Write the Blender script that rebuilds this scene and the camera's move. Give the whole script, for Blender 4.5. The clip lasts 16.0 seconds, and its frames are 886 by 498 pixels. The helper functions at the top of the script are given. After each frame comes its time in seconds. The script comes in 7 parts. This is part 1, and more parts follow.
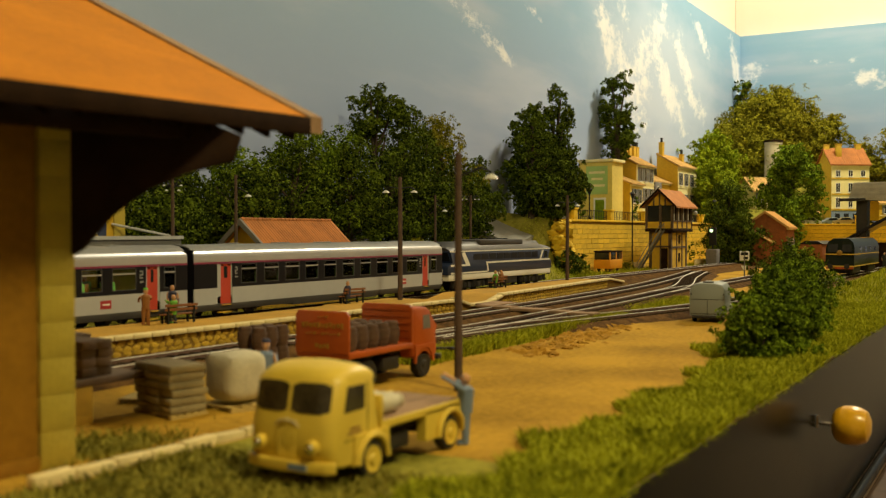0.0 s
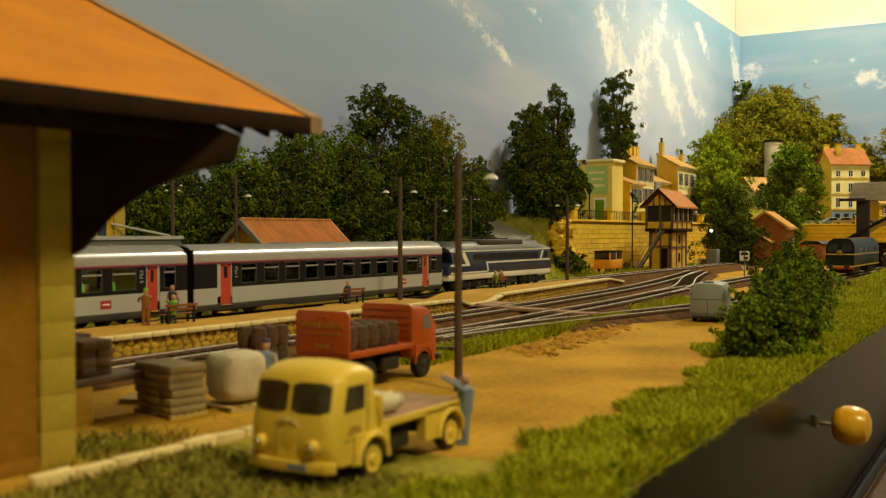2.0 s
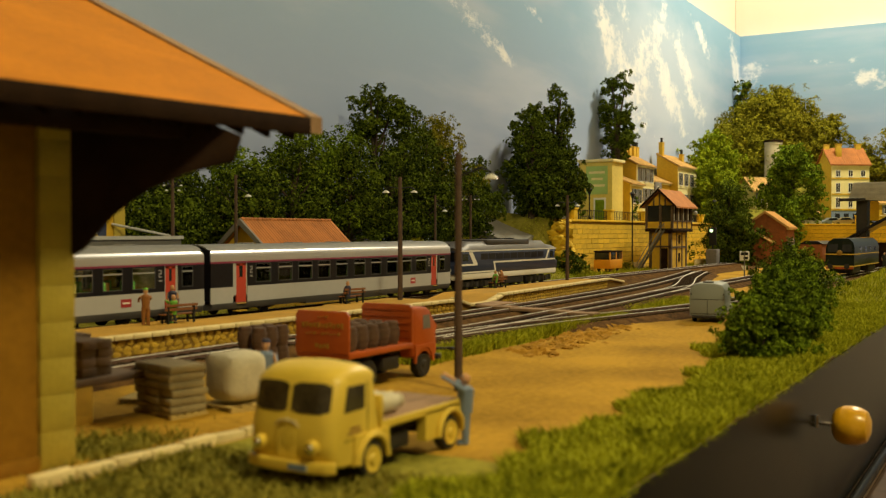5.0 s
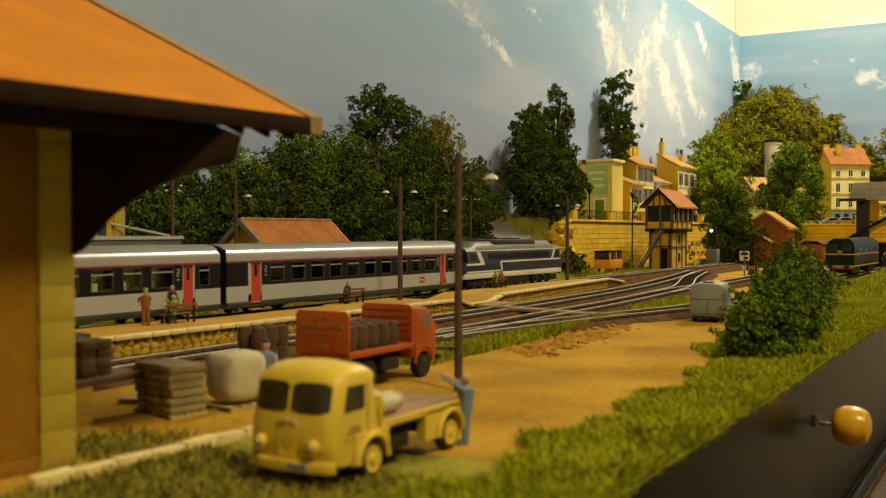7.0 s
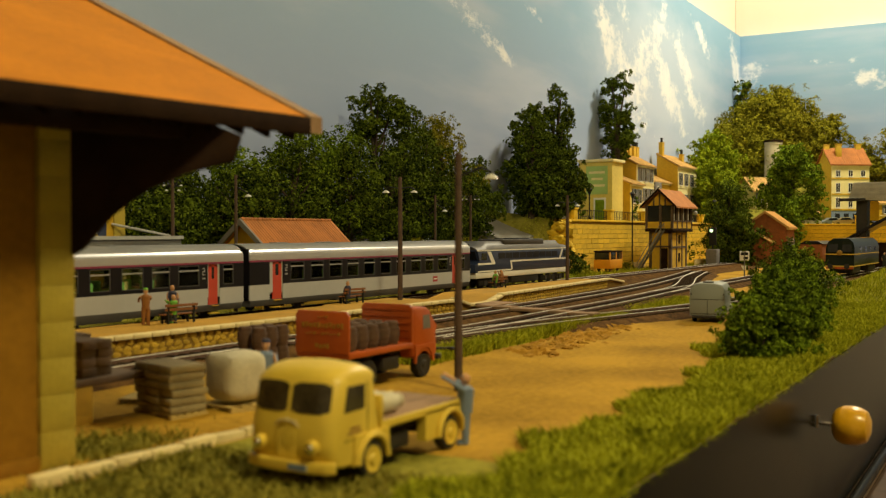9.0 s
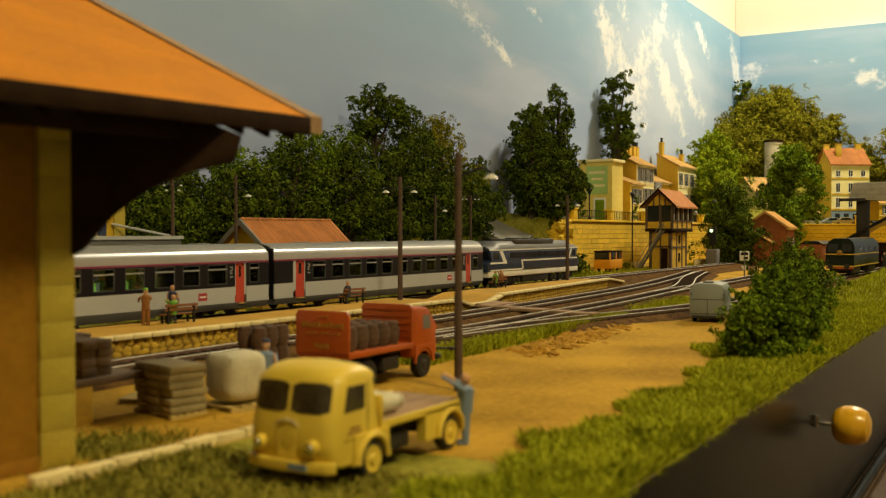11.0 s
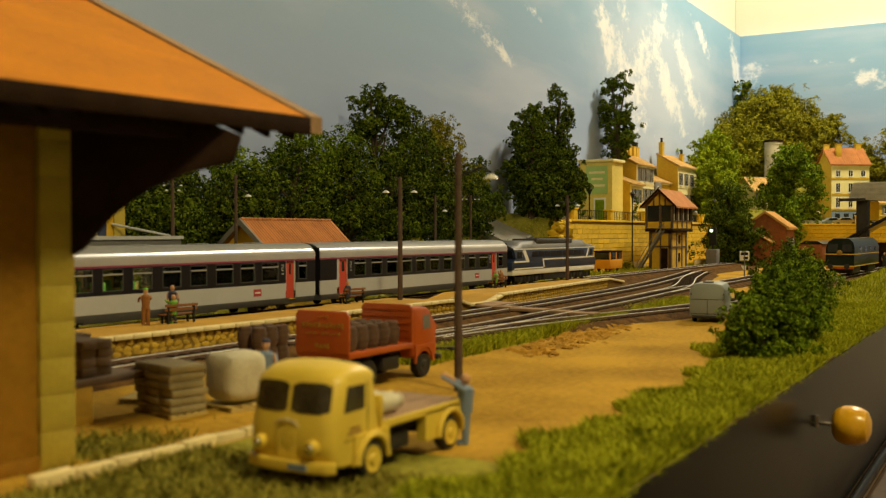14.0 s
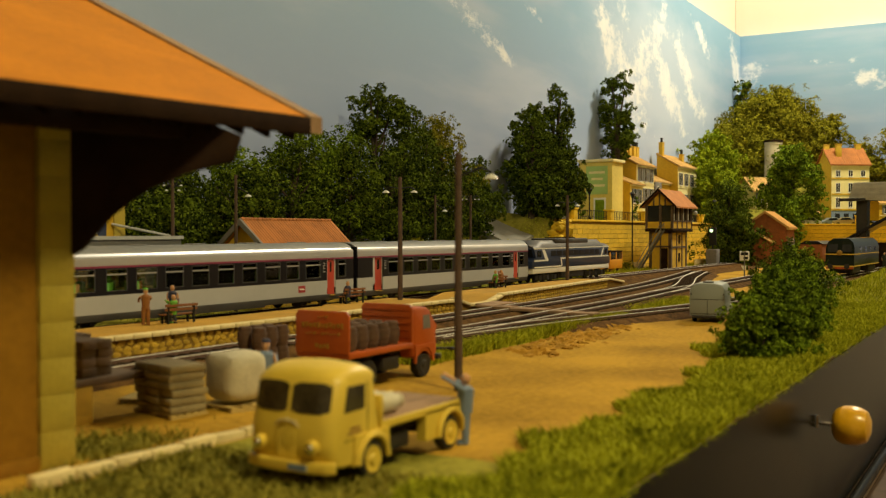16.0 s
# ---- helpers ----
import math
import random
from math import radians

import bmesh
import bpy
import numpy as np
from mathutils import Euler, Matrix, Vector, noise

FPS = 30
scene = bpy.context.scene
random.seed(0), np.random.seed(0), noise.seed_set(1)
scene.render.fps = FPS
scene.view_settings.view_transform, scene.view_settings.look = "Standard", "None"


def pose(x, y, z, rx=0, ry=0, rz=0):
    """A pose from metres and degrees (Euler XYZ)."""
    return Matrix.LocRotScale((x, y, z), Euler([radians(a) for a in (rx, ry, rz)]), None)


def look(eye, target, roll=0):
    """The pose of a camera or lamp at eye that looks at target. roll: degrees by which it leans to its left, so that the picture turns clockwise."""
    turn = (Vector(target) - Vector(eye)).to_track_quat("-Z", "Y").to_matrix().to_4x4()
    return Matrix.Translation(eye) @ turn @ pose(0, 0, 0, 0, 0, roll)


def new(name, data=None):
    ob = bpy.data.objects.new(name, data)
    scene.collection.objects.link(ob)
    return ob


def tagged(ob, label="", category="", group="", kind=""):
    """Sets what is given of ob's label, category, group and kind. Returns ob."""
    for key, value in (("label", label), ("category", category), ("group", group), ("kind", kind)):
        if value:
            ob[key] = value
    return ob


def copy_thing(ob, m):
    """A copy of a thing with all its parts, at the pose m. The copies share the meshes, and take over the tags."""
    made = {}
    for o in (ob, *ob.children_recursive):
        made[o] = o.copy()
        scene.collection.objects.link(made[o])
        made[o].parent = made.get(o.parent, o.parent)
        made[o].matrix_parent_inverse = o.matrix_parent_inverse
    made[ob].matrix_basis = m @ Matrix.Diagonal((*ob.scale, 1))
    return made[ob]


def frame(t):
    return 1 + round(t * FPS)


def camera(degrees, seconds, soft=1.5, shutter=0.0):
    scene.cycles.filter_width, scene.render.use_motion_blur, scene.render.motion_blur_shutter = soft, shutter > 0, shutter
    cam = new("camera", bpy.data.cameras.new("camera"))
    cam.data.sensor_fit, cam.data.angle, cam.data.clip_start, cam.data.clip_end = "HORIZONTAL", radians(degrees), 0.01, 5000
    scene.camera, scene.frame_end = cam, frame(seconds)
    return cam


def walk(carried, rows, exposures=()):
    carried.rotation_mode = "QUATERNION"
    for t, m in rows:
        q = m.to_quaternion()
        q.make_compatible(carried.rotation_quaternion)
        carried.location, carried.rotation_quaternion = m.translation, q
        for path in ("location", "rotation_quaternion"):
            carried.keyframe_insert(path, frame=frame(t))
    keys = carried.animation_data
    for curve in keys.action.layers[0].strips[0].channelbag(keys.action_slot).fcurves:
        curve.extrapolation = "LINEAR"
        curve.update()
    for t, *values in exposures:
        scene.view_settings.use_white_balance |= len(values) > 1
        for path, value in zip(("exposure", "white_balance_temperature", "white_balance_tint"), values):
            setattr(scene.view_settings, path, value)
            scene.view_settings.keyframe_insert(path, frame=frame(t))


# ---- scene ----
# One unit of the model is a metre of the real railway at 1:87.
K = 1 / 87.0
cam = camera(47.925, 16.0, soft=1.25)
cam.data.dof.use_dof = True
cam.data.dof.focus_distance = 95 * K
cam.data.dof.aperture_fstop = 25.0
EYE = Vector((0, 0, 4.745)) * K
AIM = Vector((86.23, 50.64, 4.745 - 1.735)) * K
walk(cam, [(0.0, look(EYE, AIM)), (16.0, look(EYE, AIM))], exposures=[(0.0, 0.0), (16.0, 0.0)])

# ---- light: unseen warm ceiling lamp over the layout, added front lamp, weak room light ----
world = bpy.data.worlds.new("room_air")
scene.world = world
world.use_nodes = True
world.node_tree.nodes["Background"].inputs[0].default_value = (1.0, 0.86, 0.62, 1)
world.node_tree.nodes["Background"].inputs[1].default_value = 0.02


def area_lamp(name, eye, target, size, power, colour):
    data = bpy.data.lights.new(name, "AREA")
    data.shape, data.size, data.energy, data.color = "DISK", size * K, power, colour
    ob = new(name, data)
    ob.matrix_world = look(Vector(eye) * K, Vector(target) * K)
    return ob


area_lamp("unseen_lamp_light", (188, 0, 126), (168, 30, 0), 22, 31.0, (1.0, 0.895, 0.62))
# fill lamp added to brighten truck fronts and foreground, no known fixture
area_lamp("unseen_lamp_light", (0, -48, 92), (24, 10, 0), 20, 12.3, (1.0, 0.83, 0.40))


# ---- materials ----
def mat(name, col, rough=0.7, var=0.18, freq=1.2, bump=0.15, metal=0.0, fine=9.0, col2=None, emit=0.0, coat=0.0, island=0.0, objrand=0.0, spec=0.5):
    """Two scales of noise on a base colour, with fine relief; freq: spots per metre of the railway."""
    m = bpy.data.materials.new(name)
    m.use_nodes = True
    nt = m.node_tree
    n, l = nt.nodes, nt.links
    bs = n["Principled BSDF"]
    bs.inputs["Roughness"].default_value, bs.inputs["Metallic"].default_value = rough, metal
    bs.inputs["Specular IOR Level"].default_value = spec
    bs.inputs["Coat Weight"].default_value = coat
    tc = n.new("ShaderNodeTexCoord")
    big, small = n.new("ShaderNodeTexNoise"), n.new("ShaderNodeTexNoise")
    big.inputs["Scale"].default_value, small.inputs["Scale"].default_value = freq / K, freq * fine / K
    big.inputs["Detail"].default_value, small.inputs["Detail"].default_value = 4, 3
    for t in (big, small):
        l.new(tc.outputs["Object"], t.inputs["Vector"])
    add = n.new("ShaderNodeMath")
    add.operation = "MULTIPLY_ADD"
    l.new(small.outputs["Fac"], add.inputs[0])
    add.inputs[1].default_value = 0.6
    l.new(big.outputs["Fac"], add.inputs[2])
    last = add.outputs[0]
    for amount, kind in ((island, "ShaderNodeNewGeometry"), (objrand, "ShaderNodeObjectInfo")):
        if amount:
            src = n.new(kind)
            ma = n.new("ShaderNodeMath")
            ma.operation = "MULTIPLY_ADD"
            l.new(src.outputs["Random Per Island" if kind == "ShaderNodeNewGeometry" else "Random"], ma.inputs[0])
            ma.inputs[1].default_value = amount
            l.new(last, ma.inputs[2])
            off = n.new("ShaderNodeMath")
            off.operation = "SUBTRACT"
            l.new(ma.outputs[0], off.inputs[0])
            off.inputs[1].default_value = amount / 2
            last = off.outputs[0]
    ramp = n.new("ShaderNodeValToRGB")
    ramp.color_ramp.elements[0].position, ramp.color_ramp.elements[1].position = 0.5, 1.1
    c2 = col2 or tuple(min(1, c * (1 + var)) for c in col)
    c1 = tuple(c * (1 - var) for c in col)
    ramp.color_ramp.elements[0].color, ramp.color_ramp.elements[1].color = (*c1, 1), (*c2, 1)
    l.new(last, ramp.inputs[0])
    l.new(ramp.outputs[0], bs.inputs["Base Color"])
    if bump:
        b = n.new("ShaderNodeBump")
        b.inputs["Strength"].default_value, b.inputs["Distance"].default_value = bump, 0.08 * K
        l.new(add.outputs[0], b.inputs["Height"])
        l.new(b.outputs[0], bs.inputs["Normal"])
    if emit:
        bs.inputs["Emission Color"].default_value, bs.inputs["Emission Strength"].default_value = (*col, 1), emit
    return m


def glass(name, tint=(0.9, 0.95, 0.92), rough=0.03):
    m = bpy.data.materials.new(name)
    m.use_nodes = True
    n, l = m.node_tree.nodes, m.node_tree.links
    out = n["Material Output"]
    tr, gl, mix, fr = n.new("ShaderNodeBsdfTransparent"), n.new("ShaderNodeBsdfGlossy"), n.new("ShaderNodeMixShader"), n.new("ShaderNodeFresnel")
    tr.inputs[0].default_value = (*tint, 1)
    gl.inputs["Roughness"].default_value = rough
    fr.inputs[0].default_value = 1.45
    l.new(fr.outputs[0], mix.inputs[0]), l.new(tr.outputs[0], mix.inputs[1]), l.new(gl.outputs[0], mix.inputs[2])
    l.new(mix.outputs[0], out.inputs[0])
    return m


M = {}
M["dirt"] = mat("ochre_dirt", (0.33, 0.185, 0.016), 0.95, 0.35, 0.22, 0.6, fine=18, col2=(0.49, 0.285, 0.03), spec=0.1)
M["platform"] = mat("platform_sand", (0.40, 0.22, 0.014), 0.95, 0.2, 0.4, 0.3, fine=14)
M["ballast"] = mat("brown_ballast", (0.042, 0.022, 0.008), 0.95, 0.5, 1.6, 0.9, fine=5, col2=(0.14, 0.072, 0.022), spec=0.05)
M["sleeper"] = mat("dark_sleeper", (0.036, 0.022, 0.012), 0.95, 0.4, 1.0, 0.3, objrand=0.4, spec=0.05)
M["rail"] = mat("steel_rail", (0.80, 0.76, 0.68), 0.35, 0.12, 1.0, 0.0, metal=0.2)
M["rust"] = mat("rusty_web", (0.09, 0.045, 0.025), 0.8, 0.3, 2.0, 0.2)
M["coping"] = mat("pale_coping", (0.66, 0.54, 0.27), 0.9, 0.15, 0.8, 0.25, objrand=0.3)
M["rubble"] = mat("rubble_stone", (0.52, 0.34, 0.035), 0.9, 0.3, 1.5, 0.4, objrand=0.4)
M["mortar"] = mat("ochre_mortar", (0.30, 0.18, 0.012), 0.95, 0.2, 2.0, 0.3)
M["ashlar"] = mat("yellow_ashlar", (0.70, 0.455, 0.018), 0.9, 0.22, 0.25, 0.3, fine=8, objrand=0.3)
M["grass"] = mat("grass_blades", (0.18, 0.21, 0.007), 1.0, 0.35, 0.4, 0.0, island=0.8, col2=(0.47, 0.48, 0.028), spec=0.05)
M["moss"] = mat("mossy_flock", (0.12, 0.115, 0.014), 1.0, 0.4, 0.5, 0.0, island=0.8, col2=(0.34, 0.30, 0.05), spec=0.05)
M["turf"] = mat("turf_soil", (0.13, 0.13, 0.015), 0.95, 0.4, 0.6, 0.6, fine=9, col2=(0.30, 0.27, 0.04), spec=0.05)
M["leaf_dark"] = mat("dark_leaves", (0.022, 0.044, 0.004), 1.0, 0.5, 0.5, 0.0, island=0.8, col2=(0.12, 0.165, 0.013), spec=0.05)
M["leaf_mid"] = mat("mid_leaves", (0.055, 0.10, 0.004), 1.0, 0.5, 0.5, 0.0, island=0.6, col2=(0.20, 0.29, 0.016), spec=0.05)
M["leaf_bright"] = mat("bright_leaves", (0.11, 0.165, 0.005), 1.0, 0.4, 0.5, 0.0, island=0.5, col2=(0.33, 0.40, 0.016), spec=0.05)
M["leaf_olive"] = mat("olive_leaves", (0.10, 0.098, 0.006), 1.0, 0.4, 0.5, 0.0, island=0.55, col2=(0.30, 0.28, 0.018), spec=0.05)
M["bark"] = mat("bark", (0.06, 0.04, 0.025), 0.95, 0.4, 2.5, 0.6)
M["roof_orange"] = mat("orange_roof", (0.50, 0.185, 0.010), 0.75, 0.14, 0.6, 0.25, objrand=0.2, spec=0.15)
M["roof_tile"] = mat("terracotta_tiles", (0.37, 0.135, 0.03), 0.85, 0.25, 0.8, 0.3, island=0.4, objrand=0.3)
M["roof_pale"] = mat("pale_tiles", (0.50, 0.30, 0.09), 0.9, 0.2, 0.8, 0.3, island=0.4)
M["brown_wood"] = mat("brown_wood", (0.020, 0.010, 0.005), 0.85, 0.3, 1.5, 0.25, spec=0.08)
M["shed_wall"] = mat("shed_render", (0.25, 0.12, 0.009), 0.9, 0.2, 0.5, 0.2, spec=0.2)
M["quoin"] = mat("cream_stone", (0.36, 0.275, 0.03), 0.9, 0.14, 0.8, 0.3, objrand=0.05)
M["cream_wall"] = mat("cream_render", (0.70, 0.55, 0.12), 0.9, 0.12, 0.3, 0.1)
M["ochre_wall"] = mat("ochre_render", (0.58, 0.365, 0.022), 0.9, 0.15, 0.3, 0.1)
M["pale_wall"] = mat("pale_render", (0.76, 0.67, 0.32), 0.9, 0.1, 0.3, 0.1)
M["white"] = mat("white_paint", (0.78, 0.76, 0.7), 0.6, 0.05, 1.0, 0.05)
M["green_sign"] = mat("faded_green_paint", (0.36, 0.52, 0.16), 0.9, 0.1, 0.5, 0.1)
M["shutter"] = mat("grey_shutters", (0.16, 0.15, 0.14), 0.8, 0.2, 2.0, 0.1)
M["window_dark"] = mat("dark_pane", (0.02, 0.022, 0.025), 0.15, 0.2, 1.0, 0.0)
M["iron"] = mat("black_iron", (0.018, 0.018, 0.019), 0.6, 0.2, 3.0, 0.1, spec=0.2)
M["pole_wood"] = mat("dark_pole", (0.075, 0.045, 0.03), 0.85, 0.3, 1.5, 0.3)
M["room_wall"] = mat("cream_room_wall", (0.80, 0.72, 0.60), 0.9, 0.03, 0.02, 0.05)
M["fascia"] = mat("black_satin_panel", (0.004, 0.0035, 0.002), 0.24, 0.3, 0.5, 0.03, col2=(0.012, 0.010, 0.006), spec=0.02)
M["floor_wood"] = mat("brown_floor", (0.20, 0.11, 0.05), 0.5, 0.25, 0.05, 0.1)
M["knob"] = mat("varnished_beech", (0.62, 0.33, 0.010), 0.3, 0.12, 0.8, 0.0, coat=0.3, spec=0.3)
M["chrome"] = mat("chrome", (0.7, 0.7, 0.68), 0.2, 0.05, 1.0, 0.0, metal=1.0)
M["rubber"] = mat("black_rubber", (0.018, 0.016, 0.015), 0.8, 0.2, 3.0, 0.1)
M["truck_yellow"] = mat("cream_yellow_paint", (0.68, 0.495, 0.06), 0.42, 0.06, 0.6, 0.02)
M["truck_red"] = mat("brick_red_paint", (0.40, 0.078, 0.009), 0.45, 0.1, 0.8, 0.03)
M["chassis"] = mat("black_chassis", (0.02, 0.016, 0.012), 0.7, 0.3, 2.0, 0.1)
M["deck_wood"] = mat("grey_brown_deck", (0.26, 0.16, 0.09), 0.85, 0.25, 1.2, 0.2, objrand=0.3)
M["barrel"] = mat("barrel_oak", (0.085, 0.045, 0.025), 0.8, 0.3, 2.0, 0.2, objrand=0.3)
M["sack_grey"] = mat("grey_sacks", (0.28, 0.23, 0.12), 0.95, 0.2, 1.2, 0.3, objrand=0.3)
M["sack_white"] = mat("off_white_tarpaulin", (0.50, 0.46, 0.34), 0.9, 0.12, 0.8, 0.3)
M["pallet"] = mat("pallet_wood", (0.48, 0.36, 0.12), 0.9, 0.2, 1.5, 0.2)
M["van_grey"] = mat("grey_van_paint", (0.22, 0.245, 0.24), 0.4, 0.06, 0.6, 0.02)
M["coach_grey"] = mat("light_grey_paint", (0.40, 0.41, 0.43), 0.4, 0.04, 0.3, 0.0)
M["coach_dark"] = mat("anthracite_paint", (0.010, 0.009, 0.013), 0.3, 0.1, 0.3, 0.0, spec=0.25)
M["coach_silver"] = mat("silver_paint", (0.46, 0.46, 0.49), 0.3, 0.04, 0.3, 0.0, metal=0.5)
M["coach_roof"] = mat("grey_roof_paint", (0.17, 0.172, 0.175), 0.55, 0.12, 0.3, 0.02)
M["coach_skirt"] = mat("dark_grey_skirt", (0.075, 0.075, 0.08), 0.5, 0.15, 0.6, 0.02)
M["win_frame"] = mat("dark_window_frame", (0.06, 0.06, 0.065), 0.4, 0.05, 0.5, 0.0)
M["loco_grey"] = mat("dark_grey_roof_paint", (0.045, 0.040, 0.038), 0.45, 0.08, 0.4, 0.0)
M["purple"] = mat("purple_line_paint", (0.22, 0.03, 0.08), 0.4, 0.05, 1.0, 0.0)
M["door_red"] = mat("red_door_paint", (0.46, 0.050, 0.028), 0.4, 0.08, 1.0, 0.0)
M["seat_green"] = mat("green_seat", (0.18, 0.48, 0.12), 0.9, 0.2, 1.0, 0.0)
M["interior"] = mat("cream_interior", (0.78, 0.66, 0.36), 0.8, 0.1, 1.0, 0.0)
M["loco_blue"] = mat("dark_blue_paint", (0.022, 0.035, 0.085), 0.35, 0.08, 0.4, 0.0)
M["loco_white"] = mat("white_stripe_paint", (0.74, 0.72, 0.66), 0.4, 0.04, 0.6, 0.0)
M["loco_green"] = mat("dark_green_paint", (0.006, 0.010, 0.004), 0.35, 0.15, 0.4, 0.0, spec=0.2)
M["stripe_yellow"] = mat("yellow_stripe_paint", (0.6, 0.38, 0.03), 0.5, 0.05, 1.0, 0.0)
M["orange_bus"] = mat("orange_yellow_paint", (0.66, 0.28, 0.015), 0.4, 0.06, 0.6, 0.0)
M["soil"] = mat("earth_lumps", (0.33, 0.17, 0.022), 0.95, 0.3, 1.2, 0.8, col2=(0.48, 0.265, 0.038), spec=0.1)
M["hopper_grey"] = mat("weathered_grey_planks", (0.40, 0.38, 0.33), 0.9, 0.2, 1.2, 0.2, objrand=0.3)
# the lighter second colour paints reflections into the dark cab glass
M["cab_glass"] = mat("dark_glass_painted_reflections", (0.016, 0.012, 0.007), 0.12, 0.3, 1.6, 0.0, col2=(0.075, 0.06, 0.03))
M["brick_red"] = mat("red_brown_brick", (0.24, 0.075, 0.018), 0.9, 0.25, 1.5, 0.3)
M["stair_grey"] = mat("grey_stair_timber", (0.20, 0.195, 0.18), 0.85, 0.2, 1.5, 0.2)
M["orange_tile"] = mat("pale_orange_tiles", (0.52, 0.27, 0.07), 0.9, 0.2, 0.8, 0.3, island=0.4)
M["tower"] = mat("concrete_tower", (0.55, 0.48, 0.33), 0.9, 0.12, 0.3, 0.2)
M["road_grey"] = mat("grey_road", (0.20, 0.19, 0.16), 0.9, 0.15, 0.4, 0.2)
M["lamp_white"] = mat("enamel_white", (0.5, 0.5, 0.46), 0.3, 0.05, 1.0, 0.0)
M["signal_glow"] = mat("lit_green_signal", (0.65, 1.0, 0.5), 0.4, 0.0, 1.0, 0.0, emit=2.0)
for key, colour in (("skin", (0.5, 0.27, 0.13)), ("blue_cloth", (0.16, 0.22, 0.33)), ("brown_cloth", (0.25, 0.10, 0.02)), ("green_cloth", (0.12, 0.35, 0.03)), ("navy_cloth", (0.03, 0.03, 0.07)), ("dark_cloth", (0.03, 0.03, 0.03))):
    M[key] = mat(key, colour, 0.7, 0.1, 2.0, 0.0)
M["crate"] = mat("crate_wood", (0.16, 0.11, 0.065), 0.9, 0.3, 1.5, 0.2, objrand=0.4)
M["box_timber"] = mat("weathered_timber", (0.10, 0.066, 0.038), 0.85, 0.25, 1.2, 0.2)
M["joint"] = mat("sandy_mortar", (0.24, 0.14, 0.02), 0.95, 0.2, 2.0, 0.3)
M["bench"] = mat("bench_slats", (0.20, 0.075, 0.022), 0.7, 0.2, 2.0, 0.1)
M["sign_red"] = mat("red_sign_paint", (0.35, 0.03, 0.04), 0.4, 0.05, 1.0, 0.0)
M["gold"] = mat("dull_gold_letters", (0.30, 0.16, 0.012), 0.6, 0.1, 1.0, 0.0)
GLASS = glass("clear_glass", (0.9, 0.93, 0.86))


# brush strokes on the long wall: middle x, middle z, half width, half height, lean of x per z, weight
STROKES = ((150.5, 35.0, 2.6, 6.2, -0.45, 1.0), (161, 29.5, 4.4, 8.0, -0.9, 1.0), (173, 38.5, 4.6, 8.0, 0.9, 0.95), (168, 33, 4.0, 6.5, 0.2, 0.95),
           (183, 30, 4.2, 7.0, -1.0, 1.0), (193, 35.5, 3.4, 8.6, -0.95, 0.9), (202, 44.5, 3.6, 3.6, -1.8, 0.8), (203, 29, 3.4, 4.0, -0.9, 0.7),
           (230.5, 42, 2.6, 6.4, -0.5, 1.0), (106, 30, 3.4, 3.2, -2.4, 0.75), (113.5, 27.4, 1.6, 1.3, -1.5, 0.8), (123.5, 34.3, 1.8, 1.2, -1.6, 0.7), (158, 42, 2.0, 5, -0.4, 0.7))


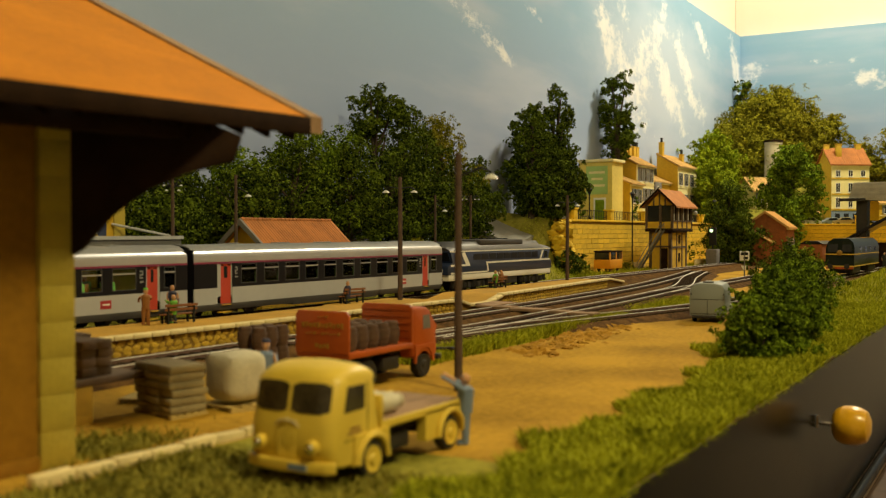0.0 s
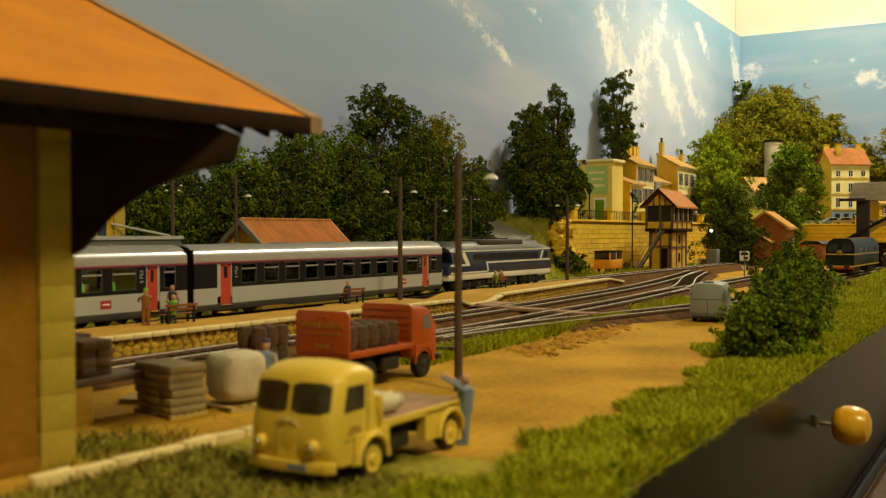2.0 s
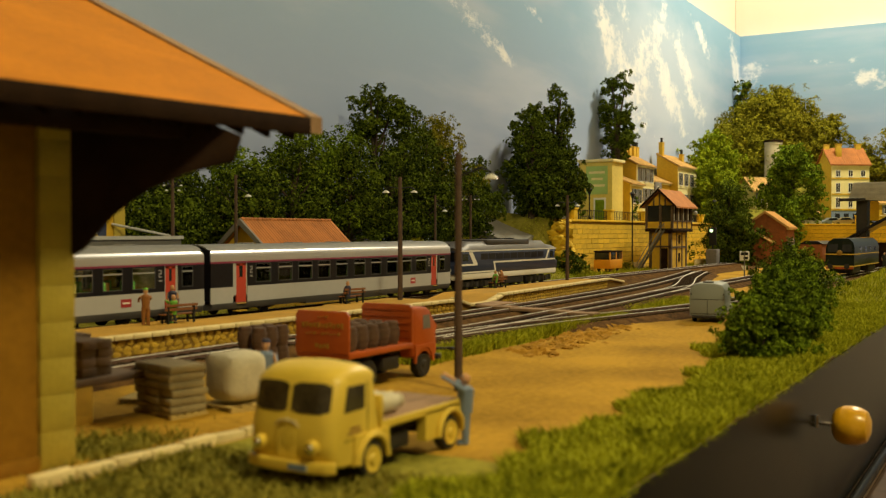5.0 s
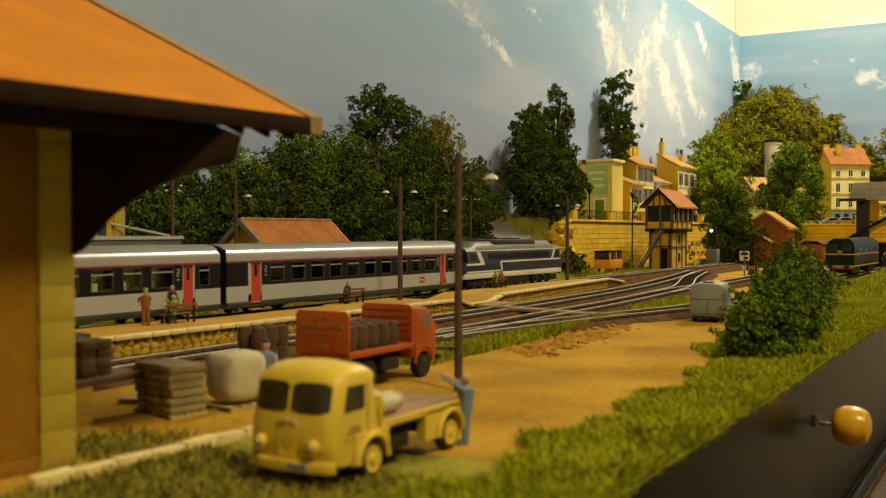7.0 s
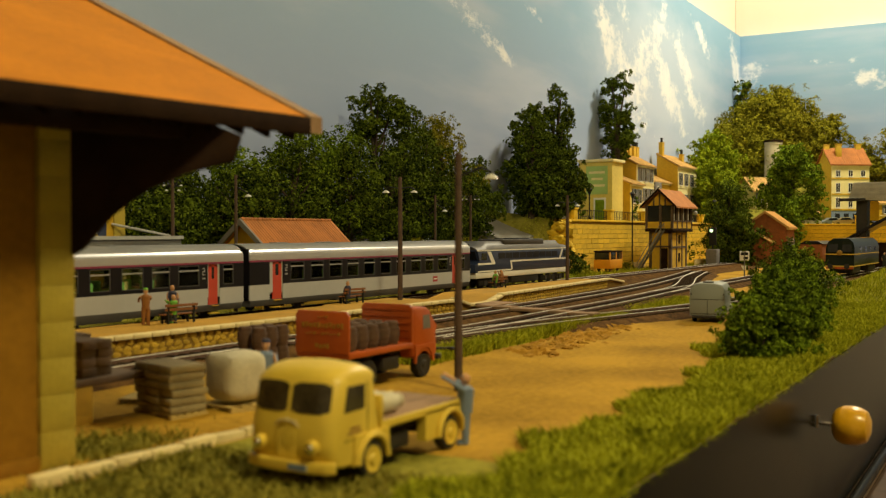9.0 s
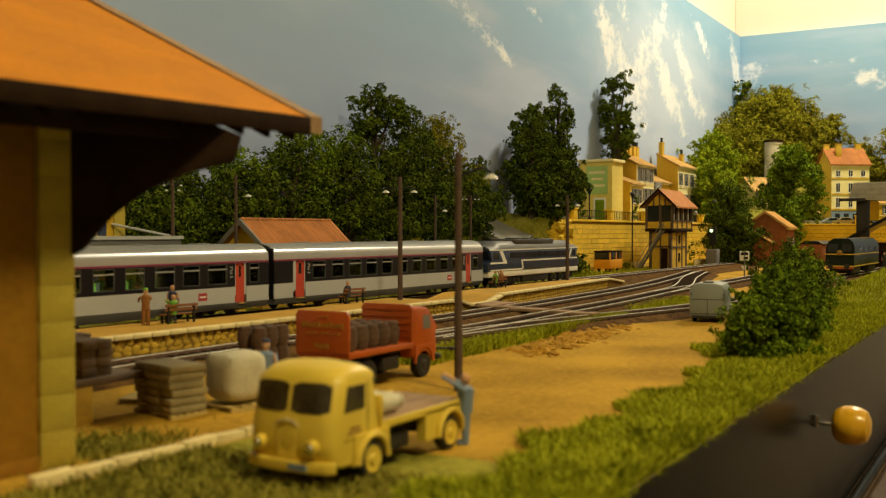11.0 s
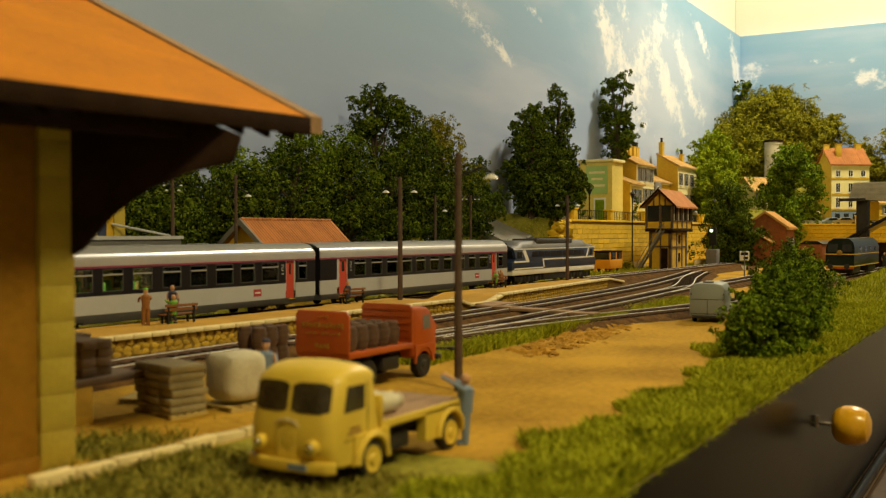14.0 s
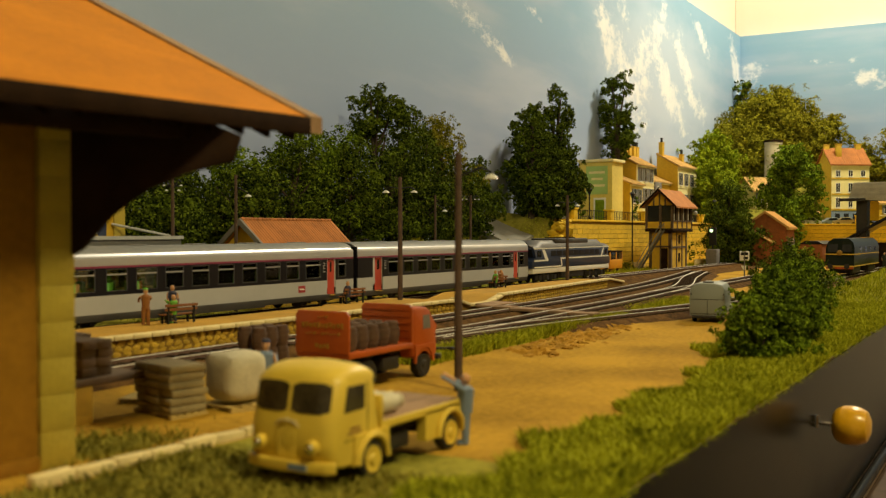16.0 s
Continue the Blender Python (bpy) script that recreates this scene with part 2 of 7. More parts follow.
def backdrop_paint():
    """Blue wall paint, hazed with white about the brushed clouds, greyer towards the bottom."""
    m = bpy.data.materials.new("painted_sky")
    m.use_nodes = True
    n, l = m.node_tree.nodes, m.node_tree.links
    bs = n["Principled BSDF"]
    bs.inputs["Roughness"].default_value = 0.85
    geo = n.new("ShaderNodeNewGeometry")
    sep = n.new("ShaderNodeSeparateXYZ")
    l.new(geo.outputs["Position"], sep.inputs[0])

    def math_node(op, a, b=None, c=None):
        q = n.new("ShaderNodeMath")
        q.operation = op
        for slot, v in zip(q.inputs, (a, b, c)):
            if v is None:
                continue
            if isinstance(v, (int, float)):
                slot.default_value = v
            else:
                l.new(v, slot)
        return q.outputs[0]

    def ranged(v, a, b, top=1.0):
        q = n.new("ShaderNodeMapRange")
        q.interpolation_type = "SMOOTHSTEP"
        q.inputs["From Min"].default_value, q.inputs["From Max"].default_value, q.inputs["To Max"].default_value = a, b, top
        l.new(v, q.inputs[0])
        return q.outputs[0]

    def noise_of(scale, detail, rough=0.5):
        mp = n.new("ShaderNodeMapping")
        mp.inputs["Scale"].default_value = [v / K for v in scale]
        l.new(geo.outputs["Position"], mp.inputs[0])
        q = n.new("ShaderNodeTexNoise")
        q.inputs["Scale"].default_value, q.inputs["Detail"].default_value, q.inputs["Roughness"].default_value = 1.0, detail, rough
        l.new(mp.outputs[0], q.inputs["Vector"])
        return q.outputs["Fac"]

    def blend(fac, under, over):
        q = n.new("ShaderNodeMixRGB")
        l.new(fac, q.inputs[0]), l.new(under, q.inputs[1])
        q.inputs[2].default_value = (*over, 1)
        return q.outputs[0]

    x, y, z = (math_node("DIVIDE", sep.outputs[k], K) for k in range(3))
    ramp = n.new("ShaderNodeValToRGB")
    e = ramp.color_ramp.elements
    e[0].color, e[1].color = (0.33, 0.385, 0.62, 1), (0.25, 0.445, 0.65, 1)
    l.new(ranged(z, 4, 50), ramp.inputs[0])
    colour = blend(ranged(noise_of((0.03, 0.03, 0.16), 5), 0.42, 0.75, 0.5), ramp.outputs[0], (0.56, 0.60, 0.76))
    # pale haze brushed about the big cloud
    dx, dz = math_node("MULTIPLY", math_node("SUBTRACT", x, 178), 1 / 46), math_node("MULTIPLY", math_node("SUBTRACT", z, 32), 1 / 22)
    far = math_node("SQRT", math_node("ADD", math_node("MULTIPLY", dx, dx), math_node("MULTIPLY", dz, dz)))
    patch = math_node("MULTIPLY_ADD", noise_of((0.05, 0.05, 0.10), 6, 0.6), -0.9, far)
    colour = blend(math_node("SUBTRACT", 0.6, ranged(patch, -0.2, 0.6, 0.6)), colour, (0.62, 0.70, 0.86))
    ragged = noise_of((0.13, 0.13, 0.2), 9, 0.78)
    total = None
    for cx, cz, a, b, lean, weight in STROKES:
        dz = math_node("SUBTRACT", z, cz)
        dx = math_node("SUBTRACT", math_node("SUBTRACT", x, cx), math_node("MULTIPLY", dz, lean))
        u, v = math_node("DIVIDE", dx, a * 1.5), math_node("DIVIDE", dz, b * 1.05)
        d = math_node("SQRT", math_node("ADD", math_node("MULTIPLY", u, u), math_node("MULTIPLY", v, v)))
        w = math_node("MULTIPLY", math_node("SUBTRACT", 1.45, math_node("MAXIMUM", d, 0.45)), weight)
        total = w if total is None else math_node("MAXIMUM", total, w)
    # soft puffs on the end wall
    on_end = math_node("GREATER_THAN", x, 234.9)
    puff = None
    for cy, cz, a, b, weight in ((55.2, 40.6, 3.4, 3.6, 0.8), (29.0, 38.4, 5.5, 2.2, 0.75), (45, 33.5, 4.5, 2.0, 0.35), (40, 42.5, 9, 1.0, 0.45)):
        u, v = math_node("DIVIDE", math_node("SUBTRACT", y, cy), a), math_node("DIVIDE", math_node("SUBTRACT", z, cz), b)
        d = math_node("SQRT", math_node("ADD", math_node("MULTIPLY", u, u), math_node("MULTIPLY", v, v)))
        w = math_node("MULTIPLY", math_node("SUBTRACT", 1.45, math_node("MAXIMUM", d, 0.45)), weight)
        puff = w if puff is None else math_node("MAXIMUM", puff, w)
    wall = math_node("MULTIPLY", total, math_node("SUBTRACT", 1.0, on_end))
    both = math_node("MULTIPLY_ADD", math_node("MAXIMUM", puff, 0.0), on_end, wall)
    cover = ranged(math_node("MULTIPLY_ADD", ragged, 4.2, both), 2.6, 3.25, 0.95)
    # brush hairs leave the blue showing
    cover = math_node("MULTIPLY", cover, math_node("MULTIPLY_ADD", noise_of((0.5, 0.5, 0.12), 4), 0.7, 0.6))
    colour = blend(math_node("MINIMUM", cover, 0.95), colour, (0.84, 0.86, 0.92))
    l.new(colour, bs.inputs["Base Color"])
    return m


M["sky_paint"] = backdrop_paint()


# ---- building blocks ----
class Solid:
    """Collects boxes, tubes and prisms of one part in one bmesh."""

    def __init__(self):
        self.bm = bmesh.new()

    def box(self, x0, x1, y0, y1, z0, z1, bevel=0.0, turn=0.0):
        res = bmesh.ops.create_cube(self.bm, size=1)
        c = Vector(((x0 + x1) / 2, (y0 + y1) / 2, (z0 + z1) / 2))
        m = Matrix.Translation(c) @ Matrix.Rotation(radians(turn), 4, "Z") @ Matrix.Diagonal((x1 - x0, y1 - y0, z1 - z0, 1))
        bmesh.ops.transform(self.bm, matrix=m, verts=res["verts"])
        if bevel:
            edges = {e for v in res["verts"] for e in v.link_edges}
            bmesh.ops.bevel(self.bm, geom=list(edges), offset=bevel, segments=2, affect="EDGES", profile=0.5)
        return self

    def tube(self, a, b, r0, r1=None, n=10):
        a, b = Vector(a), Vector(b)
        r1 = r0 if r1 is None else r1
        m = Matrix.Translation((a + b) / 2) @ (b - a).to_track_quat("Z", "Y").to_matrix().to_4x4()
        bmesh.ops.create_cone(self.bm, cap_ends=True, segments=n, radius1=r0, radius2=r1, depth=(b - a).length, matrix=m)
        return self

    def ball(self, c, r, squash=(1, 1, 1), n=12):
        m = Matrix.Translation(c) @ Matrix.Diagonal((r * squash[0], r * squash[1], r * squash[2], 1))
        bmesh.ops.create_uvsphere(self.bm, u_segments=n, v_segments=max(6, n * 2 // 3), radius=1, matrix=m)
        return self

    def prism(self, outline, axis, lo, hi, bevel=0.0):
        """Extrudes an outline: along x it is (y, z), along y (x, z), along z (x, y)."""
        def put(p, v):
            return {"x": (v, p[0], p[1]), "y": (p[0], v, p[1]), "z": (p[0], p[1], v)}[axis]
        low = [self.bm.verts.new(put(p, lo)) for p in outline]
        high = [self.bm.verts.new(put(p, hi)) for p in outline]
        faces = [self.bm.faces.new(low), self.bm.faces.new(high[::-1])]
        k = len(outline)
        for i in range(k):
            faces.append(self.bm.faces.new((low[i], high[i], high[(i + 1) % k], low[(i + 1) % k])))
        if bevel:
            bmesh.ops.bevel(self.bm, geom=list({e for f in faces for e in f.edges}), offset=bevel, segments=2, affect="EDGES", profile=0.5)
        return self

    def loft(self, rings, closed=True):
        """Skins rings of equal length, with caps."""
        rows = [[self.bm.verts.new(p) for p in r] for r in rings]
        k = len(rows[0])
        for a, b in zip(rows, rows[1:]):
            for i in range(k if closed else k - 1):
                self.bm.faces.new((a[i], a[(i + 1) % k], b[(i + 1) % k], b[i]))
        if closed:
            self.bm.faces.new(rows[0][::-1]), self.bm.faces.new(rows[-1])
        return self

    def turned(self, profile, c=(0, 0, 0), axis="z", n=16):
        """A turned body from (radius, height) pairs."""
        rings = []
        for r, h in profile:
            ring = []
            for i in range(n):
                a = 2 * math.pi * i / n
                p = (r * math.cos(a), r * math.sin(a), h)
                p = {"z": p, "x": (p[2], p[0], p[1]), "y": (p[0], p[2], p[1])}[axis]
                ring.append((c[0] + p[0], c[1] + p[1], c[2] + p[2]))
            rings.append(ring)
        return self.loft(rings)


def to_mesh(name, solid, material, smooth=35):
    bm = solid.bm
    bmesh.ops.recalc_face_normals(bm, faces=bm.faces)
    bmesh.ops.scale(bm, vec=(K, K, K), verts=bm.verts)
    me = bpy.data.meshes.new(name)
    bm.to_mesh(me)
    bm.free()
    me.materials.append(material)
    if smooth:
        me.shade_smooth()
        me.set_sharp_from_angle(angle=radians(smooth))
    return me


def part(name, solid, material, parent, label="", kind="", at=None):
    ob = new(name, to_mesh(name, solid, material) if isinstance(solid, Solid) else solid)
    ob.parent = parent
    if at is not None:
        ob.matrix_basis = pose(at[0] * K, at[1] * K, at[2] * K, *at[3:])
    return tagged(ob, label=label, kind=kind)


def thing(name, x, y, z, rz=0, label="", category="", group="", kind=""):
    ob = new(name)
    ob.empty_display_size = 0.01
    ob.matrix_basis = pose(x * K, y * K, z * K, 0, 0, rz)
    return tagged(ob, label, category, group, kind)


def single(name, solid, material, label, category, kind="", group="", at=(0, 0, 0, 0)):
    ob = new(name, to_mesh(name, solid, material))
    ob.matrix_basis = pose(at[0] * K, at[1] * K, at[2] * K, 0, 0, at[3])
    return tagged(ob, label, category, group, kind)


def raw_mesh(name, verts, faces, material, smooth=False):
    me = bpy.data.meshes.new(name)
    if isinstance(faces, np.ndarray):
        verts = np.asarray(verts, np.float32) * np.float32(K)
        me.vertices.add(len(verts)), me.loops.add(faces.size), me.polygons.add(len(faces))
        me.vertices.foreach_set("co", verts.ravel())
        me.loops.foreach_set("vertex_index", faces.astype(np.int32).ravel())
        me.polygons.foreach_set("loop_start", np.arange(0, faces.size, faces.shape[1], dtype=np.int32))
        me.update(calc_edges=True)
    else:
        me.from_pydata((np.asarray(verts) * K).tolist(), [], faces)
    me.materials.append(material)
    if smooth:
        me.shade_smooth()
    return me


# ---- the ground of the layout ----
def step(a, b, v):
    t = min(1, max(0, (v - a) / (b - a)))
    return t * t * (3 - 2 * t)


def ground_z(x, y):
    z = -0.5 + 0.06 * noise.noise((x * 0.4, y * 0.4, 0)) + 0.05 * noise.noise((x * 1.3, y * 1.3, 3))
    z += 0.12 * step(9.6, 7.6, y)
    z += 3.6 * step(44.5, 52, y) * step(113, 106, x) + 0.8 * step(50, 57, y) * step(113, 106, x)
    z += 6.2 * step(104, 111, x) * step(48.5, 49.2, y) * (1 if x < 172 else 0)
    side = (x - 172.3) * 0.974 + (y - 47.6) * 0.225
    if x >= 172 and side > 0.8:
        z = 5.6 + 0.6 * step(175, 195, x) + 12.0 * step(21, 7, math.hypot(x - 222, (y - 49) * 0.9))
    z += 2.4 * step(75, 125, x) * step(17.5, 9.5, y) * (0.8 + 0.3 * noise.noise((x * 0.1, y * 0.3, 7))) * step(172, 160, x)
    return z


def verge_edge(x):
    """Inner edge of the grass verge."""
    return 10.2 + 0.5 * math.sin(x * 0.9) + 0.3 * math.sin(x * 2.3) + 2.6 * step(36, 47, x)


def build_ground():
    xs = [-60 + 1.0 * i for i in range(296)]
    ys = [6.86 + 0.6 * i for i in range(86)]
    verts = [(x, y, ground_z(x, y)) for y in ys for x in xs]
    w = len(xs)
    faces = [(j * w + i, j * w + i + 1, (j + 1) * w + i + 1, (j + 1) * w + i) for j in range(len(ys) - 1) for i in range(w - 1)]
    ob = new("ground", raw_mesh("ground", verts, faces, M["dirt"], True))
    ob.data.materials.append(M["turf"])
    ob.data.materials.append(M["ballast"])
    for f in ob.data.polygons:
        c = f.center / K
        n = noise.noise((c.x * 0.3, c.y * 0.5, 11)) * 1.2
        if c.y + n * 0.25 < verge_edge(c.x) - 0.4 or (c.y > 43.5 + n and c.x < 113) or (c.x > 66 and c.y + n < 16.5) or c.z > 4:
            f.material_index = 1
        elif c.x < 20 and c.y < 17.3 + n * 0.2:
            f.material_index = 1
        elif 22.4 + 4 * step(38, 31, c.x) + 0.12 * max(0, c.x - 60) + n * 0.4 < c.y < 43.5 and not (c.x > 100 and c.y < 33):
            f.material_index = 2
    tagged(ob, "ochre sand yard with grass verges and brown ballast", "ground", kind="structure")


build_ground()


def build_room():
    s = Solid().box(-70, 236.5, 58, 59.5, -6, 50)
    single("backdrop", s, M["sky_paint"], "wall painted as blue sky with brushed white clouds", "backdrop", "structure")
    s = Solid().box(235, 236.5, -40, 57.996, -6, 50)
    single("backdrop", s, M["sky_paint"], "end wall painted as pale blue sky with clouds", "backdrop", "structure")
    single("wall_north", Solid().box(-140, 240, 59.6, 62, -88, 190), M["room_wall"], "plain cream room wall above the painted sky", "wall", "structure")
    single("wall_east", Solid().box(236.6, 240, -200, 59.5, -88, 190), M["room_wall"], "plain cream room wall above the painted sky", "wall", "structure")
    single("wall_west", Solid().box(-143, -140, -200, 62, -88, 190), M["room_wall"], "plain cream room wall", "wall", "structure")
    single("wall_south", Solid().box(-143, 240, -203, -200, -88, 190), M["room_wall"], "plain cream room wall", "wall", "structure")
    single("ceiling", Solid().box(-143, 240, -203, 62, 190, 193), M["room_wall"], "plain cream ceiling", "ceiling", "structure")
    single("floor", Solid().box(-143, 240, -203, 62, -91, -88), M["floor_wood"], "brown wooden floor", "floor", "structure")
    single("trim", Solid().box(-60, 235, 6.8, 6.856, -6.98, -0.46), M["fascia"], "glossy black front panel of the layout", "panel", "structure")
    s = Solid().tube((-60, 6.6, -7.2), (235, 6.6, -7.2), 0.275, n=12)
    single("trim", s, M["fascia"], "dark round edge strip under the black panel", "edge strip", "structure")
    single("trim", Solid().box(-60, 235, 4.58, 6.6, -8.95, -7.85, 0.1), M["pole_wood"], "brown wooden ledge under the layout front", "ledge", "structure")


build_room()


# ---- railway tracks ----
def line_at(pts, x):
    for (x0, y0), (x1, y1) in zip(pts, pts[1:]):
        if x <= x1:
            t = (x - x0) / (x1 - x0)
            return y0 + (y1 - y0) * t
    return pts[-1][1]


def smooth_line(pts, x):
    return sum(line_at(pts, x + o) for o in (-4, -2, 0, 2, 4)) / 5


def build_track(pts, x0, x1, z, label, near=None):
    """A track along x: ballast bed, two rails, sleepers."""
    t = thing("railway_track", 0, 0, 0, label=label, category="track", group="tracks", kind="structure")
    n = int((x1 - x0) / 1.5)
    cs = [(x0 + (x1 - x0) * i / n, smooth_line(pts, x0 + (x1 - x0) * i / n)) for i in range(n + 1)]
    bed = Solid().loft([[(x, y - 2.2, z - 0.48), (x, y - 1.55, z - 0.17), (x, y + 1.55, z - 0.17), (x, y + 2.2, z - 0.48)] for x, y in cs])
    part("ballast_bed", bed, M["ballast"], t)
    for off in (-0.75, 0.75):
        web = Solid().loft([[(x, y + off - 0.06, z - 0.15), (x, y + off - 0.04, z - 0.02), (x, y + off + 0.04, z - 0.02), (x, y + off + 0.06, z - 0.15)] for x, y in cs])
        rail = part("rail", web, M["rust"], t, "rusty rail web")
        head = Solid().loft([[(x, y + off - 0.05, z - 0.02), (x, y + off - 0.045, z), (x, y + off + 0.045, z), (x, y + off + 0.05, z - 0.02)] for x, y in cs])
        part("rail_head", head, M["rail"], rail, "bright worn rail head")
    me = to_mesh("sleeper", Solid().box(-0.13, 0.13, -1.25, 1.25, -0.09, 0.05, 0.02), M["sleeper"])
    rest = Solid()
    x = x0 + 0.3
    while x < x1:
        y = smooth_line(pts, x)
        a = math.degrees(math.atan2(smooth_line(pts, x + 0.5) - y, 0.5))
        if near and near[0] < x < near[1]:
            ob = new("sleeper", me)
            ob.parent = t
            ob.matrix_basis = pose(x * K, y * K, (z - 0.17) * K, 0, 0, a + random.uniform(-1, 1))
        else:
            rest.box(x - 0.13, x + 0.13, y - 1.25, y + 1.25, z - 0.26, z - 0.12, 0, a)
        x += 0.62
    part("far_sleepers", rest, M["sleeper"], t, kind="stuff")


TRAIN_Y = 39.5
build_track([(-60, TRAIN_Y), (170, TRAIN_Y)], -50, 168, 0.0, "main line track with dark sleepers beside the platform", (33, 60))
TRACK_A = [(-60, 28.7), (45, 28.5), (60, 28.5), (70, 28.9), (80, 29.4), (89, 30.3), (102, 32.2), (116, 34.6), (140, 38.4), (170, 39.4)]
build_track(TRACK_A, -50, 123, -0.012, "siding track with dark sleepers along the platform wall", (22, 92))
TRACK_B = [(-60, 23.7), (40, 24.0), (50, 24.1), (57, 24.4), (66, 24.5), (73, 25.0), (84, 25.8), (92, 27.6), (102, 30.4), (116, 33.4), (140, 37.4), (160, 39)]
build_track(TRACK_B, 33, 119, -0.024, "yard track with dark sleepers leading to the points", (33, 92))
TRACK_C = [(20, 24.0), (38, 23.9), (44, 23.2), (49, 22.2), (54, 21.2), (60, 19.7), (65, 18.6), (72, 17.9), (80, 17.5), (110, 17.6), (130, 17.0), (170, 15.6)]
build_track(TRACK_C, 39, 166, -0.036, "curved branch track sunk in sand and grass", (39, 70))
build_track([(70, 24.8), (82, 25.6), (96, 25.3), (112, 25.6), (150, 26.5)], 78, 136, -0.048, "straight depot track leaving the points", (78, 100))


# ---- platform ----
def build_platform():
    near = [(-50, 32.5), (28, 32.5), (41, 32.0), (57.5, 31.6), (60.5, 31.7), (64, 32.0), (76, 32.8), (88.5, 33.8), (94, 33.9)]
    top = [(-50, 0.3), (56.0, 0.3), (57.6, -0.12), (60.4, -0.12), (63.0, 0.3), (88.5, 0.3), (94, -0.3)]
    p = thing("platform", 0, 0, 0, label="low island platform of ochre sand with a pale stone edge", category="platform", kind="structure")
    rows = []
    xs = sorted(set([-50 + 2 * i for i in range(73)] + [56, 57.6, 60.4, 63, 94] + [39.5, 46.5, 37.5, 48.5]))
    for x in xs:
        y, z = line_at(near, x), line_at(top, x)
        far = 37.4 if x < 37 else 37.0
        if 36.9 < x < 48.4:
            far = 36.4
        rows.append([(x, y + 0.35, -0.6), (x, y + 0.35, z), (x, far, z), (x, far, -0.6)])
    part("platform_top", Solid().loft(rows), M["platform"], p, "sandy platform surface")
    me = to_mesh("coping_stone", Solid().box(-0.48, 0.48, -0.27, 0.27, -0.1, 0.1, 0.05), M["coping"])
    x = 14.0
    while x < 93:
        y, z = line_at(near, x), line_at(top, x)
        y2, z2 = line_at(near, x + 0.5), line_at(top, x + 0.5)
        ob = new("coping_stone", me)
        ob.parent = p
        ob.matrix_basis = pose(x * K, (y + 0.2) * K, (z + 0.02) * K, 0, -math.degrees(math.atan2(z2 - z, 0.5)), math.degrees(math.atan2(y2 - y, 0.5)) + random.uniform(-1.5, 1.5))
        x += 1.0
    wall = Solid().loft([[(x, line_at(near, x) + 0.16, -0.6), (x, line_at(near, x) + 0.16, line_at(top, x) - 0.06), (x, line_at(near, x) + 0.36, line_at(top, x) - 0.06), (x, line_at(near, x) + 0.36, -0.6)] for x in xs])
    part("platform_wall", wall, M["joint"], p, "mortar behind rubble stones")
    stones = []
    for k in range(5):
        s = Solid()
        res = bmesh.ops.create_icosphere(s.bm, subdivisions=1, radius=1)
        for v in res["verts"]:
            v.co *= 0.85 + 0.3 * noise.noise(v.co * 1.5 + Vector((k * 7, 0, 0)))
            v.co = Vector((v.co.x * 0.29, v.co.y * 0.07, v.co.z * 0.165))
        stones.append(to_mesh("rubble_stone", s, M["rubble"], 0))
    rest = Solid()
    for x0, x1 in ((26.5, 56.5), (63, 88)):
        for row in range(3):
            x = x0 + random.random() * 0.3
            while x < x1:
                z = line_at(top, x) - 0.23 - 0.24 * row + random.uniform(-0.04, 0.04)
                if x < 50:
                    ob = new("rubble_stone", random.choice(stones))
                    ob.parent = p
                    ob.matrix_basis = pose(x * K, (line_at(near, x) + 0.16) * K, z * K, 0, random.uniform(-25, 25), random.choice((0, 180)))
                else:
                    rest.ball((x, line_at(near, x) + 0.16, z), 1, (0.22, 0.08, 0.13), 6)
                x += random.uniform(0.4, 0.56)
    part("far_rubble", rest, M["rubble"], p, kind="stuff")
    crossing = thing("board_crossing", 0, 0, 0, label="grey plank crossing over the tracks at the platform dip", category="crossing")
    for y0, y1 in ((29.45, 30.6), (27.95, 29.2), (25.3, 27.6), (23.6, 24.75), (21.6, 23.2)):
        c = 54.2 + (y0 - 21) * 0.33
        for k in range(3):
            part("plank", Solid().box(c - 0.6 + k * 0.42, c - 0.21 + k * 0.42, y0, y1, -0.14, 0.03, 0.02), M["deck_wood"], crossing)
    for i in range(7):
        part("plank", Solid().box(57.6 + i * 0.4, 57.96 + i * 0.4, 29.6, 31.4, -0.1, 0.02, 0.02), M["deck_wood"], crossing)


build_platform()


# ---- rolling stock ----
def wheelset(parent, x, r=0.46):
    s = Solid()
    for y in (-0.75, 0.75):
        s.turned([(0.05, -0.07), (r, -0.06), (r, 0.05), (r * 0.8, 0.07), (0.05, 0.07)], (0, y, 0), "y", 18)
    s.tube((0, -0.9, 0), (0, 0.9, 0), 0.09)
    ob = part("wheelset", s, M["chassis"], parent, "dark steel wheels on an axle", at=(x, 0, r))
    return ob


WHEELS = []
WINDOWS = [(3.89, 5.22), (5.86, 7.17), (7.74, 9.12), (9.67, 10.96), (11.54, 12.84), (13.51, 14.82), (15.47, 16.71), (17.39, 18.77), (19.34, 20.57), (21.16, 22.68)]


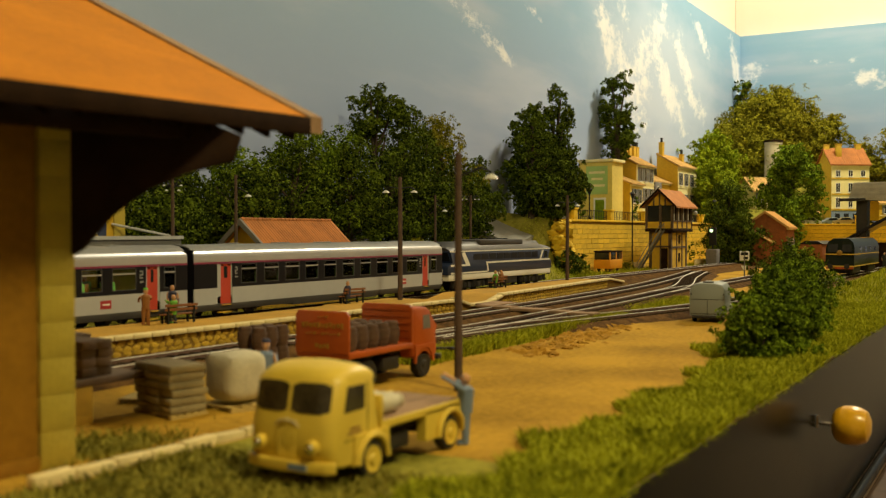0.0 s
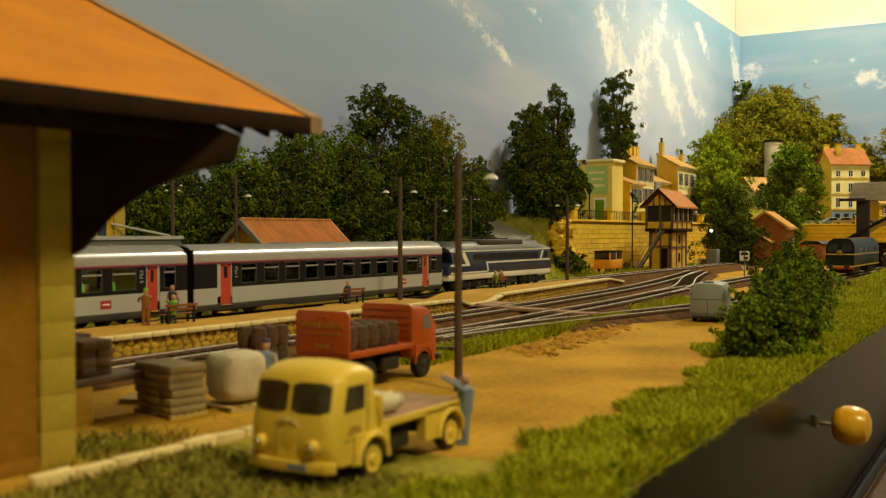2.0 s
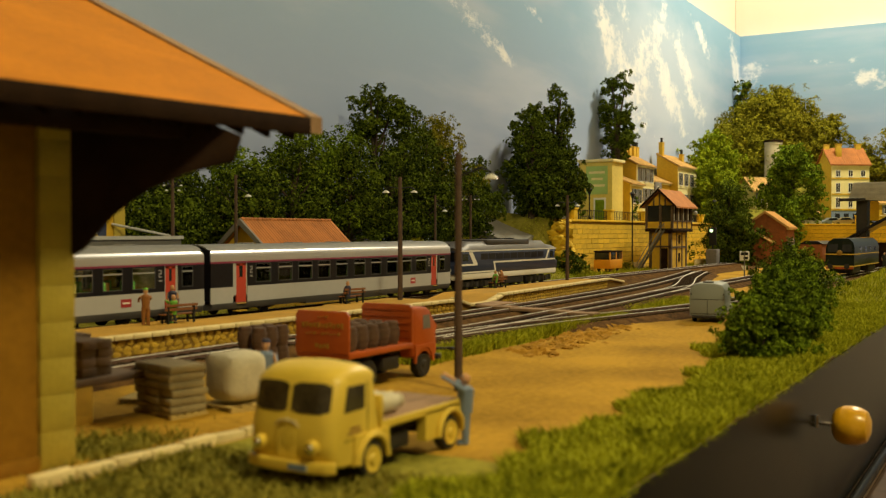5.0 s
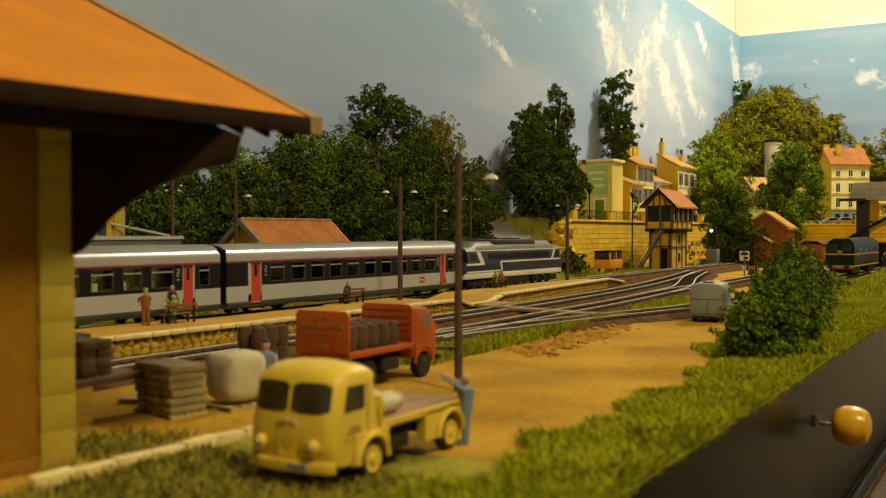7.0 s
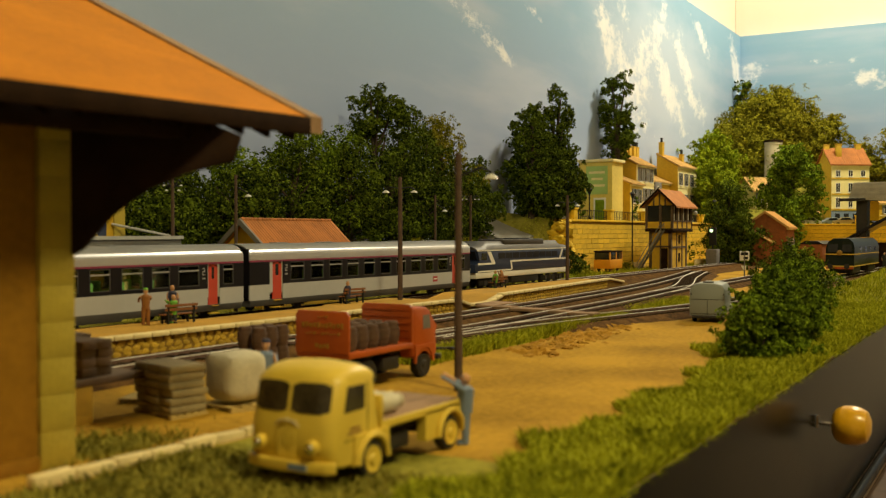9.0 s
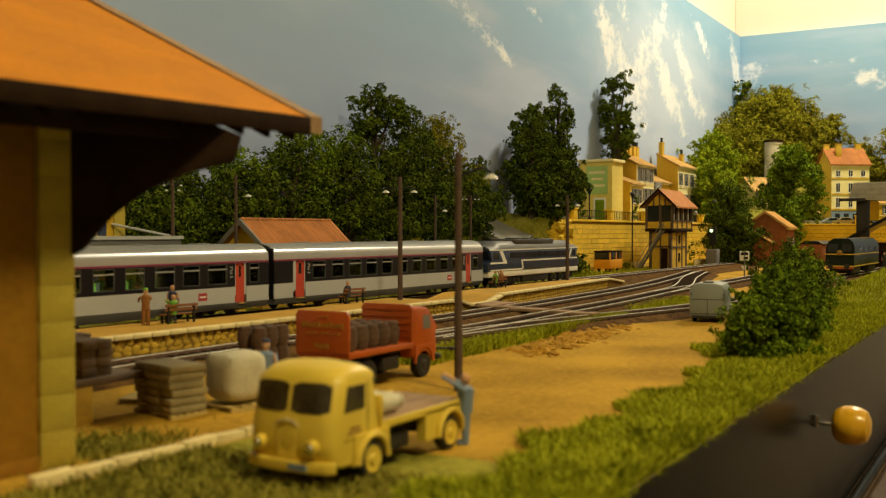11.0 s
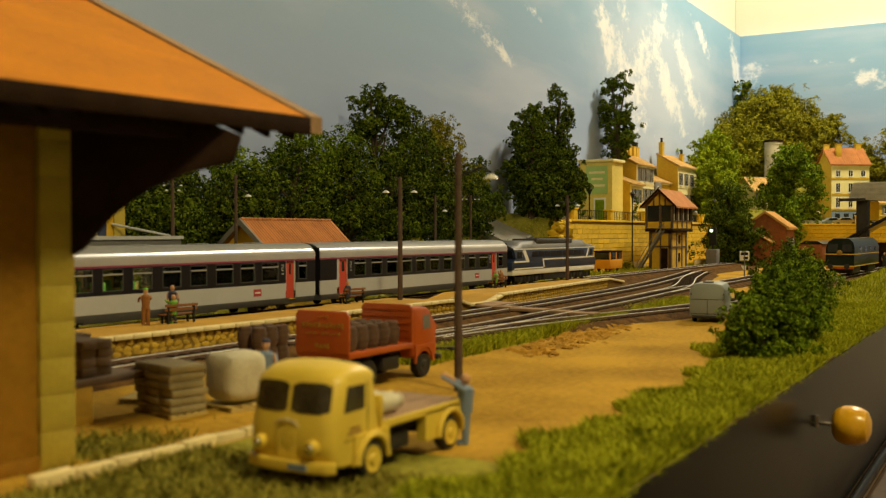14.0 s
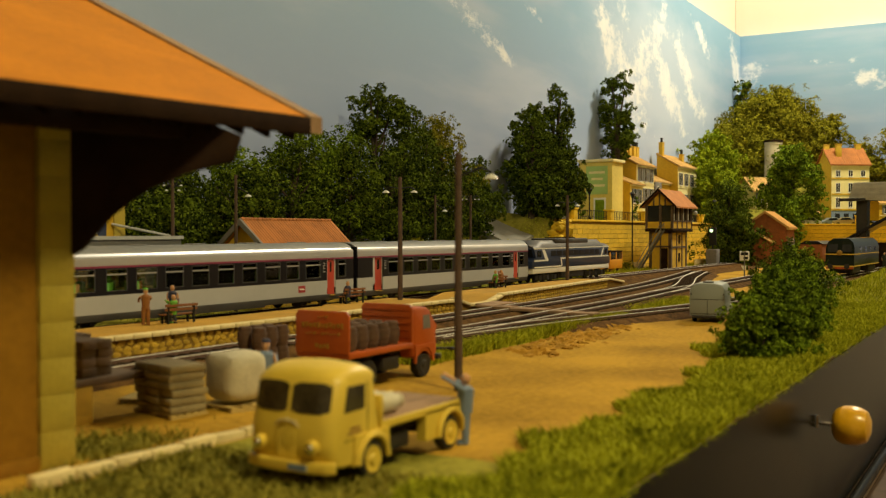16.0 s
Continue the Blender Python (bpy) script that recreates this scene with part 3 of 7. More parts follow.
def build_coach(x, label):
    """Origin at the rear coupling, on the rails."""
    c = thing("passenger_coach", x, TRAIN_Y, 0, label=label, category="railway carriage", group="train")
    L0, L1, W = 0.25, 26.15, 1.41
    def arc(y0, y1, n=6):
        pts = []
        for i in range(n + 1):
            a = math.pi / 2 * (y0 + (y1 - y0) * i / n)
            pts.append((W * math.sin(a) ** 0.8 if a > 0 else 0.0, 3.35 + 0.7 * math.cos(a)))
        return pts
    low = [(-1.3, 0.45), (-1.39, 0.62), (-1.41, 0.8), (1.41, 0.8), (1.39, 0.62), (1.3, 0.45)]
    part("skirt", Solid().prism(low, "x", L0 + 0.1, 8.6).prism([(y, 0.36 if z < 0.5 else z) for y, z in low], "x", 8.6, 17.5).prism(low, "x", 17.5, L1 - 0.1), M["coach_skirt"], c, "dark grey skirt")
    for sgn in (-1, 1):
        a, b = sorted((sgn * W, sgn * (W - 0.07)))
        for u, v in ((L0, 2.0), (3.2, 23.3), (24.26, L1)):
            part("side_panel", Solid().box(u, v, a, b, 0.8, 1.68), M["coach_grey"], c, "light grey lower side")
        edges = [(L0, 2.0)] + [(3.2, WINDOWS[0][0])] + [(p[1], q[0]) for p, q in zip(WINDOWS, WINDOWS[1:])] + [(22.68, 23.31), (24.26, 24.5), (25.32, L1)]
        for u, v in edges:
            part("window_pillar", Solid().box(u, v, a, b, 1.68, 3.0), M["coach_dark"], c, "anthracite side panel")
        for u, v in WINDOWS + [(24.5, 25.32)]:
            part("window_ledge", Solid().box(u, v, a, b, 1.68, 1.86), M["coach_dark"], c, "anthracite side panel")
            part("window_ledge", Solid().box(u, v, a, b, 2.95, 3.0), M["coach_dark"], c, "anthracite side panel")
        a2, b2 = sorted((sgn * (W + 0.004), sgn * (W - 0.07)))
        part("cantrail_line", Solid().box(L0, L1, a2, b2, 3.0, 3.1), M["purple"], c, "thin dark purple line")
        for u, v in WINDOWS + [(24.5, 25.32)]:
            fr = Solid()
            f0, f1 = sorted((sgn * (W + 0.012), sgn * (W - 0.03)))
            for q in ((u, u + 0.04, 1.86, 2.95), (v - 0.04, v, 1.86, 2.95), (u, v, 1.86, 1.9), (u, v, 2.91, 2.95)):
                fr.box(q[0], q[1], f0, f1, q[2], q[3])
            win = part("window", fr, M["win_frame"], c, "thin metal window frame")
            part("vent_bar", Solid().box(u + 0.04, v - 0.04, f0, f1, 2.64, 2.71), M["coach_silver"], win, "bright metal vent bar")
            pane = part("pane", Solid().box(u + 0.05, v - 0.05, sgn * (W - 0.04) - 0.01, sgn * (W - 0.04) + 0.01, 1.9, 2.91), GLASS, win, "clear window glass")
            pane.visible_shadow = False
        for u, v, red in ((2.0, 3.2, (2.3, 3.1)), (23.31, 24.26, (23.4, 24.1))):
            dr = Solid()
            d0, d1 = sorted((sgn * (W - 0.1), sgn * (W - 0.04)))
            dr.box(red[0], red[1], d0, d1, 0.7, 2.2).box(red[0], red[0] + 0.25, d0, d1, 2.2, 2.95).box(red[1] - 0.25, red[1], d0, d1, 2.2, 2.95).box(red[0], red[1], d0, d1, 2.85, 2.98)
            door = part("door", dr, M["door_red"], c, "red folding door")
            part("pane", Solid().box(red[0] + 0.25, red[1] - 0.25, d0 + 0.02, d1 - 0.02, 2.2, 2.85), M["window_dark"], door, "dark door glass")
            jamb = Solid().box(u, red[0], d0, sgn * W if sgn > 0 else d1 - 0.0, 1.2, 3.0).box(red[1], v, min(d0, d1), max(d0, d1) + 0.03, 1.2, 3.0)
            part("door_frame", jamb, M["coach_grey"], c, "light grey door frame")
            st = Solid().box(u + 0.2, v - 0.1, min(sgn * 1.45, sgn * 1.2), max(sgn * 1.45, sgn * 1.2), 0.3, 0.35).box(u + 0.3, v - 0.2, min(sgn * 1.5, sgn * 1.3), max(sgn * 1.5, sgn * 1.3), 0.72, 0.76)
            part("step", st, M["stripe_yellow"], c, "yellow edged entrance step")
    flank = arc(1.0, 0.68)
    for sgn in (-1, 1):
        outer = [(sgn * y, z) for y, z in flank]
        outer[0] = (sgn * W, 3.1)
        inner = [(sgn * (abs(y) - 0.06), z - 0.05) for y, z in reversed(outer)]
        part("roof_flank", Solid().prism(outer + inner, "x", L0, L1), M["coach_silver"], c, "silver roof edge")
    crown = [(y, z) for y, z in arc(0.68, 0.0, 9)]
    crown = crown + [(-y, z) for y, z in reversed(crown[:-1])]
    under = [(y * 0.95, z - 0.06) for y, z in reversed(crown)]
    roof = part("roof", Solid().prism(crown + under, "x", L0, L1), M["coach_roof"], c, "matt grey roof")
    for px in (4.5, 9, 13.2, 17.5, 22):
        part("roof_vent", Solid().box(px - 0.5, px + 0.5, -0.35, 0.35, 4.03, 4.1, 0.03), M["coach_roof"], roof)
    for u, v, g0, g1 in ((L0, L0 + 0.06, -0.02, L0 + 0.02), (L1 - 0.06, L1, L1 - 0.02, 26.42)):
        part("end_wall", Solid().box(u, v, -1.34, 1.34, 0.95, 3.75), M["coach_dark"], c, "dark end wall")
        part("gangway", Solid().box(g0, g1, -0.75, 0.75, 1.1, 3.55, 0.05), M["rubber"], c, "black rubber gangway")
    floor = Solid().box(L0 + 0.06, L1 - 0.06, -1.3, 1.3, 1.2, 1.3)
    part("inner_floor", floor, M["interior"], c)
    for sgn in (-1, 1):
        part("inner_lining", Solid().box(3.4, 23.2, sgn * 1.31 - 0.012, sgn * 1.31 + 0.012, 1.3, 1.84), M["interior"], c, "cream inner lining")
    for u in (3.3, 23.2):
        part("partition", Solid().box(u, u + 0.05, -1.33, 1.33, 1.3, 3.4), M["interior"], c, "cream inner partition")
    for i, (u, v) in enumerate(WINDOWS):
        for yy in (-0.85, 0.85):
            part("seat", Solid().box(u + 0.1, u + 0.32, yy - 0.45, yy + 0.45, 1.3, 2.3, 0.06).box(u + 0.32, u + 0.75, yy - 0.45, yy + 0.45, 1.6, 1.8, 0.05), M["seat_green"], c, "green seat")
    for i, colour in ((0, "skin"), (1, "green_cloth"), (2, "brown_cloth"), (4, "pale_wall"), (5, "blue_cloth"), (7, "pale_wall"), (8, "brown_cloth")):
        u = WINDOWS[i][0] + 0.62
        part("seated_figurine", Solid().tube((u, -0.85, 1.8), (u, -0.85, 2.28), 0.2, 0.22, 8).ball((u, -0.85, 2.5), 0.15, n=8), M[colour], c, "tiny seated figurine behind the window")
    for bx in (4.0, 22.4):
        bog = Solid().box(bx - 1.9, bx + 1.9, -1.12, -0.98, 0.38, 0.62, 0.03).box(bx - 1.9, bx + 1.9, 0.98, 1.12, 0.38, 0.62, 0.03).box(bx - 0.4, bx + 0.4, -1.2, 1.2, 0.5, 0.72, 0.03)
        for ax in (-1.28, 1.28):
            bog.box(bx + ax - 0.2, bx + ax + 0.2, -1.2, -0.95, 0.3, 0.62, 0.04).box(bx + ax - 0.2, bx + ax + 0.2, 0.95, 1.2, 0.3, 0.62, 0.04)
        for sx in (-0.5, 0.5):
            bog.tube((bx + sx, -1.1, 0.3), (bx + sx, -1.1, 0.75), 0.12, n=8)
        part("bogie", bog, M["chassis"], c, "dark bogie frame")
        for ax in (-1.28, 1.28):
            WHEELS.append((wheelset(c, bx + ax), bx + ax, 0.46))
    sign = part("operator_sign", Solid().box(20.45, 21.1, -W - 0.012, -W + 0.01, 1.04, 1.44, 0.0), M["sign_red"], c, "small dark red plate")
    part("sign_mark", Solid().box(20.55, 21.0, -W - 0.02, -W, 1.2, 1.28), M["white"], sign, "pale bar on the plate")
    for u in (3.5, 23.0):
        two = Solid()
        for a0, a1, z0, z1 in ((-0.1, 0.1, 2.74, 2.8), (0.05, 0.1, 2.62, 2.75), (-0.1, 0.1, 2.57, 2.63), (-0.1, -0.05, 2.46, 2.58), (-0.1, 0.1, 2.41, 2.47)):
            two.box(u + a0, u + a1, -W - 0.012, -W + 0.01, z0, z1)
        part("class_figure", two, M["coach_silver"], c, "pale class figure two")
        part("class_bar", Solid().box(u - 0.09, u + 0.12, -W - 0.012, -W + 0.01, 2.2, 2.28), M["coach_silver"], c, "small pale lettering bar")
    return c


def build_loco(x):
    """Large diesel in blue and white with slanted cab windows; origin at the rear buffers."""
    c = thing("diesel_locomotive", x, TRAIN_Y, 0, label="blue and white diesel locomotive with grey roof and slanted cabs", category="locomotive", group="train")
    W = 1.45
    def full(inset, z0, z1, x0, x1):
        return Solid().box(x0, x1, -W + inset, W - inset, z0, z1, 0.03)
    part("frame", Solid().box(0.75, 19.45, -1.42, 1.42, 0.95, 1.42, 0.05), M["loco_white"], c, "white lower band")
    side = [(0.6, 1.42), (0.55, 2.1), (1.35, 2.35), (0.85, 3.25), (19.35, 3.25), (18.85, 2.35), (19.65, 2.1), (19.6, 1.42)]
    part("body", Solid().prism(side, "y", -W, W, 0.05), M["loco_blue"], c, "dark blue body")
    for y in (-W - 0.012, W - 0.01):
        stripe = Solid()
        stripe.box(0.85, 19.35, y, y + 0.022, 3.16, 3.26)
        stripe.prism([(2.6, 3.12), (3.2, 3.12), (4.0, 2.2), (4.0, 2.05), (1.0, 2.05), (1.0, 2.2), (3.35, 2.2)], "y", y, y + 0.022)
        stripe.prism([(17.0, 2.3), (17.6, 3.12), (17.95, 3.12), (17.35, 2.3)], "y", y, y + 0.022)
        stripe.box(7.0, 19.2, y, y + 0.022, 2.18, 2.32)
        stripe.prism([(7.0, 2.32), (6.75, 2.32), (7.0, 1.56), (7.25, 1.56)], "y", y, y + 0.022)
        stripe.box(1.0, 7.0, y, y + 0.022, 1.46, 1.58)
        part("stripe", stripe, M["loco_white"], c, "white livery stripe")
        for u, v in ((1.6, 2.5), (18.05, 18.7)):
            part("cab_window", Solid().box(u, v, y - 0.004, y + 0.02, 2.45, 3.0), M["window_dark"], c, "dark cab side window")
        gr = Solid()
        for i in range(9):
            gr.box(4.6 + i * 1.35, 5.8 + i * 1.35, y - 0.003, y + 0.02, 2.5, 2.98)
        part("grille", gr, M["coach_dark"], c, "dark air grilles")
    roof = [(-1.45, 3.25), (-1.3, 3.6), (-0.95, 3.95), (0.95, 3.95), (1.3, 3.6), (1.45, 3.25)]
    ends = [(-1.45, 3.25), (-1.3, 3.45), (-0.95, 3.6), (0.95, 3.6), (1.3, 3.45), (1.45, 3.25)]
    r = part("roof", Solid().loft([[(0.9, y, z - (0.1 if z > 3.3 else 0)) for y, z in ends], [(2.2, y, z) for y, z in ends], [(3.0, y, z) for y, z in roof], [(17.2, y, z) for y, z in roof], [(18.0, y, z) for y, z in ends], [(19.3, y, z - (0.1 if z > 3.3 else 0)) for y, z in ends]]), M["loco_grey"], c, "dark grey roof")
    part("roof_radiator", Solid().box(6.0, 14.0, -1.28, 1.28, 3.62, 4.12, 0.12), M["loco_grey"], r, "darker grey radiator hood")
    for u in (8, 10, 12):
        part("roof_fan", Solid().tube((u, 0, 4.1), (u, 0, 4.2), 0.7, n=18), M["coach_dark"], r, "round fan grille")
    for xx in (0.62, 19.58):
        for y in (-0.85, 0.85):
            part("buffer", Solid().tube((xx, y, 1.05), (xx + (0.55 if xx > 5 else -0.55), y, 1.05), 0.12).tube((xx + (0.55 if xx > 5 else -0.55), y, 1.05), (xx + (0.62 if xx > 5 else -0.62), y, 1.05), 0.26, n=14), M["chassis"], c, "dark buffer")
            part("headlight", Solid().ball((xx, y, 1.75), 0.17), M["lamp_white"], c, "round headlight")
    for s, xs in ((1, 19.2), (-1, 1.0)):
        w = Solid().prism([(xs - 0.28 * s, 2.5), (xs + 0.1 * s, 3.12), (xs + 0.14 * s, 3.12), (xs - 0.24 * s, 2.48)], "y", -1.2, 1.2)
        part("windscreen", w, M["window_dark"], c, "dark slanted windscreen")
    for bx in (4.2, 16.0):
        bog = Solid().box(bx - 2.5, bx + 2.5, -1.2, -1.05, 0.35, 0.8, 0.04).box(bx - 2.5, bx + 2.5, 1.05, 1.2, 0.35, 0.8, 0.04)
        for ax in (-1.6, 0, 1.6):
            bog.box(bx + ax - 0.25, bx + ax + 0.25, -1.3, -1.0, 0.3, 0.75, 0.04).tube((bx + ax + 0.8, -1.22, 0.35), (bx + ax + 0.8, -1.22, 0.85), 0.14, n=8)
        part("bogie", bog, M["chassis"], c, "dark bogie frame")
        for ax in (-1.6, 0, 1.6):
            WHEELS.append((wheelset(c, bx + ax, 0.55), bx + ax, 0.55))
    part("fuel_tank", Solid().box(7.4, 12.8, -1.3, 1.3, 0.35, 0.96, 0.08), M["chassis"], c, "dark fuel tank")
    return c


COACH_START = 38.58
REAR_COACH = build_coach(COACH_START - 26.4, "grey passenger coach with dark window band")
FRONT_COACH = build_coach(COACH_START, "grey passenger coach with red doors coupled behind the locomotive")
LOCO = build_loco(COACH_START + 26.4)


# ---- goods shed ----
def build_goods_shed():
    turn = -7.0
    corner = Vector((20.2, 15.4, 0))
    base = corner - Matrix.Rotation(radians(turn), 3, "Z") @ corner
    s = thing("goods_shed", base.x, base.y, 0, turn, label="ochre goods shed with orange roof and brown timber brackets", category="building")
    part("wall", Solid().box(-8, 14.05, 18.05, 26.0, -0.6, 8.4), M["shed_wall"], s, "ochre rendered wall")
    part("plinth", Solid().box(-8, 14.0, 17.93, 18.045, -0.6, -0.2, 0.04), M["shed_wall"], s, "low plinth in the wall's ochre render")
    q = Solid().box(-0.42, 0.42, -0.14, 0.14, -0.404, 0.404, 0.006)
    me = to_mesh("quoin_stone", q, M["quoin"])
    for i in range(10):
        part("quoin_stone", me, None, s, at=(14.4, 18.04, -0.1 + i * 0.81))
    slab = [(15.5, 7.25), (15.5, 7.62), (25.0, 11.85), (30.0, 9.6), (30.0, 9.25), (25.0, 11.5)]
    roof = part("roof", Solid().prism(slab, "x", -8.6, 19.75), M["roof_orange"], s, "plain orange roof")
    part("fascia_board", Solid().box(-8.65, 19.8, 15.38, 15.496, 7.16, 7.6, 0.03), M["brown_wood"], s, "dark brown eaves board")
    part("ridge", Solid().tube((-8.6, 25.0, 11.85), (19.75, 25.0, 11.85), 0.12, n=8), M["roof_orange"], roof)
    for sgn in (-1, 1):
        verge = [(15.4, 7.2), (15.4, 7.62), (25.0, 11.93), (25.0, 11.5)] if sgn < 0 else [(30.1, 9.2), (30.1, 9.62), (25.01, 11.93), (25.01, 11.5)]
        part("verge_board", Solid().prism(verge, "x", 19.76, 20.2), M["deck_wood"], s, "weathered verge board")
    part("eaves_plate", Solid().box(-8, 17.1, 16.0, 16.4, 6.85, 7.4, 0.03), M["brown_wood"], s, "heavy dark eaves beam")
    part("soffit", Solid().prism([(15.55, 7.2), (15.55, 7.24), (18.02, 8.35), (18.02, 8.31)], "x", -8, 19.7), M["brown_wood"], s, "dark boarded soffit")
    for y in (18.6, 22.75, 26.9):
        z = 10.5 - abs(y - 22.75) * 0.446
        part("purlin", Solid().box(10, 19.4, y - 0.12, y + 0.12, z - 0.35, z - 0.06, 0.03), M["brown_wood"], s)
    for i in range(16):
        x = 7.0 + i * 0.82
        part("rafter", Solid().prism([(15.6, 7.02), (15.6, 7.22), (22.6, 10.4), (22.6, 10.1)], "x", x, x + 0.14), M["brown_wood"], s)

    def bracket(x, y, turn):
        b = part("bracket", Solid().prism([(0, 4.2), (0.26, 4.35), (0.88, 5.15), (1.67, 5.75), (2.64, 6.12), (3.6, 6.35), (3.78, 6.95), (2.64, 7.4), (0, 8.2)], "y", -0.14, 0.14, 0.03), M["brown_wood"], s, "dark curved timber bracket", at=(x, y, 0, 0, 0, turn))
        return b

    bracket(14.82, 18.0, -45)
    bracket(10.0, 18.0, -90)
    bracket(14.85, 21.5, 0)
    d = thing("loading_dock", 0, 0, 0, label="low yellowish loading dock beside the goods shed", category="dock", kind="structure")
    part("dock_wall", Solid().box(10, 18.5, 21.9, 25.8, -0.6, 0.55, 0.04), M["ochre_wall"], d)
    part("dock_deck", Solid().box(10, 20.4, 21.9, 25.8, 0.555, 0.75, 0.03), M["crate"], d, "dark timber deck")
    me = to_mesh("kerb_stone", Solid().box(-0.5, 0.5, -0.16, 0.16, -0.22, 0.16, 0.05), M["coping"])
    kerb = thing("kerb", 0, 0, 0, label="rough pale stone kerb edging the shed yard", category="kerb", kind="structure")
    for i in range(4, 12):
        part("kerb_stone", me, None, kerb, at=(9.6 + i * 1.02, 17.55 - 0.028 * i + random.uniform(-0.03, 0.03), -0.42 + random.uniform(-0.03, 0.03), 0, random.uniform(-2, 2), random.uniform(-3, 3)))


build_goods_shed()


# ---- freight lying about ----
def build_freight():
    def stack(name, x, y, z, rz, w, d, rows, hrow, material, label, pallet=True):
        t = thing(name, x, y, z, rz, label=label, category="stack")
        if pallet:
            for i in range(5):
                part("pallet_board", Solid().box(-w / 2 + i * w / 5, -w / 2 + i * w / 5 + w / 7, -d / 2, d / 2, 0.1, 0.14), M["pallet"], t)
            for yy in (-d / 2, -0.05, d / 2 - 0.1):
                part("pallet_bearer", Solid().box(-w / 2, w / 2, yy, yy + 0.1, 0, 0.1), M["pallet"], t)
        for r in range(rows):
            across = 1 if pallet else 2
            for i in range(across):
                for j in range(3):
                    sx, sy = w / across, d / 3
                    x0, y0 = -w / 2 + i * sx + random.uniform(-0.05, 0.05), -d / 2 + j * sy + random.uniform(-0.03, 0.03)
                    part("sack" if pallet else "crate", Solid().box(x0, x0 + sx * 0.98, y0, y0 + sy * 0.98, 0.15 + r * hrow, 0.15 + (r + 0.97) * hrow, hrow * (0.3 if pallet else 0.1)), material, t)
        return t

    stack("sack_stack", 20.75, 21.3, -0.5, -13, 1.2, 2.0, 6, 0.225, M["sack_grey"], "grey sacks stacked flat on a wooden pallet")
    stack("crate_stack", 18.75, 22.75, 0.62, 2, 1.1, 1.4, 4, 0.25, M["crate"], "dark wooden crates stacked on the dock", False)
    stack("crate_stack", 19.4, 24.4, 0.62, 0, 1.3, 1.3, 4, 0.25, M["crate"], "dark wooden crates stacked on the dock", False)
    t = thing("wrapped_load", 22.4, 20.3, -0.5, -10, label="white bulging tarpaulin bundle on a pallet", category="bundle")
    s = Solid()
    res = bmesh.ops.create_cube(s.bm, size=1.4)
    bmesh.ops.subdivide_edges(s.bm, edges=s.bm.edges[:], cuts=6, use_grid_fill=True)
    for v in s.bm.verts:
        p = v.co / 0.7
        r = (abs(p.x) ** 5 + abs(p.y) ** 5 + abs(p.z) ** 5) ** (1 / 5)
        v.co = v.co / r * (1.02 + 0.06 * noise.noise(v.co * 2.2)) + Vector((0, 0, 0.98))
    part("tarpaulin", s, M["sack_white"], t)
    for i in range(4):
        part("pallet_board", Solid().box(-0.75 + i * 0.4, -0.5 + i * 0.4, -0.75, 0.75, 0.12, 0.18), M["pallet"], t)
    for yy in (-0.75, -0.05, 0.63):
        part("pallet_bearer", Solid().box(-0.75, 0.75, yy, yy + 0.12, 0, 0.12), M["pallet"], t)
    for x, y, rz in ((23.6, 24.6, 8), (24.6, 25.0, -12), (21.8, 23.6, 25)):
        p = thing("pallet", x, y, -0.46, rz, label="empty yellowish wooden pallet lying on the sand", category="pallet", group="loose pallets")
        for i in range(5):
            part("pallet_board", Solid().box(-0.6 + i * 0.25, -0.42 + i * 0.25, -0.5, 0.5, 0.1, 0.14), M["pallet"], p)
        for yy in (-0.5, -0.05, 0.4):
            part("pallet_bearer", Solid().box(-0.6, 0.6, yy, yy + 0.1, 0, 0.1), M["pallet"], p)


build_freight()


# ---- road vehicles ----
def wheel(parent, x, y, r, w, rim, label="black tyre"):
    k = -1 if y < 1 else 1
    t = part("wheel", Solid().turned([(r * 0.55, -w / 2), (r * 0.92, -w / 2), (r, -w / 4), (r, w / 4), (r * 0.92, w / 2), (r * 0.55, w / 2)], (0, 0, 0), "y", 24), M["rubber"], parent, label, at=(x, y, r))
    rm = Solid().turned([(0.04, k * (w / 2 + 0.05)), (r * 0.22, k * (w / 2 + 0.05)), (r * 0.3, k * (w / 2 + 0.012)), (r * 0.58, k * (w / 2 + 0.012)), (r * 0.7, k * (w / 2 + 0.03)), (r * 0.72, k * (w / 2 - 0.05)), (0.04, k * (w / 2 - 0.05))], (0, 0, 0), "y", 20)
    part("rim", rm, rim, t, "painted wheel rim")


def arch(x, r, x0, x1, z0, z1):
    """Outline of a mudguard panel with a round opening about x."""
    pts = [(x0, z0), (x0, z1), (x1, z1), (x1, z0)]
    n = 10
    return pts + [(x + r * math.cos(math.pi * i / n), z0 + r * math.sin(math.pi * i / n)) for i in range(n + 1)]


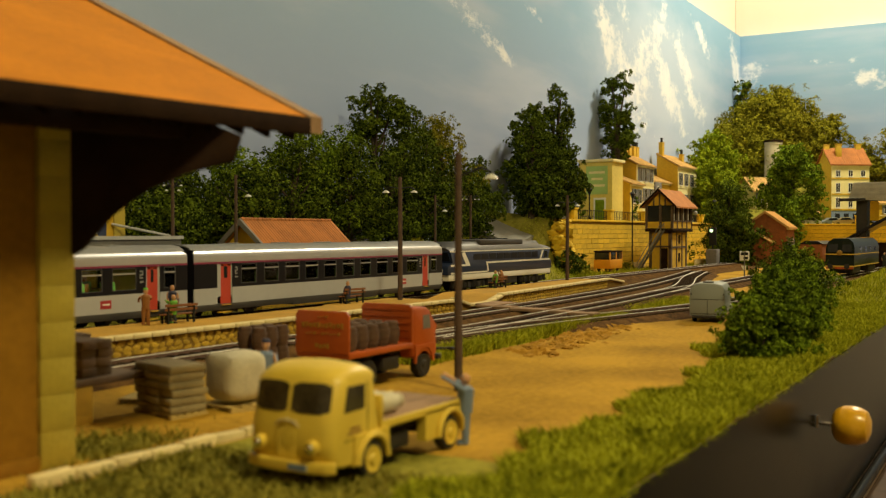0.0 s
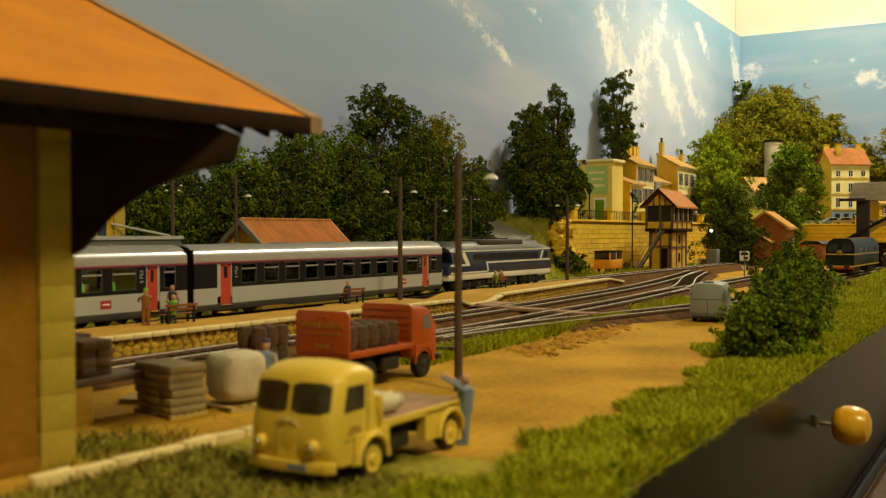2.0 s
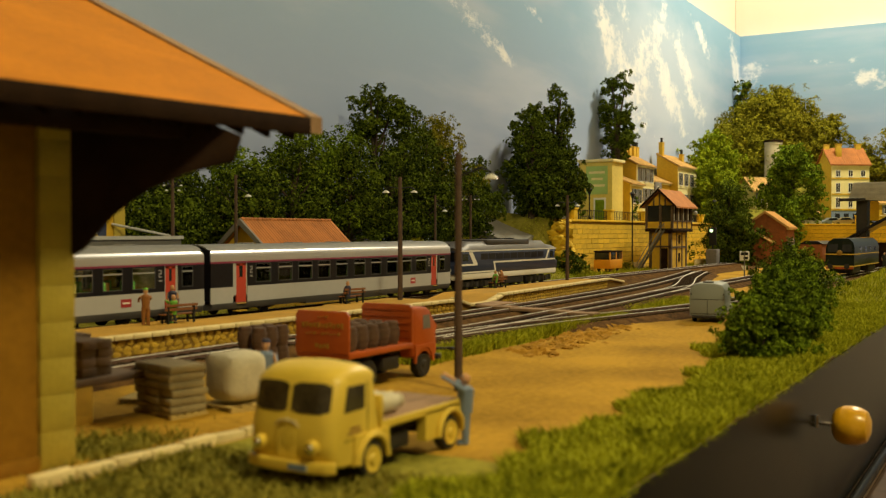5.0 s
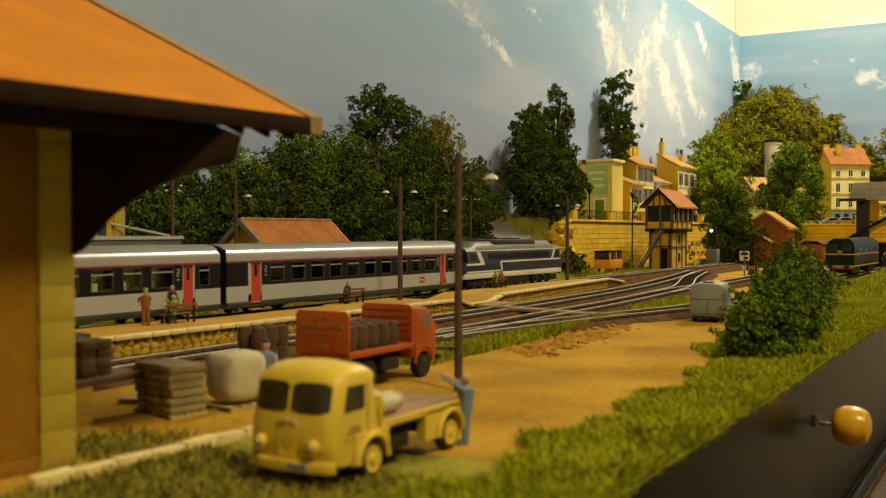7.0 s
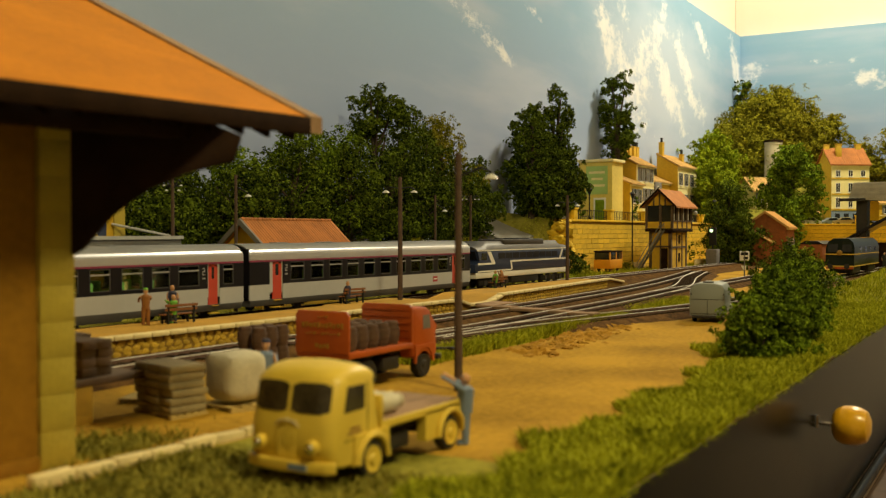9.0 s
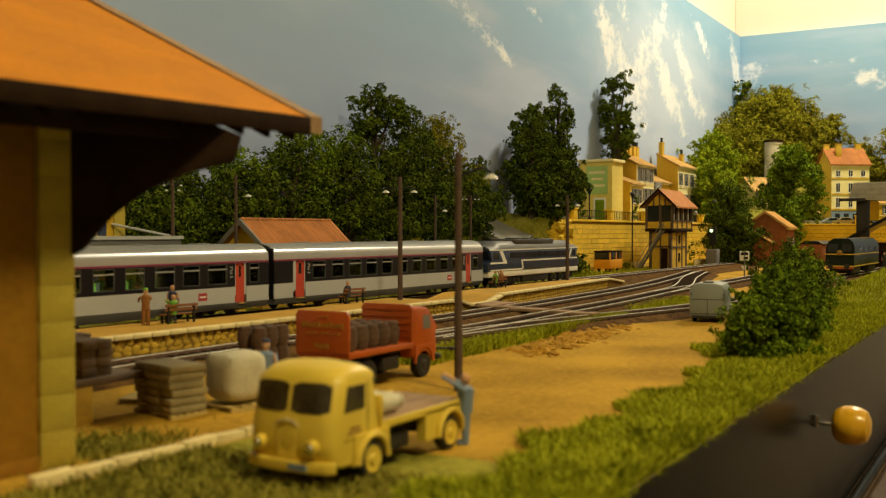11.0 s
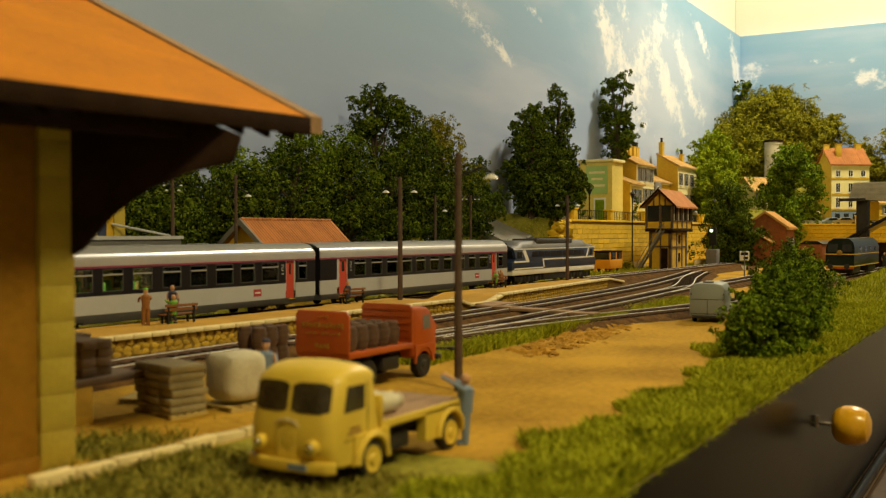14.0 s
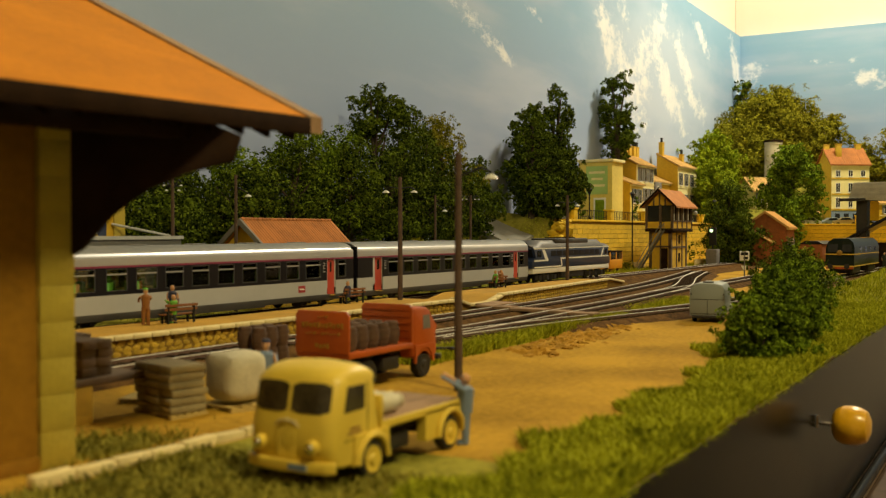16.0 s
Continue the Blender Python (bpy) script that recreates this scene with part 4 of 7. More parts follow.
def build_yellow_truck():
    t = thing("flatbed_truck", 15.95, 12.0, -0.5, label="cream yellow forward control flatbed truck parked on grass", category="truck")
    Y = M["truck_yellow"]
    outline = [(0.2, 0.45), (0.06, 0.62), (0.03, 0.9), (0.05, 1.25), (0.12, 1.5), (0.27, 2.2), (0.37, 2.31), (0.54, 2.4), (0.78, 2.46), (1.05, 2.49), (1.4, 2.46), (1.58, 2.39), (1.7, 2.26), (1.75, 1.9), (1.75, 0.98), (0.85, 0.9), (0.78, 0.45)]
    rings = []
    for y, ins in ((0.0, 0.26), (0.03, 0.17), (0.1, 0.09), (0.25, 0.03), (0.5, 0.0), (1.1, -0.05), (1.7, 0.0), (1.95, 0.03), (2.1, 0.09), (2.17, 0.17), (2.2, 0.26)):
        ring = []
        for x, z in outline:
            nx = x + ins * (1.0 if x < 0.6 else 0.0) - (ins * 0.8 if x > 1.6 and z > 1.5 else 0.0)
            nz = z - (ins * 0.9 if z > 2.3 else ins * 0.45 if z > 2.0 else 0.0)
            ring.append((nx, y, nz))
        rings.append(ring)
    body = part("cab", Solid().loft(rings), Y, t, "rounded cream yellow cab")
    def inset(y):
        y = min(y, 2.2 - y)
        return 0.26 * (1 - y / 0.03) + 0.17 * y / 0.03 if y < 0.03 else 0.17 - 0.08 * (y - 0.03) / 0.07 if y < 0.1 else 0.09 - 0.06 * (y - 0.1) / 0.15 if y < 0.25 else 0.03 - 0.03 * (y - 0.25) / 0.25 if y < 0.5 else -0.05 * (y - 0.5) / 0.6
    for a, b in ((0.14, 1.05), (1.15, 2.06)):
        wr = []
        for i in range(6):
            y = a + (b - a) * i / 5
            o = inset(y) - 0.02
            cut = 0.06 if i in (0, 5) else 0.0
            wr.append([(0.135 + o + cut * 0.2, y, 1.53 + cut), (0.262 + o - cut * 0.2, y, 2.15 - cut), (0.36 + o, y, 2.15 - cut), (0.26 + o, y, 1.53 + cut)])
        part("windscreen", Solid().loft(wr), M["cab_glass"], body, "dark split windscreen")
    for yy in (-0.012, 2.192):
        part("door_window", Solid().prism([(0.5, 1.53), (1.22, 1.55), (1.22, 2.06), (0.62, 2.06)], "y", yy, yy + 0.02), M["cab_glass"], body, "dark door window")
        gap = Solid().box(1.33, 1.35, yy + 0.006, yy + 0.014, 0.9, 2.1).box(0.5, 1.33, yy + 0.006, yy + 0.014, 0.94, 0.96)
        part("door_gap", gap, M["brown_wood"], body, "fine door joint")
        part("door_mark", Solid().box(0.62, 1.12, yy + 0.002, yy + 0.018, 1.06, 1.1).box(0.7, 1.05, yy + 0.002, yy + 0.018, 1.15, 1.2), M["bench"], body, "faded brown lettering bars")
        part("front_mudguard", Solid().prism(arch(1.48, 0.52, 0.82, 2.12, 0.38, 1.02), "y", min(yy, yy - 0.03 if yy < 1 else yy), max(yy + 0.25 if yy < 1 else yy + 0.03, yy), 0.0) if yy < 1 else Solid().prism(arch(1.48, 0.52, 0.82, 2.12, 0.38, 1.02), "y", 1.95, 2.23), Y, t, "rounded wheel arch")
    for yy in (0.42, 1.78):
        lamp = part("headlight", Solid().turned([(0.02, -0.12), (0.13, -0.09), (0.16, 0.0), (0.14, 0.1), (0.02, 0.14)], (-0.02, yy, 0.88), "x", 18), Y, body, "yellow headlight bowl")
        part("lens", Solid().ball((-0.12, yy, 0.88), 0.1, (0.5, 1, 1)), M["chrome"], lamp, "bright headlight lens")
    for k in range(5):
        yy = 0.9 + k * 0.1
        part("grille_rib", Solid().tube((0.0, yy, 0.62), (0.01, yy, 1.28 - 0.05 * abs(k - 2)), 0.02, n=8), Y, body)
    for sg in (-1, 1):
        part("grille_arch", Solid().tube((-0.01, 1.1, 1.4), (0.02, 1.1 + sg * 0.2, 1.36), 0.022, n=8).tube((0.02, 1.1 + sg * 0.2, 1.36), (0.03, 1.1 + sg * 0.3, 1.26), 0.022, 0.012, 8), M["tower"], body, "dull metal moustache strip")
    part("bumper", Solid().prism([(0.12, -0.03), (0.0, 0.12), (-0.1, 0.5), (-0.12, 1.1), (-0.1, 1.7), (0.0, 2.08), (0.12, 2.23), (0.25, 2.2), (0.2, 1.1), (0.25, 0.0)], "z", 0.36, 0.58, 0.02), Y, t, "cream yellow bumper")
    part("number_plate", Solid().box(-0.135, -0.1, 0.5, 0.95, 0.41, 0.53), M["blue_cloth"], t, "small blue grey plate")
    part("chassis", Solid().box(0.5, 5.4, 0.6, 0.75, 0.6, 0.85).box(0.5, 5.4, 1.45, 1.6, 0.6, 0.85).box(2.3, 3.3, 0.2, 0.7, 0.35, 0.75, 0.05), M["chassis"], t)
    part("axle", Solid().tube((4.78, 0.3, 0.42), (4.78, 1.9, 0.42), 0.1).tube((1.48, 0.3, 0.42), (1.48, 1.9, 0.42), 0.1), M["chassis"], t)
    for i in range(8):
        part("deck_board", Solid().box(1.95, 5.6, 0.06 + i * 0.26, 0.31 + i * 0.26, 1.05, 1.12), M["deck_wood"], t)
    for yy in (0.0, 2.14):
        part("deck_edge", Solid().box(1.9, 5.62, yy, yy + 0.06, 0.98, 1.15, 0.015), Y, t, "yellow edge rail")
    part("headboard", Solid().box(1.86, 1.95, 0.0, 2.2, 0.98, 1.72, 0.03), Y, t, "yellow headboard")
    for yy in (0.0, 1.95):
        part("rear_mudguard", Solid().prism(arch(4.78, 0.55, 3.7, 5.5, 0.38, 1.04), "y", yy, yy + 0.25), Y, t, "rear wheel panel")
    for yy in (-0.06, 2.26):
        for cx, rr in ((1.48, 0.55), (4.78, 0.57)):
            lip = Solid().loft([[(cx + (rr + 0.065 * math.cos(q)) * math.cos(p), yy + 0.065 * math.sin(q), 0.4 + (rr + 0.065 * math.cos(q)) * math.sin(p)) for q in [math.pi * j / 4 for j in range(8)]] for p in [math.pi * i / 12 for i in range(13)]])
            part("wheel_arch_lip", lip, Y, t, "rolled wheel arch edge")
    for x, y in ((1.48, 0.1), (1.48, 2.1), (4.78, 0.1), (4.78, 2.1)):
        wheel(t, x, y, 0.42, 0.26, Y)
    for i, yy in enumerate((0.75, 1.15)):
        r = thing("milk_churn", 15.95 + 2.5, 12.0 + yy - 0.2, -0.5 + 1.12 + 0.24, label="pale grey can lying on the truck bed", category="can", group="cans on the truck")
        part("body", Solid().turned([(0.05, 0), (0.2, 0.0), (0.23, 0.05), (0.23, 0.55), (0.15, 0.7), (0.16, 0.8), (0.02, 0.82)], (0, 0, 0), "x", 16), M["sack_white"], r)
        part("lid", Solid().turned([(0.02, 0.79), (0.17, 0.79), (0.17, 0.86), (0.02, 0.88)], (0, 0, 0), "x", 16), M["tower"], r, "dull metal lid")


build_yellow_truck()


def build_red_truck():
    t = thing("drinks_truck", 25.9, 18.7, -0.5, label="brick red open delivery truck loaded with barrels", category="truck")
    R = M["truck_red"]
    def board(x, name):
        pts = [(0.0, 1.3), (0.0, 2.55), (0.12, 2.68), (2.04, 2.68), (2.16, 2.55), (2.16, 1.3)]
        b = part(name, Solid().prism(pts, "x", x, x + 0.09, 0.02), R, t, "tall red end board")
        for k in range(5 if x > 1 else 0):
            part("batten", Solid().box(x - 0.02, x + 0.11, 0.05, 2.11, 1.5 + k * 0.24, 1.52 + k * 0.24), R, b)
        return b
    rear = board(0.0, "end_board")
    board(3.78, "end_board")
    bars = ((0.85, 1.3, 2.45, 2.52), (0.22, 1.95, 2.12, 2.3), (0.35, 1.8, 1.9, 1.98), (0.8, 1.4, 1.45, 1.62))
    for y0, y1, z0, z1 in bars:
        pieces = Solid()
        count = max(2, round((y1 - y0) / 0.16))
        for k in range(count):
            a = y0 + (y1 - y0) * k / count
            pieces.box(-0.024, 0.0, a, a + 0.6 * (y1 - y0) / count, z0 + 0.03 * (k % 2), z1 - 0.02 * (k % 3))
        part("lettering_bar", pieces, M["gold"], rear, "row of dull gold lettering bars")
    part("bed", Solid().box(0.05, 3.9, 0.0, 2.16, 1.14, 1.34, 0.03), R, t, "red truck bed")
    outline = [(3.95, 0.75), (3.95, 2.35), (4.15, 2.55), (4.9, 2.55), (5.2, 2.4), (5.42, 1.75), (5.62, 1.45), (5.66, 0.75), (5.3, 0.6)]
    cab = part("cab", Solid().prism(outline, "y", 0.05, 2.11, 0.16), R, t, "rounded red cab")
    for yy in (0.038, 2.105):
        # matt grey stands in for the reflection in the side glass
        part("door_window", Solid().prism([(4.6, 1.75), (5.12, 1.75), (5.05, 2.25), (4.6, 2.25)], "y", yy, yy + 0.02), M["shutter"], cab, "door window with its reflection painted flat grey")
        part("mudguard", Solid().prism(arch(4.67, 0.56, 4.05, 5.35, 0.55, 1.2), "y", yy - 0.03, yy + 0.06), R, cab)
    part("windscreen", Solid().prism([(5.27, 2.35), (5.46, 1.8), (5.48, 1.8), (5.29, 2.35)], "y", 0.3, 1.86), M["window_dark"], cab, "dark windscreen")
    part("bumper", Solid().box(5.6, 5.85, 0.0, 2.16, 0.55, 0.75, 0.05), M["chassis"], t, "dark bumper")
    part("mirror_arm", Solid().tube((5.6, 0.1, 0.95), (5.95, -0.35, 0.95), 0.05).box(5.8, 6.1, -0.5, -0.3, 0.88, 1.0, 0.04), M["chassis"], t)
    part("chassis", Solid().box(0.2, 5.2, 0.6, 0.75, 0.75, 1.1).box(0.2, 5.2, 1.4, 1.55, 0.75, 1.1).box(2.2, 3.2, 0.15, 0.6, 0.5, 0.95, 0.05).tube((1.35, 0.2, 0.48), (1.35, 1.9, 0.48), 0.12), M["chassis"], t)
    for x, y in ((1.35, 0.3), (1.35, 1.86), (4.67, 0.2), (4.67, 1.96)):
        wheel(t, x, y, 0.5, 0.3, M["chassis"])
    b = thing("barrel", 25.9 + 0.5, 18.7 + 0.38, -0.5 + 1.345, label="dark oak barrel standing on the red truck", category="barrel", group="barrels on the truck")
    part("cask", Solid().turned([(0.02, 0), (0.23, 0), (0.29, 0.25), (0.3, 0.4), (0.29, 0.55), (0.23, 0.8), (0.02, 0.8)], n=16), M["barrel"], b)
    for z, r in ((0.12, 0.265), (0.3, 0.297), (0.52, 0.297), (0.69, 0.265)):
        part("hoop", Solid().turned([(r - 0.02, z), (r + 0.012, z), (r + 0.012, z + 0.05), (r - 0.02, z + 0.05)], n=16), M["rust"], b, "rusty iron hoop")
    for i in range(5):
        for j in range(3):
            if i or j:
                copy_thing(b, pose((26.4 + i * 0.63) * K, (19.08 + j * 0.66) * K, 0.845 * K, 0, 0, random.uniform(0, 90)))
    for x in (29.1, 29.75, 30.4):
        for y in (25.2, 25.9):
            for k in range(2):
                o = copy_thing(b, pose(x * K, y * K, (-0.5 + 0.8 * k) * K, 0, 0, 40 * k))
                tagged(o, "brown barrel standing in a stack by the siding", group="stacked barrels")


build_red_truck()


def build_van():
    t = thing("delivery_van", 57.1, 15.9, -0.5, 9, label="grey corrugated delivery van seen from behind on the sand", category="van")
    g = M["van_grey"]
    prof = [(-0.98, 0.38), (-1.0, 1.2), (-0.96, 1.95), (-0.8, 2.2), (-0.4, 2.28), (0.4, 2.28), (0.8, 2.2), (0.96, 1.95), (1.0, 1.2), (0.98, 0.38)]
    body = part("body", Solid().prism(prof, "x", 0.0, 3.1, 0.06), g, t, "grey box body")
    part("hood", Solid().prism([(3.0, 0.4), (3.0, 2.1), (3.35, 1.5), (3.9, 1.25), (4.1, 0.9), (4.1, 0.4)], "y", -0.8, 0.8, 0.08), g, t, "sloping bonnet")
    for k in range(9):
        for sgn in (-1, 1):
            part("rib", Solid().box(0.1, 3.0, sgn * 1.0 - 0.015, sgn * 1.0 + 0.015, 0.55 + k * 0.16, 0.59 + k * 0.16), g, body)
    lines = Solid().box(-0.012, 0.01, -0.015, 0.015, 0.45, 1.35).box(-0.012, 0.01, -0.92, 0.92, 1.33, 1.36).box(-0.012, 0.01, -0.92, 0.92, 0.5, 0.53)
    part("door_joint", lines, M["chassis"], body, "dark joints of the rear doors")
    part("roof_vent", Solid().box(0.35, 0.75, -0.3, 0.3, 2.26, 2.36, 0.03), M["chassis"], body, "dark roof vent")
    for sgn in (-1, 1):
        part("mudguard", Solid().turned([(0.02, -0.14), (0.42, -0.12), (0.44, 0.12), (0.02, 0.14)], (3.4, sgn * 0.92, 0.5), "y", 16), g, t)
        part("hinge", Solid().box(-0.03, 0.02, sgn * 0.9 - 0.03, sgn * 0.9 + 0.03, 1.6, 1.7), M["chassis"], body)
    part("bumper", Solid().box(-0.08, 0.04, -0.85, 0.85, 0.28, 0.42, 0.03), M["chassis"], t, "black bumper")
    part("underframe", Solid().box(0.1, 3.6, -0.7, 0.7, 0.25, 0.42), M["chassis"], t)
    for x in (0.75, 3.4):
        for y in (-0.8, 0.8):
            k = part("wheel", Solid().turned([(0.02, -0.1), (0.3, -0.1), (0.34, -0.05), (0.34, 0.05), (0.3, 0.1), (0.02, 0.1)], (0, 0, 0), "y", 18), M["rubber"], t, at=(x, y, 0.34))
            part("rim", Solid().turned([(0.02, -0.115), (0.17, -0.11), (0.17, 0.11), (0.02, 0.115)], (0, 0, 0), "y", 14), M["coach_grey"], k)


build_van()


# ---- miniature figures, benches and platform lamps ----
def figurine(x, y, z, rz, coat, legs, label, sitting=False, arms=(0.1, -0.55), hat=None, h=1.0):
    """Painted miniature: one plain mesh."""
    s = Solid()
    marks = []
    def paint(i):
        marks.append((len(s.bm.faces), i))
    hip = 0.5 if sitting else 0.85
    for sg in (-1, 1):
        if sitting:
            s.tube((0, sg * 0.1, hip), (0.45, sg * 0.12, hip), 0.1, 0.08, 8).tube((0.45, sg * 0.12, hip), (0.48, sg * 0.12, 0), 0.08, 0.06, 8)
        else:
            s.tube((0, sg * 0.11, 0.02), (0, sg * 0.09, hip), 0.075, 0.12, 8)
        s.box(-0.08, 0.2, sg * 0.11 - 0.06, sg * 0.11 + 0.06, 0, 0.09, 0.02)
    paint(1)
    s.tube((0, 0, hip - 0.08), (0, 0, hip + 0.52), 0.17, 0.22, 10).ball((0, 0, hip + 0.52), 0.21, (0.75, 1, 0.5))
    ax, az = arms
    for sg in (-1, 1):
        s.tube((0, sg * 0.22, hip + 0.5), (ax * 0.6, sg * 0.27, hip + 0.5 + az * 0.5), 0.07, 0.06, 8)
    paint(0)
    for sg in (-1, 1):
        s.tube((ax * 0.6, sg * 0.27, hip + 0.5 + az * 0.5), (ax * 1.3, sg * 0.22, hip + 0.5 + az), 0.055, 0.05, 8)
    s.tube((0, 0, hip + 0.55), (0, 0, hip + 0.68), 0.07, n=8).ball((0, 0, hip + 0.76), 0.125, (1, 0.9, 1.15))
    paint(2)
    if hat:
        s.tube((0, 0, hip + 0.84), (0, 0, hip + 0.93), 0.13, 0.1, 10)
        paint(3)
    me = to_mesh("figurine", s, M[coat])
    for m in (legs, "skin", hat or "skin"):
        me.materials.append(M[m])
    lo = 0
    for hi, i in marks:
        for f in me.polygons[lo:hi]:
            f.material_index = i
        lo = hi
    ob = new("figurine", me)
    ob.matrix_basis = pose(x * K, y * K, z * K, 0, 0, rz) @ Matrix.Scale(h, 4)
    return tagged(ob, label, "figurine", "figurines")


figurine(33.7, 36.2, 0.3, 60, "brown_cloth", "brown_cloth", "miniature in brown coat and cap standing on the platform", hat="green_cloth", arms=(0.35, -0.25))
figurine(36.1, 36.9, 0.3, -110, "navy_cloth", "dark_cloth", "miniature in dark jacket standing by the bench", h=1.02)
figurine(35.05, 35.75, 0.3, 80, "green_cloth", "dark_cloth", "miniature in bright green seated on a bench", True, arms=(0.25, 0.1))
figurine(50.1, 36.25, 0.3, 82, "navy_cloth", "dark_cloth", "miniature in purple blue seated on a bench", True)
figurine(69.9, 36.25, 0.3, 82, "green_cloth", "dark_cloth", "miniature in green seated on a bench", True)
figurine(70.9, 36.25, 0.3, 82, "brown_cloth", "dark_cloth", "miniature in brown seated on a bench", True, arms=(0.1, 0.3))
figurine(21.45, 11.95, -0.5, 115, "blue_cloth", "blue_cloth", "miniature worker in pale blue overalls at the truck tail", arms=(0.45, 0.35))
figurine(23.3, 19.9, -0.5, -140, "blue_cloth", "navy_cloth", "miniature worker in blue shirt bending over his load", hat="navy_cloth", arms=(0.3, -0.4), h=1.12)
figurine(127.5, 14.6, 0.55, 180, "dark_cloth", "dark_cloth", "dark miniature standing beside the green locomotive")


def build_bench():
    b = thing("bench", 35.35, 35.75, 0.3, 172, label="brown slatted bench on the platform", category="bench", group="platform benches")
    for i in range(3):
        part("seat_slat", Solid().box(-0.95, 0.95, -0.28 + i * 0.16, -0.16 + i * 0.16, 0.42, 0.47, 0.01), M["bench"], b)
    for i in range(2):
        part("back_slat", Solid().box(-0.95, 0.95, 0.24 + i * 0.03, 0.28 + i * 0.03, 0.62 + i * 0.19, 0.75 + i * 0.19, 0.01), M["bench"], b)
    for x in (-0.75, 0.75):
        part("leg", Solid().box(x - 0.05, x + 0.05, -0.3, -0.2, 0, 0.42).box(x - 0.05, x + 0.05, 0.2, 0.28, 0, 0.95).box(x - 0.05, x + 0.05, -0.3, 0.25, 0.36, 0.42), M["iron"], b, "cast iron bench leg")
    for x, y in ((50.6, 36.3), (70.4, 36.3)):
        copy_thing(b, pose(x * K, y * K, 0.3 * K, 0, 0, 172))


build_bench()


def lamp_pole(x, y, z, top, r, label, arms, name="lamp_post", group="lamp posts", big=0.26):
    t = thing(name, x, y, z, label=label, category="lamp post", group=group)
    part("pole", Solid().tube((0, 0, 0), (0, 0, top - z), r, r * 0.75, 12), M["pole_wood"], t, "dark wooden pole")
    for dx, dy, dz in arms:
        a = part("arm", Solid().tube((0, 0, top - z - 0.75), (dx * 0.7, dy * 0.7, top - z - 0.45 + dz), 0.04, n=6).tube((dx * 0.7, dy * 0.7, top - z - 0.45 + dz), (dx, dy, top - z - 0.6 + dz), 0.04, n=6), M["iron"], t, "thin iron arm")
        part("shade", Solid().turned([(big * 0.15, big * 0.65), (big * 0.35, big * 0.6), (big, 0.0), (big * 0.88, 0.0), (big * 0.25, big * 0.45)], (dx, dy, top - z - 0.82 + dz), "z", 14), M["lamp_white"], a, "white enamel shade")
    return t


lamp_pole(28.5, 16.15, -0.5, 7.3, 0.14, "tall dark wooden lamp pole in the yard", [(0.5, -0.95, 0.0)])
lamp_pole(54.6, 35.3, 0.3, 8.3, 0.17, "dark lamp pole with two white shades on the platform", [(0.45, -0.8, -0.2), (-0.45, 0.8, -0.2)])
lamp_pole(84.7, 36.5, 0.3, 8.1, 0.17, "dark lamp pole with white shades at the platform end", [(0.45, -0.8, -0.2), (-0.45, 0.8, -0.2)])
lamp_pole(43.1, 44, -0.4, 8.0, 0.13, "dark pole with white insulators behind the train", [(0.3, -0.4, 0.3), (-0.3, 0.4, 0.3), (0.2, -0.3, 0.0), (-0.2, 0.3, 0.0)], big=0.12)
lamp_pole(48.6, 44, -0.4, 8.4, 0.13, "dark lamp pole behind the train", [(0.4, -0.7, -0.6)])
lamp_pole(73.6, 44, -0.4, 7.9, 0.13, "dark lamp pole behind the train", [(0.4, -0.7, -0.6)])
lamp_pole(79.9, 44, -0.4, 8.1, 0.13, "dark pole with white insulators behind the train", [(0.5, -0.6, 0.4), (-0.5, 0.6, 0.4), (0.25, -0.3, 0.4), (-0.25, 0.3, 0.4)], big=0.12)


# ---- the knob on the front panel ----
def build_knob():
    t = thing("round_knob", 38.66, 6.798, -2.3, label="varnished yellow wooden knob on a metal hook", category="knob")
    part("hook", Solid().tube((0, 0, 0), (0, -0.69, -0.02), 0.073, n=8).tube((0, -0.09, -0.165), (0, -0.09, 0.275), 0.1, n=10), M["chrome"], t, "small metal screw hook")
    part("bead", Solid().turned([(0.046, -0.66), (0.385, -0.68), (0.586, -0.81), (0.696, -1.05), (0.714, -1.33), (0.678, -1.6), (0.55, -1.85), (0.275, -1.97), (0.018, -1.99)], (0, 0, 0), "y", 28), M["knob"], t, "varnished wooden bead")


build_knob()


